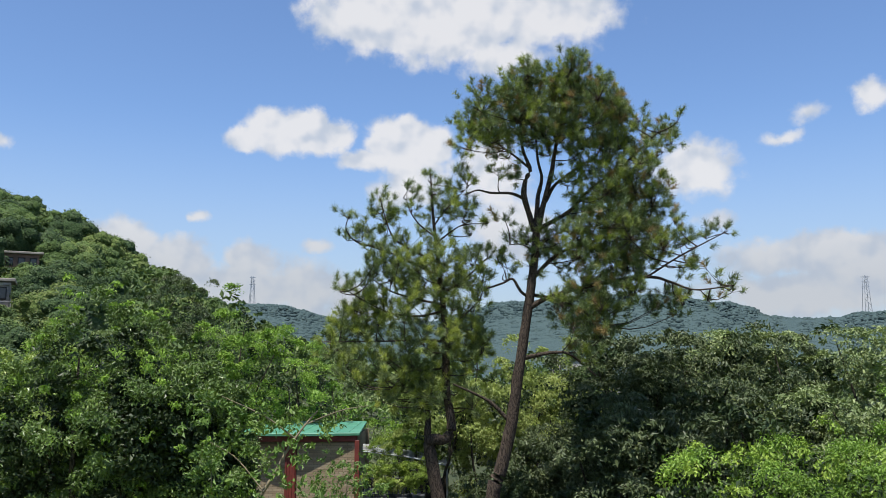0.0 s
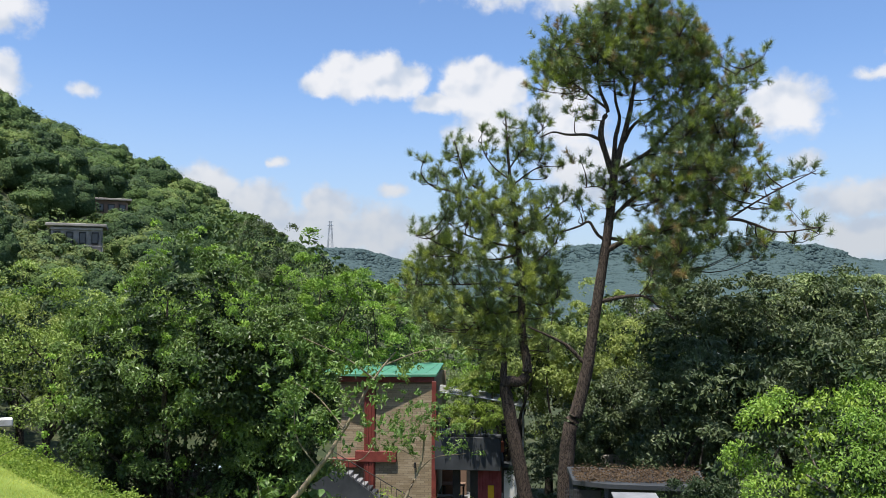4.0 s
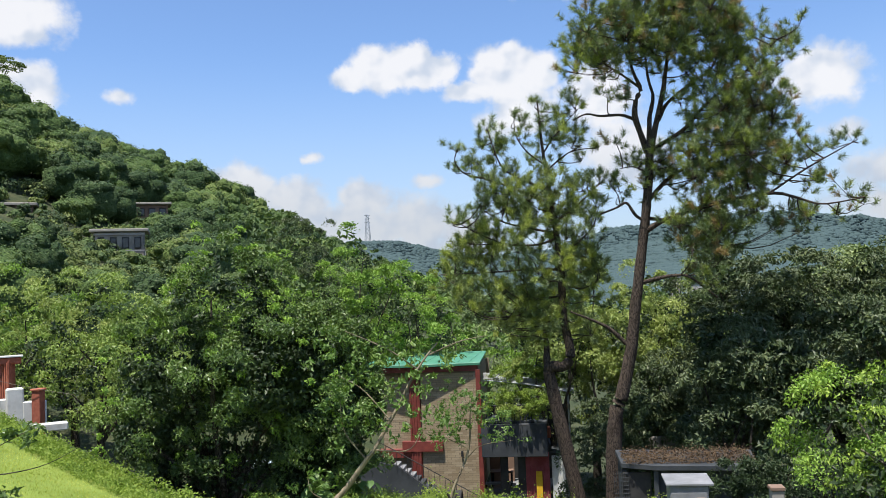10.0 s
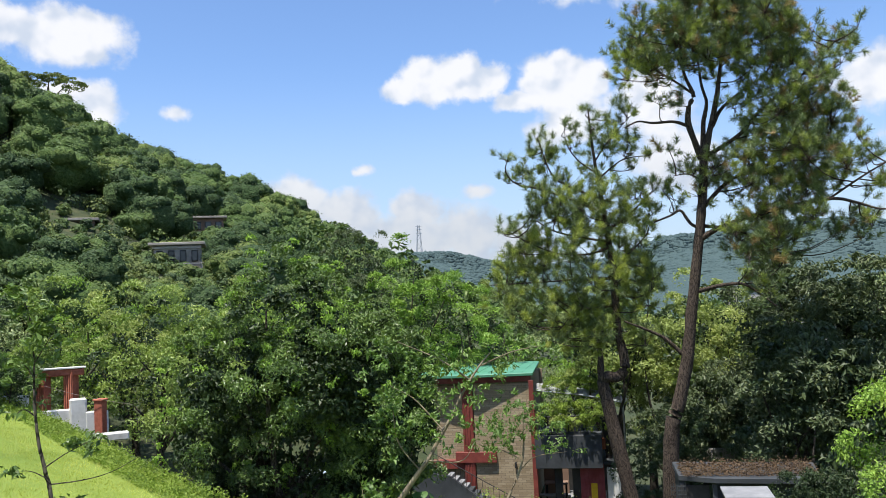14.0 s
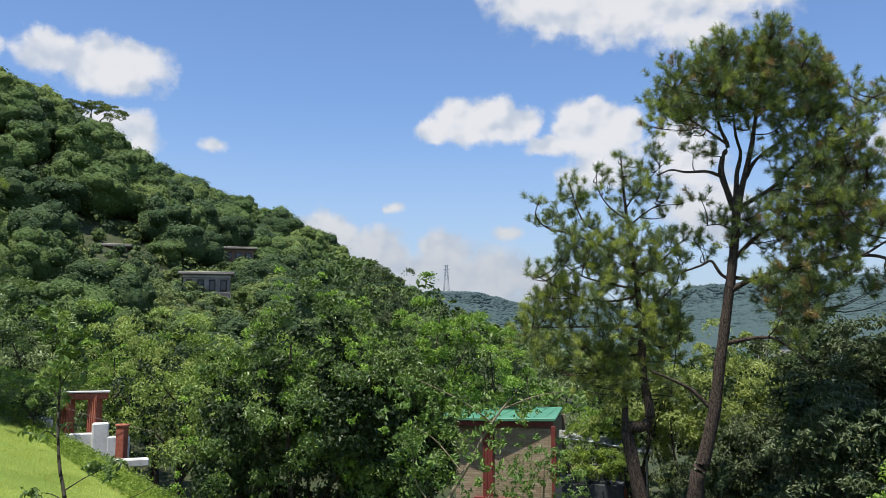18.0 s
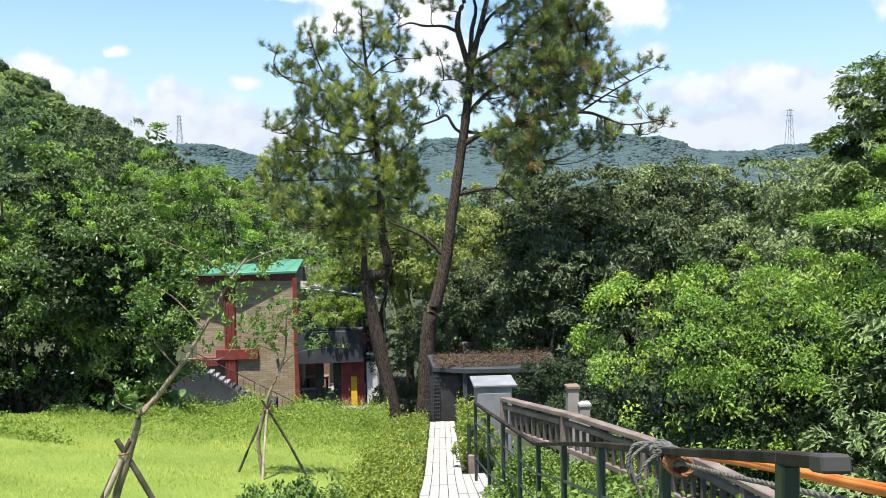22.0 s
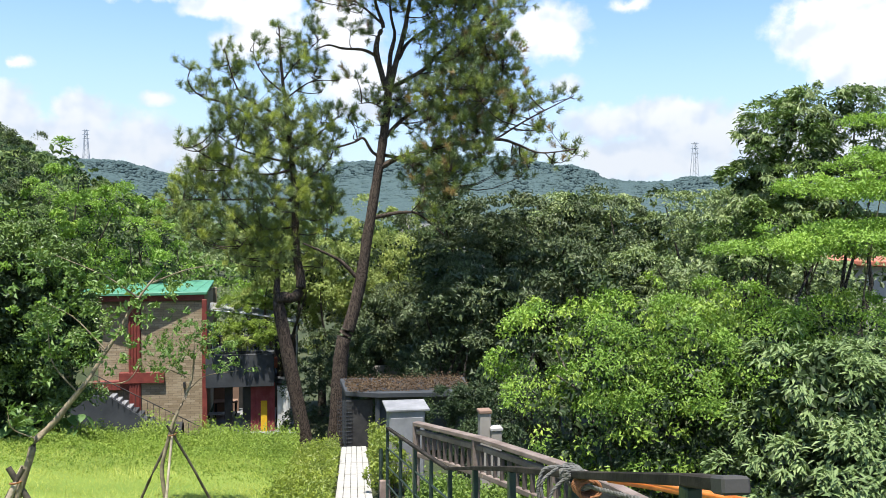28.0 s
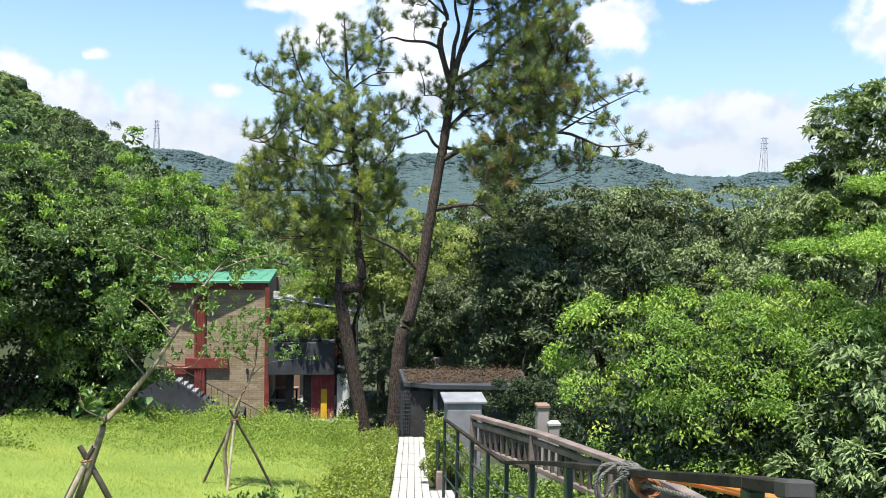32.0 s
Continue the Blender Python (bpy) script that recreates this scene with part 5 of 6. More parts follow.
sapling((-2.4, 16.2, gB), "slim sapling with a small rounded crown",
        [(0.05, 0, -0.1), (0.06, 0, 5.05 - gB), (0.0, 0, 5.59 - gB), (0.08, 0, 6.03 - gB), (0.24, 0, 6.58 - gB), (0.44, 0, 6.99 - gB), (0.56, 0.05, 7.4 - gB), (0.6, 0.05, 8.1 - gB)], [0.042, 0.04, 0.038, 0.034, 0.03, 0.024, 0.02, 0.01],
        [([(0.5, 0.05, 7.1 - gB), (0.8, 0, 7.35 - gB), (1.4, -0.1, 7.45 - gB)], 0.012), ([(0.5, 0.05, 7.3 - gB), (0.1, 0, 7.5 - gB), (-0.3, 0, 7.6 - gB)], 0.012), ([(0.55, 0.05, 7.7 - gB), (0.9, 0, 8.1 - gB), (1.1, 0, 8.3 - gB)], 0.01)],
        ([(0.5, 0, 8.2 - gB, 0.6, 0.5, 0.5), (0.1, 0, 7.7 - gB, 0.5, 0.4, 0.3), (0.95, 0, 7.9 - gB, 0.5, 0.4, 0.35), (1.1, -0.1, 7.45 - gB, 0.5, 0.3, 0.12), (-0.1, 0, 7.45 - gB, 0.5, 0.3, 0.12)], 95), 92, leaf="mid_leaf", length=0.085, per=18)
gC = on(-4.1, 5.6)
lift_c = lambda x, z, y=0.0: (x + 4.17, y, z - gC)
sapling((-4.17, 5.66, gC), "thin dark sapling with a few glossy leaves",
        [(0.0, 0, -0.1), lift_c(-4.17, 8.78), lift_c(-4.23, 9.2), lift_c(-4.28, 9.41), lift_c(-4.31, 9.71), lift_c(-4.31, 10.05), lift_c(-4.33, 10.3), lift_c(-4.41, 10.55)], [0.018, 0.016, 0.014, 0.012, 0.010, 0.008, 0.006, 0.003],
        [([lift_c(-4.21, 9.1), lift_c(-3.97, 9.12, 0.05), lift_c(-3.75, 9.17, 0.1), lift_c(-3.53, 9.28, 0.15)], 0.006), ([lift_c(-4.24, 9.22), lift_c(-4.05, 9.33), lift_c(-3.85, 9.42)], 0.006), ([lift_c(-4.19, 9.0), lift_c(-4.08, 8.97), lift_c(-3.85, 8.85)], 0.006),
         ([lift_c(-4.29, 9.6), lift_c(-4.4, 9.66), lift_c(-4.5, 9.6)], 0.006), ([lift_c(-4.22, 9.15), lift_c(-4.35, 9.2), lift_c(-4.5, 9.2)], 0.005), ([lift_c(-4.31, 9.9), lift_c(-4.4, 10.0), lift_c(-4.5, 10.0)], 0.005), ([lift_c(-4.31, 10.0), lift_c(-4.2, 10.15), lift_c(-4.1, 10.3)], 0.005)],
        ([(*lift_c(-3.9, 9.38), 0.16, 0.1, 0.07), (*lift_c(-4.0, 8.93), 0.17, 0.1, 0.09), (*lift_c(-4.45, 9.62), 0.13, 0.1, 0.09), (*lift_c(-4.45, 9.2), 0.08, 0.08, 0.05), (*lift_c(-4.4, 9.97), 0.16, 0.12, 0.1), (*lift_c(-4.2, 10.2), 0.2, 0.15, 0.2), (*lift_c(-4.4, 10.45), 0.15, 0.12, 0.14)], 80), 93, leaf="dark_leaf", length=0.07, bark="dark_bark", per=12, spread=0.08)


def tripod(at, apex, feet, mats, r, label):
    """Three stakes lashed round a sapling."""
    t = thing("tree_stake", at, label, "tree support")
    rng = np.random.default_rng(3)
    a = np.array(apex, float)
    for f, mname in zip(feet, mats):
        f = np.array(f, float)
        over = a + (a - f) * 0.13
        part("stake", tube([f - [0, 0, 0.1], (f + over) / 2, over], [r, r * 0.95, r * 0.85], 8, 8, 0.05, rng), mname, t)
    part("lashing", tube([a + [0.07 * math.cos(q), 0.07 * math.sin(q), 0.012 * q - 0.06] for q in np.linspace(0, 9, 22)], [0.012, 0.012], 5, 60), "rust_rope", t, "brown rope lashing")
    return t


tripod((-3.45, 10.5, gA), (0.26, 0, 7.2 - gA), [(-0.42, 0.2, 0.0), (0.92, 0.1, -0.05), (-0.24, -0.4, 0.0)], ["stake", "stake", "pale_stake"], 0.040, "three weathered stakes lashed round a sapling")
tripod((-2.35, 16.2, gB), (0.14, 0, 6.27 - gB), [(-0.5, 0.2, 0.05), (0.82, 0.35, -0.05), (0.06, -0.45, 0.0)], ["stake", "stake", "pale_stake"], 0.026, "three thin stakes holding a young tree")

# ---- the boarded path, hedges and planting ----
PX = lambda y: 0.55 + 0.036 * (y - 13) * 2.0           # the path's left edge
path = thing("boardwalk", (0, 0, 0), "sun-bleached boarded path down the slope", "path", kind="structure")
rng = np.random.default_rng(14)
plank_meshes = []
for i in range(4):
    bm = box(0.148, 1.9, 0.04, bevel=0.006)
    me = bpy.data.meshes.new("plank")
    bm.to_mesh(me), bm.free()
    me.materials.append(MAT["plank"])
    plank_meshes.append(me)
level = lambda y: np.mean([max(on(PX(y + q) + w, y + q) for w in (0.0, 0.4, 0.8, 1.2)) for q in (-1.5, -0.75, 0, 0.75, 1.5)]) + 0.05
for row in range(13):
    y = 2.5 + row * 1.92
    wide = 8 if y < 17.6 else 5
    za, zb = level(y - 0.96), level(y + 0.96)
    for c in range(wide):
        ob = new("plank", plank_meshes[(row + c) % 4])
        ob.parent = path
        jit = rng.uniform(-0.006, 0.006)
        ob.matrix_basis = pose(PX(y) + 0.08 + 0.156 * c, y + rng.uniform(-0.01, 0.01), (za + zb) / 2 + jit, math.degrees(math.atan((zb - za) / 1.92)), 0, -4.1)


def scatter(name, n, x_of, y_of, top, length, ratio, mat, label, category, seed, kind="stuff", lift=0.9):
    """Low planting: leaves spread through a bank of the given height over the ground."""
    rng = np.random.default_rng(seed)
    y = y_of(rng, n)
    x = x_of(rng, y, n)
    z0 = height(x, y)
    h = top(x, y) * (0.55 + 0.5 * np.sin(x * 5.1 + y * 2.3) * np.sin(y * 4.3 - x) * 0.35 + 0.18 * rng.standard_normal(n))
    z = z0 + np.clip(h, 0.03, None) * rng.random(n) ** 0.45
    axis = unit(rng.standard_normal((n, 3)) + [0, 0, 0.3])
    up = unit(rng.standard_normal((n, 3)) * 0.7 + [0, 0, lift])
    L = length * rng.uniform(0.6, 1.3, n)
    V, F = leaves(np.stack([x, y, z], -1), axis, up, L, L * ratio)
    return tagged(part(name, (V, F), mat), label, category, kind=kind)


def hedge(y0, y1, n_seg, left, right, tall, leaves_each, label, seed):
    """A hedge of one bush after another."""
    hd = thing("hedge", (0, 0, 0), label, "hedge")
    for q in range(n_seg):
        a, b = y0 + (y1 - y0) * q / n_seg, y0 + (y1 - y0) * (q + 1) / n_seg + 0.15
        ob = scatter("bush", leaves_each, lambda r, y, n: left(y) + (right(y) - left(y)) * r.random(n), lambda r, n: r.uniform(a, b, n), lambda x, y: tall + 0 * x, 0.075, 0.5, "hedge", "", "", seed + q, kind="")
        ob.parent = hd
    return hd


hedge(9.5, 25.5, 9, lambda y: PX(y) - 1.45 + 0.02 * (y - 9.5), lambda y: PX(y) - 0.04, 0.62, 3600, "clipped yellow-green hedge along the path", 150)
hedge(18.2, 25.5, 4, lambda y: PX(y) + 0.84, lambda y: PX(y) + 1.7, 1.05, 3400, "loose green hedge beside the railing", 170)
scatter("ground_cover", 44000, lambda r, y, n: r.uniform(-9.0, 0.2, n), lambda r, n: r.uniform(23.6, 27.5, n), lambda x, y: 0.72 + 0.6 * np.sin(1.9 * x + 0.6) * np.sin(1.3 * y + x) + 0.2 * np.sin(4.3 * x + 1.7 * y), 0.065, 0.6, "creeper", "mounds of fresh green ground cover before the house", "plants", 16)
scatter("ground_cover", 36000, lambda r, y, n: r.uniform(-9.0, 0.2, n), lambda r, n: 18.6 + 6.2 * np.sqrt(r.random(n)), lambda x, y: (0.42 + 0.38 * np.sin(1.7 * x + 0.6) * np.sin(1.1 * y + x)) * sstep((y - 19.2 - 0.22 * np.abs(x + 3) - 0.8 * np.sin(1.7 * x)) / 2.6) + 0.04, 0.055, 0.6, "creeper", "low leafy ground cover at the lawn's edge", "plants", 17)
scatter("ground_cover", 36000, lambda r, y, n: -9.0 - (y - 19.0) * 1.35 + r.uniform(-1.9, 0.8, n), lambda r, n: r.uniform(17.5, 42.0, n), lambda x, y: 0.34 + 0.22 * np.sin(2 * x) * np.sin(3 * y), 0.075, 0.6, "creeper", "weedy green border along the lawn", "plants", 18)
scatter("creeper", 40000, lambda r, y, n: np.maximum(1.06 + 0.04 * (y - 4), np.where(y > 11.5, 0.137 * y, 0.0)) + r.uniform(0.0, 1.8, n), lambda r, n: r.uniform(2.6, 17.0, n), lambda x, y: (0.62 + 0.25 * np.sin(3 * x + y) * np.sin(1.9 * y)) * (0.55 + 0.45 * sstep((y - 4) / 3)), 0.068, 0.75, "vine", "rank creeper growing through the railing", "plants", 19)
for x0, x1, y0, tall, seed in ((-1.5, -0.45, 9.3, 10.3 - 9.3 * 0.345 - on(-1.0, 9.3), 20), (-3.4, -2.6, 8.3, 10.3 - 8.8 * 0.385 - on(-3, 8.3), 21), (-2.5, -1.7, 8.2, 10.3 - 8.6 * 0.385 - on(-2.1, 8.2), 22)):
    rng = np.random.default_rng(seed)
    z0 = on((x0 + x1) / 2, y0)
    shrub = thing("shrub", ((x0 + x1) / 2, y0, z0), "small dark-leaved shrub at the top of the lawn", "shrub", "shrubs above the lawn")
    w = (x1 - x0) / 2
    for q in range(7):
        part("stem", tube([(0.1 * math.cos(q), 0.1 * math.sin(q), -0.05), (w * 0.7 * math.cos(q * 2.4), 0.3 * math.sin(q * 2.4), tall * (0.8 + 0.05 * (q % 4)))], [0.014, 0.006], 5, 5), "bark", shrub)
    (V, F), _ = crown([(-w * 0.5, 0, tall * 0.72, w * 0.5, 0.35, tall * 0.25), (w * 0.4, 0, tall * 0.76, w * 0.5, 0.35, tall * 0.22), (0, 0, tall * 0.5, w * 0.8, 0.4, tall * 0.25)], 46, 26, 0.16, 0.085, 0.42, rng, 0.3, -0.7, 0.6, 1.0, 0.7, 0)
    part("leaf_growth", (V, F), "mid_leaf", shrub)


z0 = on(2.05, 17.9)
end_bush = thing("shrub", (2.05, 17.9, z0), "loose green bush at the foot of the railing", "shrub")
for q in range(5):
    part("stem", tube([(0.05 * q - 0.1, 0, -0.05), (0.2 * math.cos(q * 1.3), 0.2 * math.sin(q * 1.3), 0.8)], [0.015, 0.006], 5, 5), "bark", end_bush)
(V, F), _ = crown([(-0.05, 0, 0.9, 0.33, 0.4, 0.4), (-0.05, 0.1, 0.45, 0.36, 0.4, 0.4), (-0.1, 0.9, 1.0, 0.35, 0.5, 0.35), (0.2, 0.3, 0.6, 0.3, 0.4, 0.4)], 60, 60, 0.17, 0.075, 0.5, np.random.default_rng(77), 0.3, 0.1, 0.6)
part("leaf_growth", (V, F), "hedge", end_bush)


def taro(at, seed, label):
    """A clump of elephant-ear leaves on bent stalks."""
    rng = np.random.default_rng(seed)
    t = thing("taro_plant", at, label, "taro", "elephant ears under the trees")
    for q in range(6):
        a, h, r = rng.uniform(0, 6.28), rng.uniform(0.35, 0.75), rng.uniform(0.1, 0.35)
        tip = np.array([r * math.cos(a), r * math.sin(a), h])
        stalk = part("stalk", tube([(0, 0, -0.05), tip * [0.4, 0.4, 0.7], tip], [0.018, 0.010], 5, 6), "mid_leaf", t)
        L = rng.uniform(0.28, 0.46)
        u = np.linspace(0, 1, 7)[:, None]
        d = unit(np.array([math.cos(a), math.sin(a) - 0.8, -0.9 + 0.5 * rng.random()]))
        sd = unit(np.cross(d, [0, 0, 1.0]))
        nn = np.cross(sd, d)
        wd = L * 0.42 * np.sin(np.pi * np.clip(u * 0.92 + 0.12, 0, 1)) ** 0.8
        mid = tip + d * L * (u - 0.25) - nn * 0.10 * L * u ** 2
        V = np.stack([mid - sd * wd + nn * wd * 0.25, mid, mid + sd * wd + nn * wd * 0.25], 1).reshape(-1, 3)
        i = np.arange(6)[:, None] * 3 + np.arange(2)[None]
        F = np.stack([i, i + 1, i + 4, i + 3], -1).reshape(-1, 4)
        part("leaf", (V, F, 1), "taro", stalk)
    return t


for q in range(12):
    x, y = -9.6 + 0.36 * q, 22.9 + 0.09 * q + 0.2 * math.sin(q * 2.3)
    taro((x, y, on(x, y)), 300 + q, "clump of large elephant-ear leaves in the shade")

# grass blades on the near lawn
rng = np.random.default_rng(22)
n = 300000
y = rng.uniform(5.5, 31, n) ** 1.0
x = rng.uniform(-32, 0.6, n)
keep = (y < lawn_edge(x) + 0.4) & (x < PX(y) - 0.9) & (x > -1.25 * y - 3)
x, y = x[keep], y[keep]
n = len(x)
z = height(x, y)
hb = rng.uniform(0.035, 0.085, n) * (1 + 0.35 * np.sin(x * 1.3) * np.sin(y * 1.7))
d = unit(np.stack([rng.standard_normal(n), rng.standard_normal(n), np.zeros(n)], -1))
lean_b = rng.uniform(0.5, 1.7, n)[:, None]
base = np.stack([x, y, z - 0.01], -1)
side = np.stack([-d[:, 1], d[:, 0], 0 * x], -1) * 0.007
tip = base + np.concatenate([d[:, :2] * lean_b * hb[:, None], hb[:, None]], 1)
V = np.stack([base - side, base + side, tip], 1).reshape(-1, 3)
tagged(part("grass", (V, np.arange(3 * n).reshape(-1, 3)), "grass"), "sunlit bright green lawn grass", "grass", kind="stuff")


# ---- the brick house ----
house = thing("brick_house", (0, 0, 0), "two-storey buff brick house with a green roof and maroon trim", "house")
G = 0.05


def wall(name, x0, x1, y, z0, z1, mat, parent, thick=0.24, label=""):
    return part(name, box(x1 - x0, thick, z1 - z0, ((x0 + x1) / 2, y + thick / 2, z0), 0.008), mat, parent, label)


front = wall("wall", -6.95, -4.15, 40.85, G, 6.45, "mortar", house, label="buff brick front wall")
flank = wall("wall", -8.9, -7.5, 41.1, 1.2, 6.45, "mortar", house)
part("side_wall", box(0.24, 6.9, 6.4, (-4.45, 44.65, G), 0.008), "brick", house)
part("side_wall", box(0.24, 7.0, 6.4, (-8.8, 44.8, G), 0.008), "brick", house)
part("back_wall", box(4.7, 0.24, 6.4, (-6.5, 48.2, G), 0.008), "brick", house)
for x, w, z0, z1 in ((-7.22, 0.52, 1.0, 6.5), (-4.08, 0.22, G, 6.5)):
    col_p = part("pillar", box(w, 0.34, z1 - z0, (x, 40.9, z0), 0.01), "maroon", house, "maroon ribbed pillar")
    if w > 0.4:
        for q in range(4):
            part("rib", box(0.05, 0.03, z1 - z0 - 0.1, (x - 0.19 + 0.127 * q, 40.715, z0 + 0.05), 0.006), "maroon", col_p)
part("band", box(2.0, 0.3, 0.5, (-6.9, 40.82, 2.62), 0.01), "maroon", house, "maroon band between the storeys")
part("band", box(1.6, 0.3, 0.42, (-8.3, 41.0, 2.3), 0.01), "maroon", house)
part("eaves_board", box(2.6, 0.16, 0.30, (-8.25, 40.72, 6.45), 0.01), "maroon", house, "maroon eaves board")
part("eaves_board", box(2.85, 0.16, 0.30, (-5.5, 40.74, 6.45), 0.01, (0, 0, 4)), "maroon", house, "maroon eaves board")
roof_top = part("roof", slab([(-9.7, 40.55), (-6.95, 40.3), (-3.95, 40.7), (-4.3, 48.3), (-8.8, 48.6), (-9.8, 45.0)], 6.72, 6.86, 0.02), "green_roof", house, "flat green sheet roof")
for q in range(9):
    part("seam", box(0.03, 6.6, 0.02, (-9.0 + 0.56 * q, 44.6, 6.86), 0.008), "green_roof", roof_top)
part("wall_lamp", box(0.10, 0.12, 0.26, (-5.0, 40.76, 2.35), 0.01), "dark", house, "small dark wall lamp")
# porch and balcony
part("porch_floor", box(4.6, 6.0, 0.12, (-1.9, 43.6, -0.06), 0.01), "concrete", house)
part("balcony_slab", box(3.15, 3.0, 1.55, (-2.45, 42.1, 2.32), 0.02), "dark_concrete", house, "dark grey balcony beam")
part("balcony_wall", box(2.3, 0.12, 0.12, (-2.6, 40.9, 3.88), 0.02), "dark_concrete", house)
for q in range(9):
    part("baluster", box(0.03, 0.03, 0.62, (-3.75 + 0.27 * q, 40.8, 3.88), 0.004), "dark", house)
# back wall near-black, the porch's inner shade put into its colour
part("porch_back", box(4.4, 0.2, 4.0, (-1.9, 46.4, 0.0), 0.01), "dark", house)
for x, w, mname in ((-3.02, 0.36, "dark"), (-2.15, 0.42, "dark")):
    part("post", box(w, 0.36, 2.3, (x, 41.3, 0.05), 0.01), mname, house)
panel = part("panel", box(1.2, 0.12, 2.4, (-1.45, 41.2, 0.02), 0.01), "red_panel", house, "dusty red corrugated panel")
for q in range(7):
    part("rib", box(0.06, 0.05, 2.3, (-1.95 + 0.165 * q, 41.12, 0.06), 0.01), "red_panel", panel)
part("banner", box(0.30, 0.05, 1.5, (-1.35, 41.05, 0.05), 0.015), "yellow", house, "upright yellow banner")
part("white_post", box(0.62, 0.5, 2.2, (-0.42, 41.35, 0.0), 0.02), "white_paint", house, "whitewashed end wall")
part("roof_slab", box(1.5, 3.6, 0.12, (-0.6, 43.0, 2.35), 0.01), "dark_concrete", house)
part("chimney_post", box(0.26, 0.26, 0.5, (-0.85, 41.3, 3.1), 0.02), "terracotta", house)
# what stands in the shady porch
bench = thing("bench", (-3.5, 43.2, 0.06), "low pale bench in the shaded porch", "bench")
part("seat", box(1.3, 0.4, 0.07, (0, 0, 0.42), 0.01), "facade", bench)
for sx in (-0.5, 0.5):
    part("leg", box(0.08, 0.34, 0.42, (sx, 0, 0), 0.01), "facade", bench)
pedestal = thing("table", (-3.4, 44.6, 0.06), "dim table with a brick-red top", "table")
part("tabletop", box(1.2, 0.8, 0.06, (0, 0, 0.74), 0.01), "brown_facade", pedestal)
for sx in (-0.5, 0.5):
    for sy in (-0.3, 0.3):
        part("leg", box(0.06, 0.06, 0.74, (sx, sy, 0), 0.005), "dark", pedestal)
screen = thing("screen", (-3.45, 45.6, 0.06), "reddish folding screen inside the porch", "screen")
part("leaf", box(1.3, 0.06, 2.0, (0, 0, 0), 0.01), "brown_facade", screen)
awning = thing("awning", (-1.7, 42.3, 0), "pale corrugated awning sloping over the creeper", "awning")
bm = bmesh.new()
cols = 42
rows_v = []
for i in range(cols + 1):
    u = i / cols
    x, z = -2.25 + 4.45 * u, 5.96 - 0.74 * u ** 1.3 + 0.02 * (i % 2)
    rows_v.append([bm.verts.new((x, yy, z + dz)) for yy, dz in ((-0.75, 0.0), (0.1, 0.22))])
for a, b in zip(rows_v, rows_v[1:]):
    bm.faces.new((a[0], b[0], b[1], a[1]))
bmesh.ops.solidify(bm, geom=bm.faces[:], thickness=0.012)
part("sheet", bm, "white_metal", awning)
part("edge", tube([(-2.25, -0.76, 5.92), (0.1, -0.76, 5.62), (2.2, -0.76, 5.18)], [0.035, 0.035], 6, 12), "steel", awning)
for x in (-2.1, 1.9):
    part("post", tube([(x, -0.7, 3.2 if x < 0 else 0.0), (x, -0.7, 5.2)], [0.04, 0.04], 8, 4), "steel", awning)
rng = np.random.default_rng(44)
(V, F), _ = crown([(-2.9, 40.7, 4.8, 0.8, 0.5, 0.6), (-1.9, 40.6, 4.8, 1.0, 0.6, 0.65), (-1.1, 40.7, 4.6, 0.6, 0.5, 0.55), (-2.8, 41.9, 6.1, 0.9, 0.5, 0.4), (-1.7, 41.9, 6.0, 0.9, 0.5, 0.45), (-0.9, 41.9, 5.6, 0.6, 0.5, 0.5)], 150, 90, 0.24, 0.09, 0.6, rng, 0.3, 0.3, 0.7)
tagged(part("balcony_creeper", (V, F), "creeper"), "bright creeper heaped over the balcony", "creeper")
# steps at the house's flank
stair = thing("outside_stair", (0, 0, 0), "grey masonry stair with a thin iron handrail", "stair")
bm = bmesh.new()
prof = [(-9.6, -0.3), (-5.75, -0.3), (-5.75, 1.05), (-6.3, 1.2), (-7.9, 2.35), (-9.6, 2.6)]
f = bm.faces.new([bm.verts.new((x, 38.9, z)) for x, z in prof])
up = bmesh.ops.extrude_face_region(bm, geom=[f])["geom"]
bmesh.ops.translate(bm, vec=(0, 0.22, 0), verts=[g for g in up if isinstance(g, bmesh.types.BMVert)])
bmesh.ops.recalc_face_normals(bm, faces=bm.faces)
# flank wall coloured dark for the shade of the trees on it
part("side_wall", bm, "dark_concrete", stair, "stained grey flank wall, tree shade in its colour")
for q in range(8):
    # lower steps take the dark grey with shade toned in
    part("step", box(0.26, 1.1, 2.28 - 0.165 * q, (-8.0 + 0.24 * q, 39.7, 0.0), 0.015), "concrete" if q < 4 else "dark_concrete", stair, "worn stone step")
part("handrail", tube([(-8.6, 38.85, 3.42), (-6.4, 38.85, 2.2), (-3.75, 38.85, 0.75)], [0.022, 0.022], 6, 16), "dark", stair)
for q in range(20):
    x = -8.6 + 0.25 * q
    part("baluster", box(0.02, 0.02, 0.85, (x, 38.86, 2.55 - (x + 8.6) * 0.545), 0.003), "dark", stair)
barrel = thing("barrel", (-5.35, 38.5, 0.25), "dark arched barrel beside the stair", "barrel")
part("body", tube([(-0.55, 0, 0.55), (0.55, 0, 0.55)], [0.46, 0.5, 0.46], 16, 8), "dark", barrel)
for sx in (-0.4, 0.4):
    part("foot", box(0.12, 0.7, 0.2, (sx, 0, 0), 0.02), "dark", barrel)
kerb = thing("kerb", (0, 0, 0), "low pale kerb along the yard", "kerb", kind="structure")
for q in range(5):
    part("kerb_stone", box(1.72, 0.2, 0.30, (-5.2 + 1.74 * q, 38.4, -0.14), 0.02), "concrete", kerb)

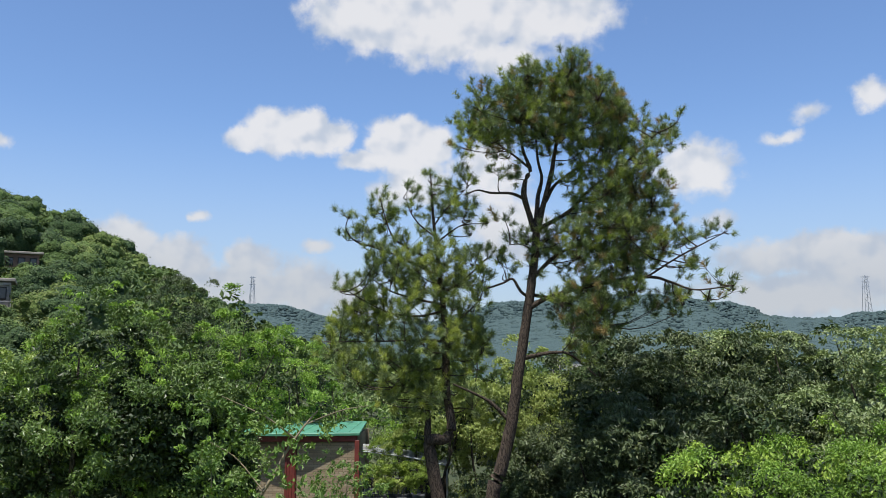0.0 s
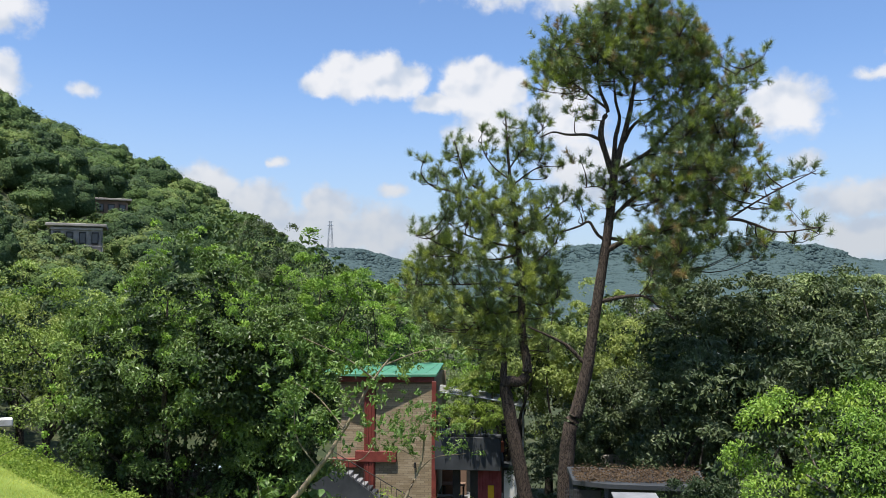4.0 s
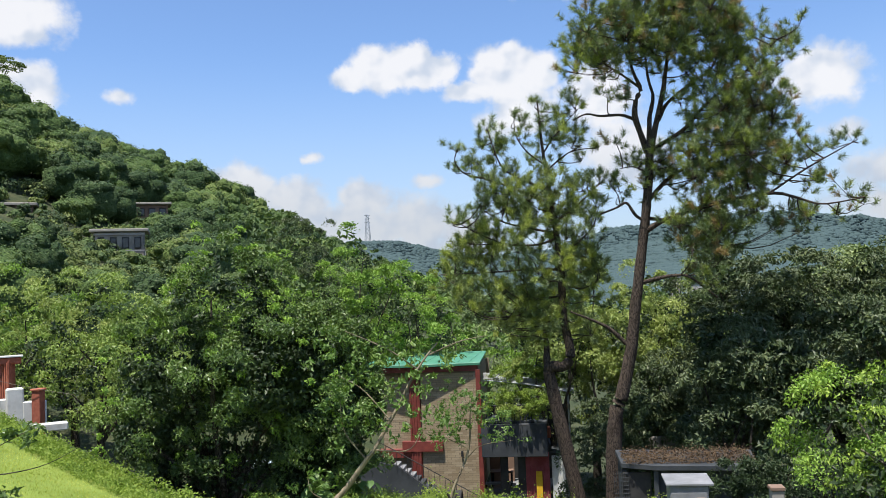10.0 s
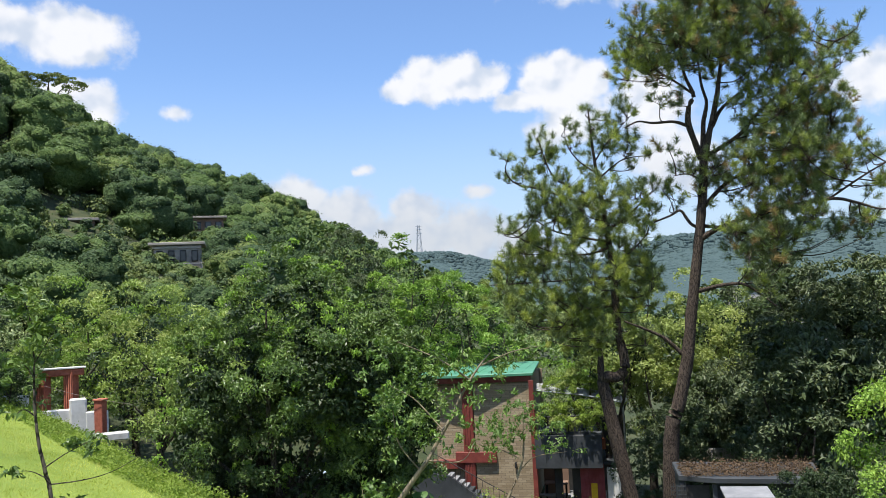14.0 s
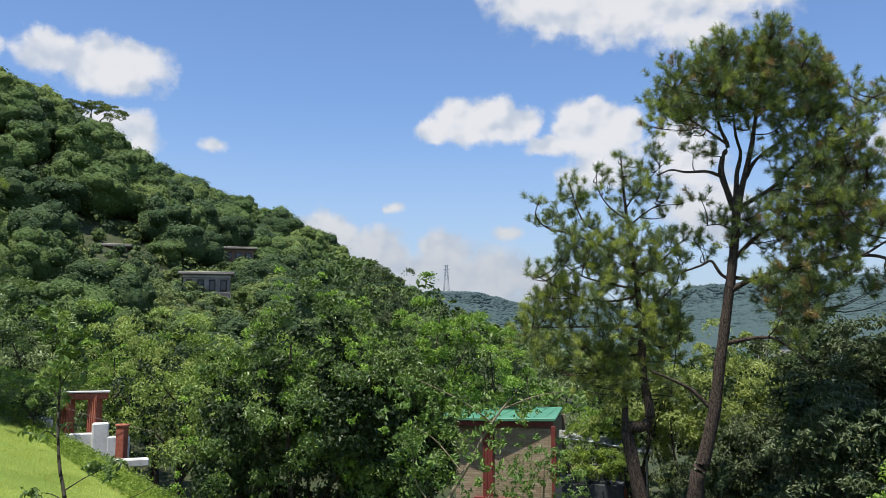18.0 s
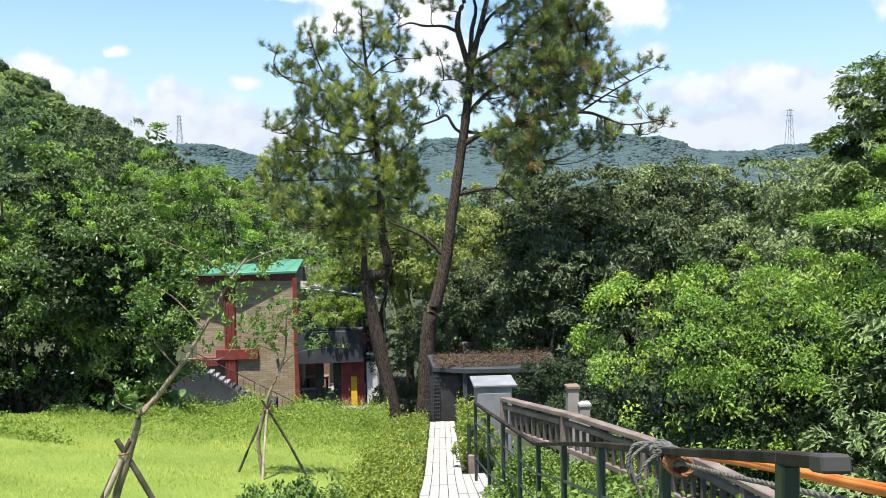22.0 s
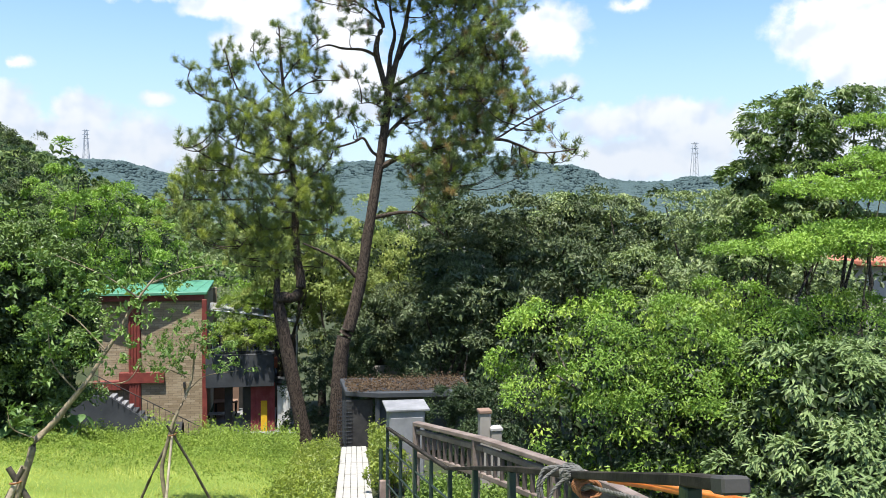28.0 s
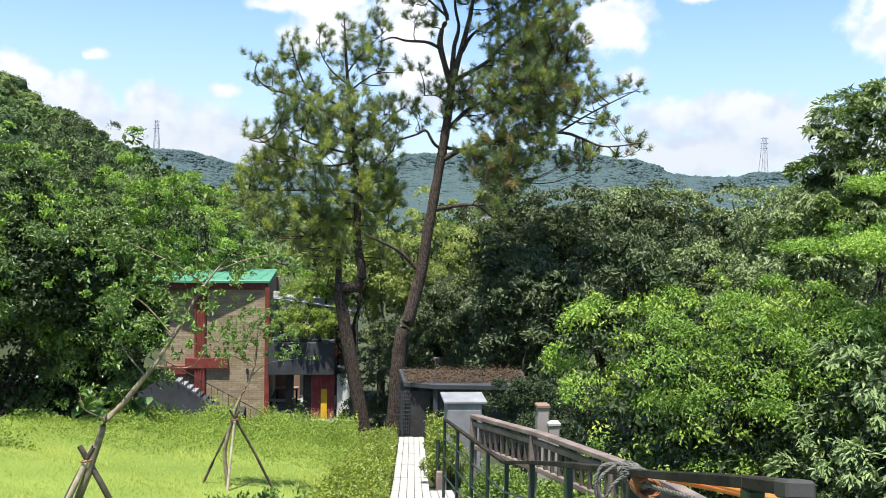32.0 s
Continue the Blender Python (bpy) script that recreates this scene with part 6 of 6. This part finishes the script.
# ---- the shed, cabinet and gate pillars by the pines ----
shed = thing("shed", (0, 0, 0), "low shed with a leaf-strewn flat roof", "shed")
sz = on(3.5, 27.5)
# shed walls, roof and frame coloured dark for the shadow over them
part("wall", box(2.9, 0.16, 4.65 - sz, (4.1, 26.7, sz), 0.01), "dark_concrete", shed)
part("wall", box(0.16, 2.0, 4.65 - sz, (1.75, 27.9, sz), 0.01), "dark_concrete", shed)
part("wall", box(0.16, 2.0, 4.65 - sz, (5.5, 27.8, sz), 0.01), "dark_concrete", shed)
# solid near-black panel stands for the shade in the open doorway
part("door", box(0.85, 0.06, 1.7, (2.1, 26.75, sz), 0.01), "dark", shed, "near-black panel standing for the shaded open doorway")
part("roof", slab([(1.65, 26.75), (2.65, 26.3), (5.6, 26.1), (5.9, 28.6), (1.6, 28.9)], 4.66, 4.82, 0.015), "dark_concrete", shed)
part("doorframe", box(0.14, 0.14, 4.66 - sz, (2.66, 26.5, sz), 0.01), "dark_concrete", shed)
rng = np.random.default_rng(51)
n = 4200
lit = np.stack([rng.uniform(1.75, 5.7, n), rng.uniform(26.5, 28.6, n), 4.83 + 0.12 * rng.random(n) ** 2 * (1 + np.sin(3 * rng.uniform(0, 6, n)))], -1)
V, F = leaves(lit, unit(rng.standard_normal((n, 3)) * [1, 1, 0.3]), unit(rng.standard_normal((n, 3)) * 0.5 + [0, 0, 1]), 0.085, 0.04)
tagged(part("leaf_litter", (V, F), "litter"), "brown fallen leaves lying on the shed roof", "leaf litter", kind="stuff")
lattice = thing("lattice", (1.62, 26.6, sz), "grey wire lattice leaning by the shed door", "lattice")
# wires in the same dark grey, the shade by the shed toned in
for q in range(14):
    part("wire", box(0.44, 0.012, 0.012, (0.0, 0, 0.12 + 0.12 * q), 0), "dark_concrete", lattice)
for q in range(7):
    part("wire", box(0.012, 0.012, 1.75, (-0.21 + 0.07 * q, 0.015, 0.02), 0), "dark_concrete", lattice)
cabinet = thing("cabinet", (2.52, 18.8, on(2.52, 18.8)), "grey metal cabinet with a sun-bleached lid", "cabinet")
cz = 6.15 - on(2.52, 18.8)
part("body", box(0.8, 0.6, cz - 0.12, (0, 0, 0), 0.02), "concrete", cabinet)
part("lid", box(0.98, 0.9, 0.05, (0.02, 0.1, cz - 0.12), 0.01, (2, 0, 0)), "concrete", cabinet, "sun-bleached pale lid")
part("door", box(0.74, 0.02, cz - 0.4, (0, -0.31, 0.12), 0.005), "concrete", cabinet)
for (x, y, top, w) in ((4.29, 18.5, 6.0, 0.25), (4.53, 18.4, 5.62, 0.24)):
    z0 = on(x, y)
    pil = thing("gate_pillar", (x, y, z0), "small brick pillar with a pale cap", "pillar", "pillars beyond the rail")
    part("shaft", box(w, w, top - z0 - 0.08, (0, 0, 0), 0.01), "old_facade", pil)
    part("cap", box(w + 0.05, w + 0.05, 0.08, (0, 0, top - z0 - 0.08), 0.015), "brown_facade" if top > 5.8 else "facade", pil)
lowwall = thing("garden_wall", (0, 0, 0), "low brown wall under the trees", "wall", kind="structure")
part("masonry", box(3.4, 0.25, 1.2, (5.2, 37.4, 2.55), 0.02), "old_facade", lowwall)

# ---- railings ----
def line_at(pts, s):
    p = np.asarray(pts, float)
    seg = np.r_[0, np.cumsum(np.linalg.norm(np.diff(p, axis=0), axis=1))]
    return np.array([np.interp(s, seg, p[:, k]) for k in range(3)]), seg[-1]


def beam(a, b, w, h):
    """A rectangular bar from a to b, w wide and h high, its top on the line."""
    a, b = Vector(a), Vector(b)
    d = b - a
    bm = bmesh.new()
    bmesh.ops.create_cube(bm, size=1.0)
    bmesh.ops.scale(bm, vec=(d.length, w, h), verts=bm.verts)
    bmesh.ops.bevel(bm, geom=bm.edges[:], offset=min(w, h) * 0.15, segments=1, affect="EDGES")
    yaw, pit = math.atan2(d.y, d.x), -math.asin(d.z / d.length)
    m4 = Matrix.Translation((a + b) / 2 - Vector((0, 0, h / 2))) @ Matrix.Rotation(yaw, 4, "Z") @ Matrix.Rotation(pit, 4, "Y")
    bmesh.ops.transform(bm, matrix=m4, verts=bm.verts)
    return bm


green = thing("railing", (0, 0, 0), "dark green steel railing with a weathered flat handrail", "railing")
TOP = [(0.945, 1.70, 9.735), (0.97, 1.92, 9.675), (1.25, 3.59, 9.17), (1.28, 4.79, 8.84), (1.49, 6.74, 8.26), (1.60, 8.60, 7.70), (1.52, 10.4, 7.45), (1.45, 12.9, 7.08)]
for a, b in zip(TOP[:-1], TOP[1:]):
    part("handrail", beam(a, b, 0.055, 0.032), "rail_top", green)
part("end_cap", beam((0.938, 1.645, 9.752), (0.946, 1.715, 9.734), 0.064, 0.040), "dark", green, "dark plastic end cap")
POSTS = [(0.97, 1.92), (1.25, 3.59), (1.28, 4.79), (1.49, 6.74), (1.60, 8.45), (1.56, 9.4), (1.52, 10.4), (1.49, 11.6), (1.45, 12.9)]
for x, y in POSTS:
    z = np.interp(y, [p[1] for p in TOP], [p[2] for p in TOP]) - 0.05
    z0 = max(on(x, y) - 0.1, z - 1.2)
    part("post", box(0.045, 0.045, z - z0 + 0.02, (x, y, z0), 0.005), "rail_green", green)
for k in (0.33, 0.62, 0.9):
    for a, b in zip(TOP[1:-1], TOP[2:]):
        part("wire_rail", tube([(a[0], a[1], a[2] - k), (b[0], b[1], b[2] - k)], [0.012, 0.012], 6, 3), "rail_green", green)
tail = thing("stone_post", (1.92, 17.6, on(1.9, 17.6)), "short pinkish stone post at the path's step", "post")
part("shaft", box(0.22, 0.2, 0.45, (0, 0, 0), 0.02), "pink_stone", tail)
part("steel_post", tube([(-0.08, 0, 0.1), (-0.08, 0, 1.1)], [0.045, 0.045], 8, 4), "rail_green", tail)

brown = thing("timber_railing", (0, 0, 0), "weathered brown timber railing with turned-down balusters", "railing")
BR = [(1.81, 12.27, 7.30), (2.38, 10.23, 7.56), (2.81, 8.55, 7.72), (2.99, 7.42, 7.82), (3.19, 5.44, 7.96), (3.4, 3.2, 8.1)]
for a, b in zip(BR[:-1], BR[1:]):
    part("handrail", beam(a, b, 0.12, 0.06), "rail_wood", brown)
    for k in (0.11, 0.45):
        part("cross_rail", beam((a[0], a[1], a[2] - k), (b[0], b[1], b[2] - k), 0.06, 0.07), "rail_wood", brown)
total = line_at(BR, 0)[1]
# balusters use the darker copy, coloured for the shade below the handrail
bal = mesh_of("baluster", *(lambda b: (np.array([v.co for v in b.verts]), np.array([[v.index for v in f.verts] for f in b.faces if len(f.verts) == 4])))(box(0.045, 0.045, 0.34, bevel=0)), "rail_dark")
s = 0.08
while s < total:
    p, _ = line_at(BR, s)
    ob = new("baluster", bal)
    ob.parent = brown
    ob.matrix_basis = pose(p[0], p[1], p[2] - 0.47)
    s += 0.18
for s in np.arange(0.0, total, 1.9):
    p, _ = line_at(BR, s)
    part("post", box(0.10, 0.10, 1.25, (p[0], p[1], p[2] - 1.27), 0.01), "rail_wood", brown)
# rope knotted on the handrail, the orange sheeting
def rope(points, r, twist=9.0, strands=3, name="rope", mat="rope", parent=None, label=""):
    line = curve_points(points, 90)
    d = unit(np.gradient(line, axis=0))
    a = unit(np.cross(d, [[0.1, 0.2, 1.0]]))
    b = np.cross(d, a)
    seg = np.r_[0, np.cumsum(np.linalg.norm(np.diff(line, axis=0), axis=1))]
    shapes = []
    for k in range(strands):
        ph = seg / r / twist * 6.283 + k * 6.283 / strands
        shapes.append(tube(line + r * 0.5 * (np.cos(ph)[:, None] * a + np.sin(ph)[:, None] * b), [r * 0.58, r * 0.58], 6, 90))
    return part(name, joined(shapes), mat, parent, label)


knot = thing("rope", (1.25, 3.55, 9.16), "grey and rust-brown rope knotted round the handrail", "rope")
for q in range(5):
    rope([(0.045 * math.cos(t) * 1.1, 0.025 * q - 0.01 + 0.015 * math.sin(t * 2 + q), 0.034 * math.sin(t) - 0.012) for t in np.linspace(0, 6.4, 14)], 0.009, name="loop", parent=knot)
for q in range(5):
    rope([(0.05 * math.cos(t), -0.09 - 0.018 * q, 0.038 * math.sin(t) - 0.012) for t in np.linspace(0, 6.4, 14)], 0.009, name="binding", mat="rust_rope", parent=knot, label="rust-brown binding")
rope([(-0.05, 0.05, 0.03), (-0.14, 0.05, 0.02), (-0.17, 0.04, -0.07), (-0.14, 0.03, -0.14), (-0.10, 0.02, -0.06), (-0.03, 0.02, 0.0)], 0.008, name="loop", parent=knot)
rope([(-0.08, 0.04, 0.03), (-0.16, 0.02, -0.04), (-0.12, 0.0, -0.2), (-0.07, 0.0, -0.26), (-0.04, 0.02, -0.1)], 0.007, name="loop", parent=knot)
rope([(-0.02, -0.12, 0.0), (0.0, -0.55, 0.09), (0.03, -0.95, 0.18), (0.06, -1.31, 0.26), (0.04, -1.65, 0.36), (0.0, -2.3, 0.5)], 0.010, name="line", parent=knot)
strap = thing("orange_sheeting", (1.28, 2.9, 9.32), "bright orange folded plastic sheeting slung behind the railing", "sheeting")
rope([(0.06, 0.5, -0.13), (0.05, -0.1, 0.02), (0.03, -0.65, 0.15), (-0.05, -1.08, 0.27), (-0.2, -1.9, 0.5)], 0.017, 420.0, 5, "folded_sheet", "orange", strap)


# ---- the gateway on the slope ----
gz = on(-22.2, 31)
gate = thing("gateway", (0, 0, 0), "red brick gateway with a pale cap above a white wall", "gateway")
for x, y in ((-22.75, 30.4), (-21.9, 31.0)):
    part("pillar", box(0.42, 0.42, 8.3 - gz + 1.0, (x, y, gz - 1.0), 0.01), "terracotta", gate)
    for q in range(4):
        part("rib", box(0.05, 0.04, 8.2 - gz, (x - 0.15 + 0.1 * q, y - 0.22, gz), 0.004), "red_tile", gate)
part("lintel", beam((-23.3, 30.0, 8.42), (-21.5, 31.3, 8.42), 0.5, 0.28), "terracotta", gate)
part("capping", beam((-23.35, 29.96, 8.48), (-21.45, 31.34, 8.48), 0.6, 0.06), "white_paint", gate)
wallw = thing("white_wall", (0, 0, 0), "low stepped white garden wall with red post", "wall")
part("masonry", beam((-24.5, 28.6, 7.6), (-22.9, 29.7, 7.5), 0.3, 1.6), "white_paint", wallw)
part("masonry", beam((-22.9, 29.4, 6.85), (-21.3, 30.6, 6.85), 0.3, 1.6), "white_paint", wallw)
part("masonry", beam((-21.5, 30.3, 7.25), (-21.0, 30.7, 7.25), 0.4, 1.8), "white_paint", wallw)
part("masonry", beam((-21.0, 30.6, 6.7), (-20.3, 31.1, 6.7), 0.3, 1.4), "white_paint", wallw)
part("post", box(0.36, 0.36, 1.8, (-20.45, 30.8, 5.3), 0.02), "terracotta", wallw)
part("post_cap", box(0.44, 0.44, 0.08, (-20.45, 30.8, 7.1), 0.02), "red_tile", wallw)
part("coping", beam((-20.3, 29.3, 5.95), (-18.9, 30.3, 5.95), 0.5, 0.3), "white_paint", wallw)
part("cable", tube([(-22.8, 30.1, 7.9), (-21, 30.4, 7.35), (-19.0, 30.8, 6.9)], [0.009, 0.009], 5, 10), "rail_wood", wallw)


# ---- houses on the hill, roofs in the valley, pylons ----
def small_house(at, turn, w, d, h, mat, roof, label, windows=3, name="house", group="houses on the hill", wide=0.62, high=0.5):
    hs = thing(name, at, label, "house", group, turn=turn)
    part("wall", box(w, d, h + 2.0, (0, 0, -2.0), 0.05), mat, hs)
    part("roof", box(w + 1.0, d + 1.0, 0.3, (0, 0, h), 0.05), roof, hs)
    for q in range(windows):
        x = -w / 2 + (q + 0.5) * w / windows
        win = part("window", box(w / windows * wide, 0.12, h * high, (x, -d / 2 - 0.03, h * (0.53 - high / 2)), 0.02), "dark", hs)
        part("pane", box(w / windows * (wide - 0.12), 0.05, h * (high - 0.1), (x, -d / 2 - 0.09, h * (0.58 - high / 2)), 0.01), "glass", win)
    return hs


def hill_house(az, el, r, *args, **kw):
    x, y = r * math.sin(radians(az)), r * math.cos(radians(az))
    return small_house((x, y, EYE + r * math.tan(radians(el))), *args, **kw)


old_house = hill_house(-28.7, 3.1, 96, 25, 4.8, 4.0, 2.5, "old_facade", "old_facade", "old flat-roofed house with dark windows above a terrace", windows=4, wide=0.55, high=0.5)
part("terrace_wall", box(7.6, 0.3, 1.6, (-0.8, -3.2, -1.9), 0.03), "facade", old_house, "stained pale terrace wall")
part("terrace_floor", box(7.6, 1.4, 0.15, (-0.8, -2.5, -0.3), 0.02), "old_facade", old_house)
for q in range(7):
    part("terrace_post", box(0.1, 0.1, 0.7, (-4.3 + 1.15 * q, -3.2, -0.3), 0.01), "facade", old_house)
part("terrace_rail", box(7.4, 0.1, 0.08, (-0.8, -3.2, 0.4), 0.01), "facade", old_house)
part("lintel_band", box(5.0, 0.2, 0.25, (0, -2.05, 2.15), 0.02), "facade", old_house)
hill_house(-30.7, 2.8, 95, 25, 2.6, 3.0, 1.5, "facade", "old_facade", "low pale annexe of the old house", windows=2)
hill_house(-26.8, 5.3, 125, 28, 4.2, 4.0, 2.2, "brown_facade", "old_facade", "brown house half hidden in the woods")
hill_house(-34.8, 4.9, 105, 30, 4.2, 4.0, 2.4, "brown_facade", "old_facade", "weathered red-brown house on a wooded terrace")
for az, r, w, h, mat, roof, label in ((12.6, 190, 10, 8.6, "facade", "blue_roof", "long shed with a pale blue roof"), (16.8, 260, 11, 12.6, "brown_facade", "old_facade", "brown block in the valley"), (18.6, 240, 8, 12.4, "facade", "red_tile", "grey block with a reddish roof"),
                                     (9.2, 300, 9, 12.5, "facade", "facade", "tall pale apartment block"), (7.6, 310, 4, 15, "facade", "old_facade", "slim grey tower block"), (36.4, 52, 7, 10.0, "facade", "red_tile", "house with a red tile roof beyond the trees"), (33.0, 56, 6, 9.6, "white_paint", "red_tile", "white house behind the trees"), (26.0, 60, 7, 6.0, "white_paint", "steel", "white building behind the trees"), (21.0, 62, 6, 5.2, "facade", "steel", "grey building behind the trees")):
    x, y = r * math.sin(radians(az)), r * math.cos(radians(az))
    small_house((x, y, -2.0), -az, w, 6.0, h, mat, roof, label, 5, "building", "buildings in the valley")


def pylon(az, r, base, tall):
    x, y = r * math.sin(radians(az)), r * math.cos(radians(az))
    p = thing("pylon", (x, y, base), "grey lattice power pylon on the far hill", "pylon", "far pylons")
    w = tall * 0.09
    for sx in (-1, 1):
        for sy in (-1, 1):
            part("leg", tube([(sx * w, sy * w, 0), (sx * w * 0.35, sy * w * 0.35, tall)], [0.32, 0.2], 4, 3), "steel", p)
    for q in range(7):
        z = tall * q / 7
        ww = w * (1 - 0.65 * q / 7)
        for s_ in (-1, 1):
            part("brace", tube([(-s_ * ww, -ww, z), (s_ * ww * 0.9, -ww, z + tall / 7)], [0.16, 0.16], 4, 2), "steel", p)
    for z in (0.72, 0.84, 0.96):
        part("crossarm", box(tall * 0.2, 0.5, 0.5, (0, 0, tall * z), 0), "steel", p)


pylon(-12.8, 850, 62, 30)
pylon(26.75, 850, 48, 38)

tarp = thing("tarpaulin", (-10.2, 28.6, on(-10.2, 28.6)), "pale blue tarpaulin over stacked goods under the trees", "tarpaulin")
tz = 4.62 - on(-10.2, 28.6)
part("base", box(3.4, 1.0, tz - 0.1, (0, 0, 0), 0.05), "dark", tarp)
part("cover", box(3.7, 1.3, 0.14, (0, 0, tz - 0.12), 0.06), "blue_roof", tarp)

# ---- bricks of the house front, each course laid in stretcher bond ----
bme = bpy.data.meshes.new("brick")
bm = box(0.385, 0.06, 0.098, bevel=0.0)
bm.to_mesh(bme), bm.free()
bme.materials.append(MAT["brick"])
rest = []
cube_f = np.array([[0, 1, 3, 2], [4, 6, 7, 5], [0, 4, 5, 1], [2, 3, 7, 6], [0, 2, 6, 4], [1, 5, 7, 3]])
count = 0
for (x0, x1, y, z0, z1, holder) in ((-6.93, -4.2, 40.874, 0.1, 6.4, front), (-8.88, -7.5, 41.124, 1.25, 6.4, flank)):
    for c in range(int((z1 - z0) / 0.11)):
        x = x0 - (0.2 if c % 2 else 0.0)
        while x < x1:
            a, b = max(x, x0), min(x + 0.385, x1)
            if b - a > 0.06:
                z = z0 + 0.11 * c
                if b - a > 0.384 and z < 3.6 and holder is front and count < 290:
                    ob = new("brick", bme)
                    ob.parent, count = holder, count + 1
                    ob.matrix_basis = pose((a + b) / 2, y - 0.0015 * ((c * 7 + count) % 3), z)
                else:
                    rest.append((np.array([(xx, yy, zz) for xx in (a, b) for yy in (y - 0.03, y + 0.03) for zz in (z, z + 0.098)]), cube_f, holder))
            x += 0.4
for holder in (front, flank):
    V, F, _ = joined([r for r in rest if r[2] is holder])
    tagged(part("brickwork", (V, F), "brick", holder), kind="stuff")
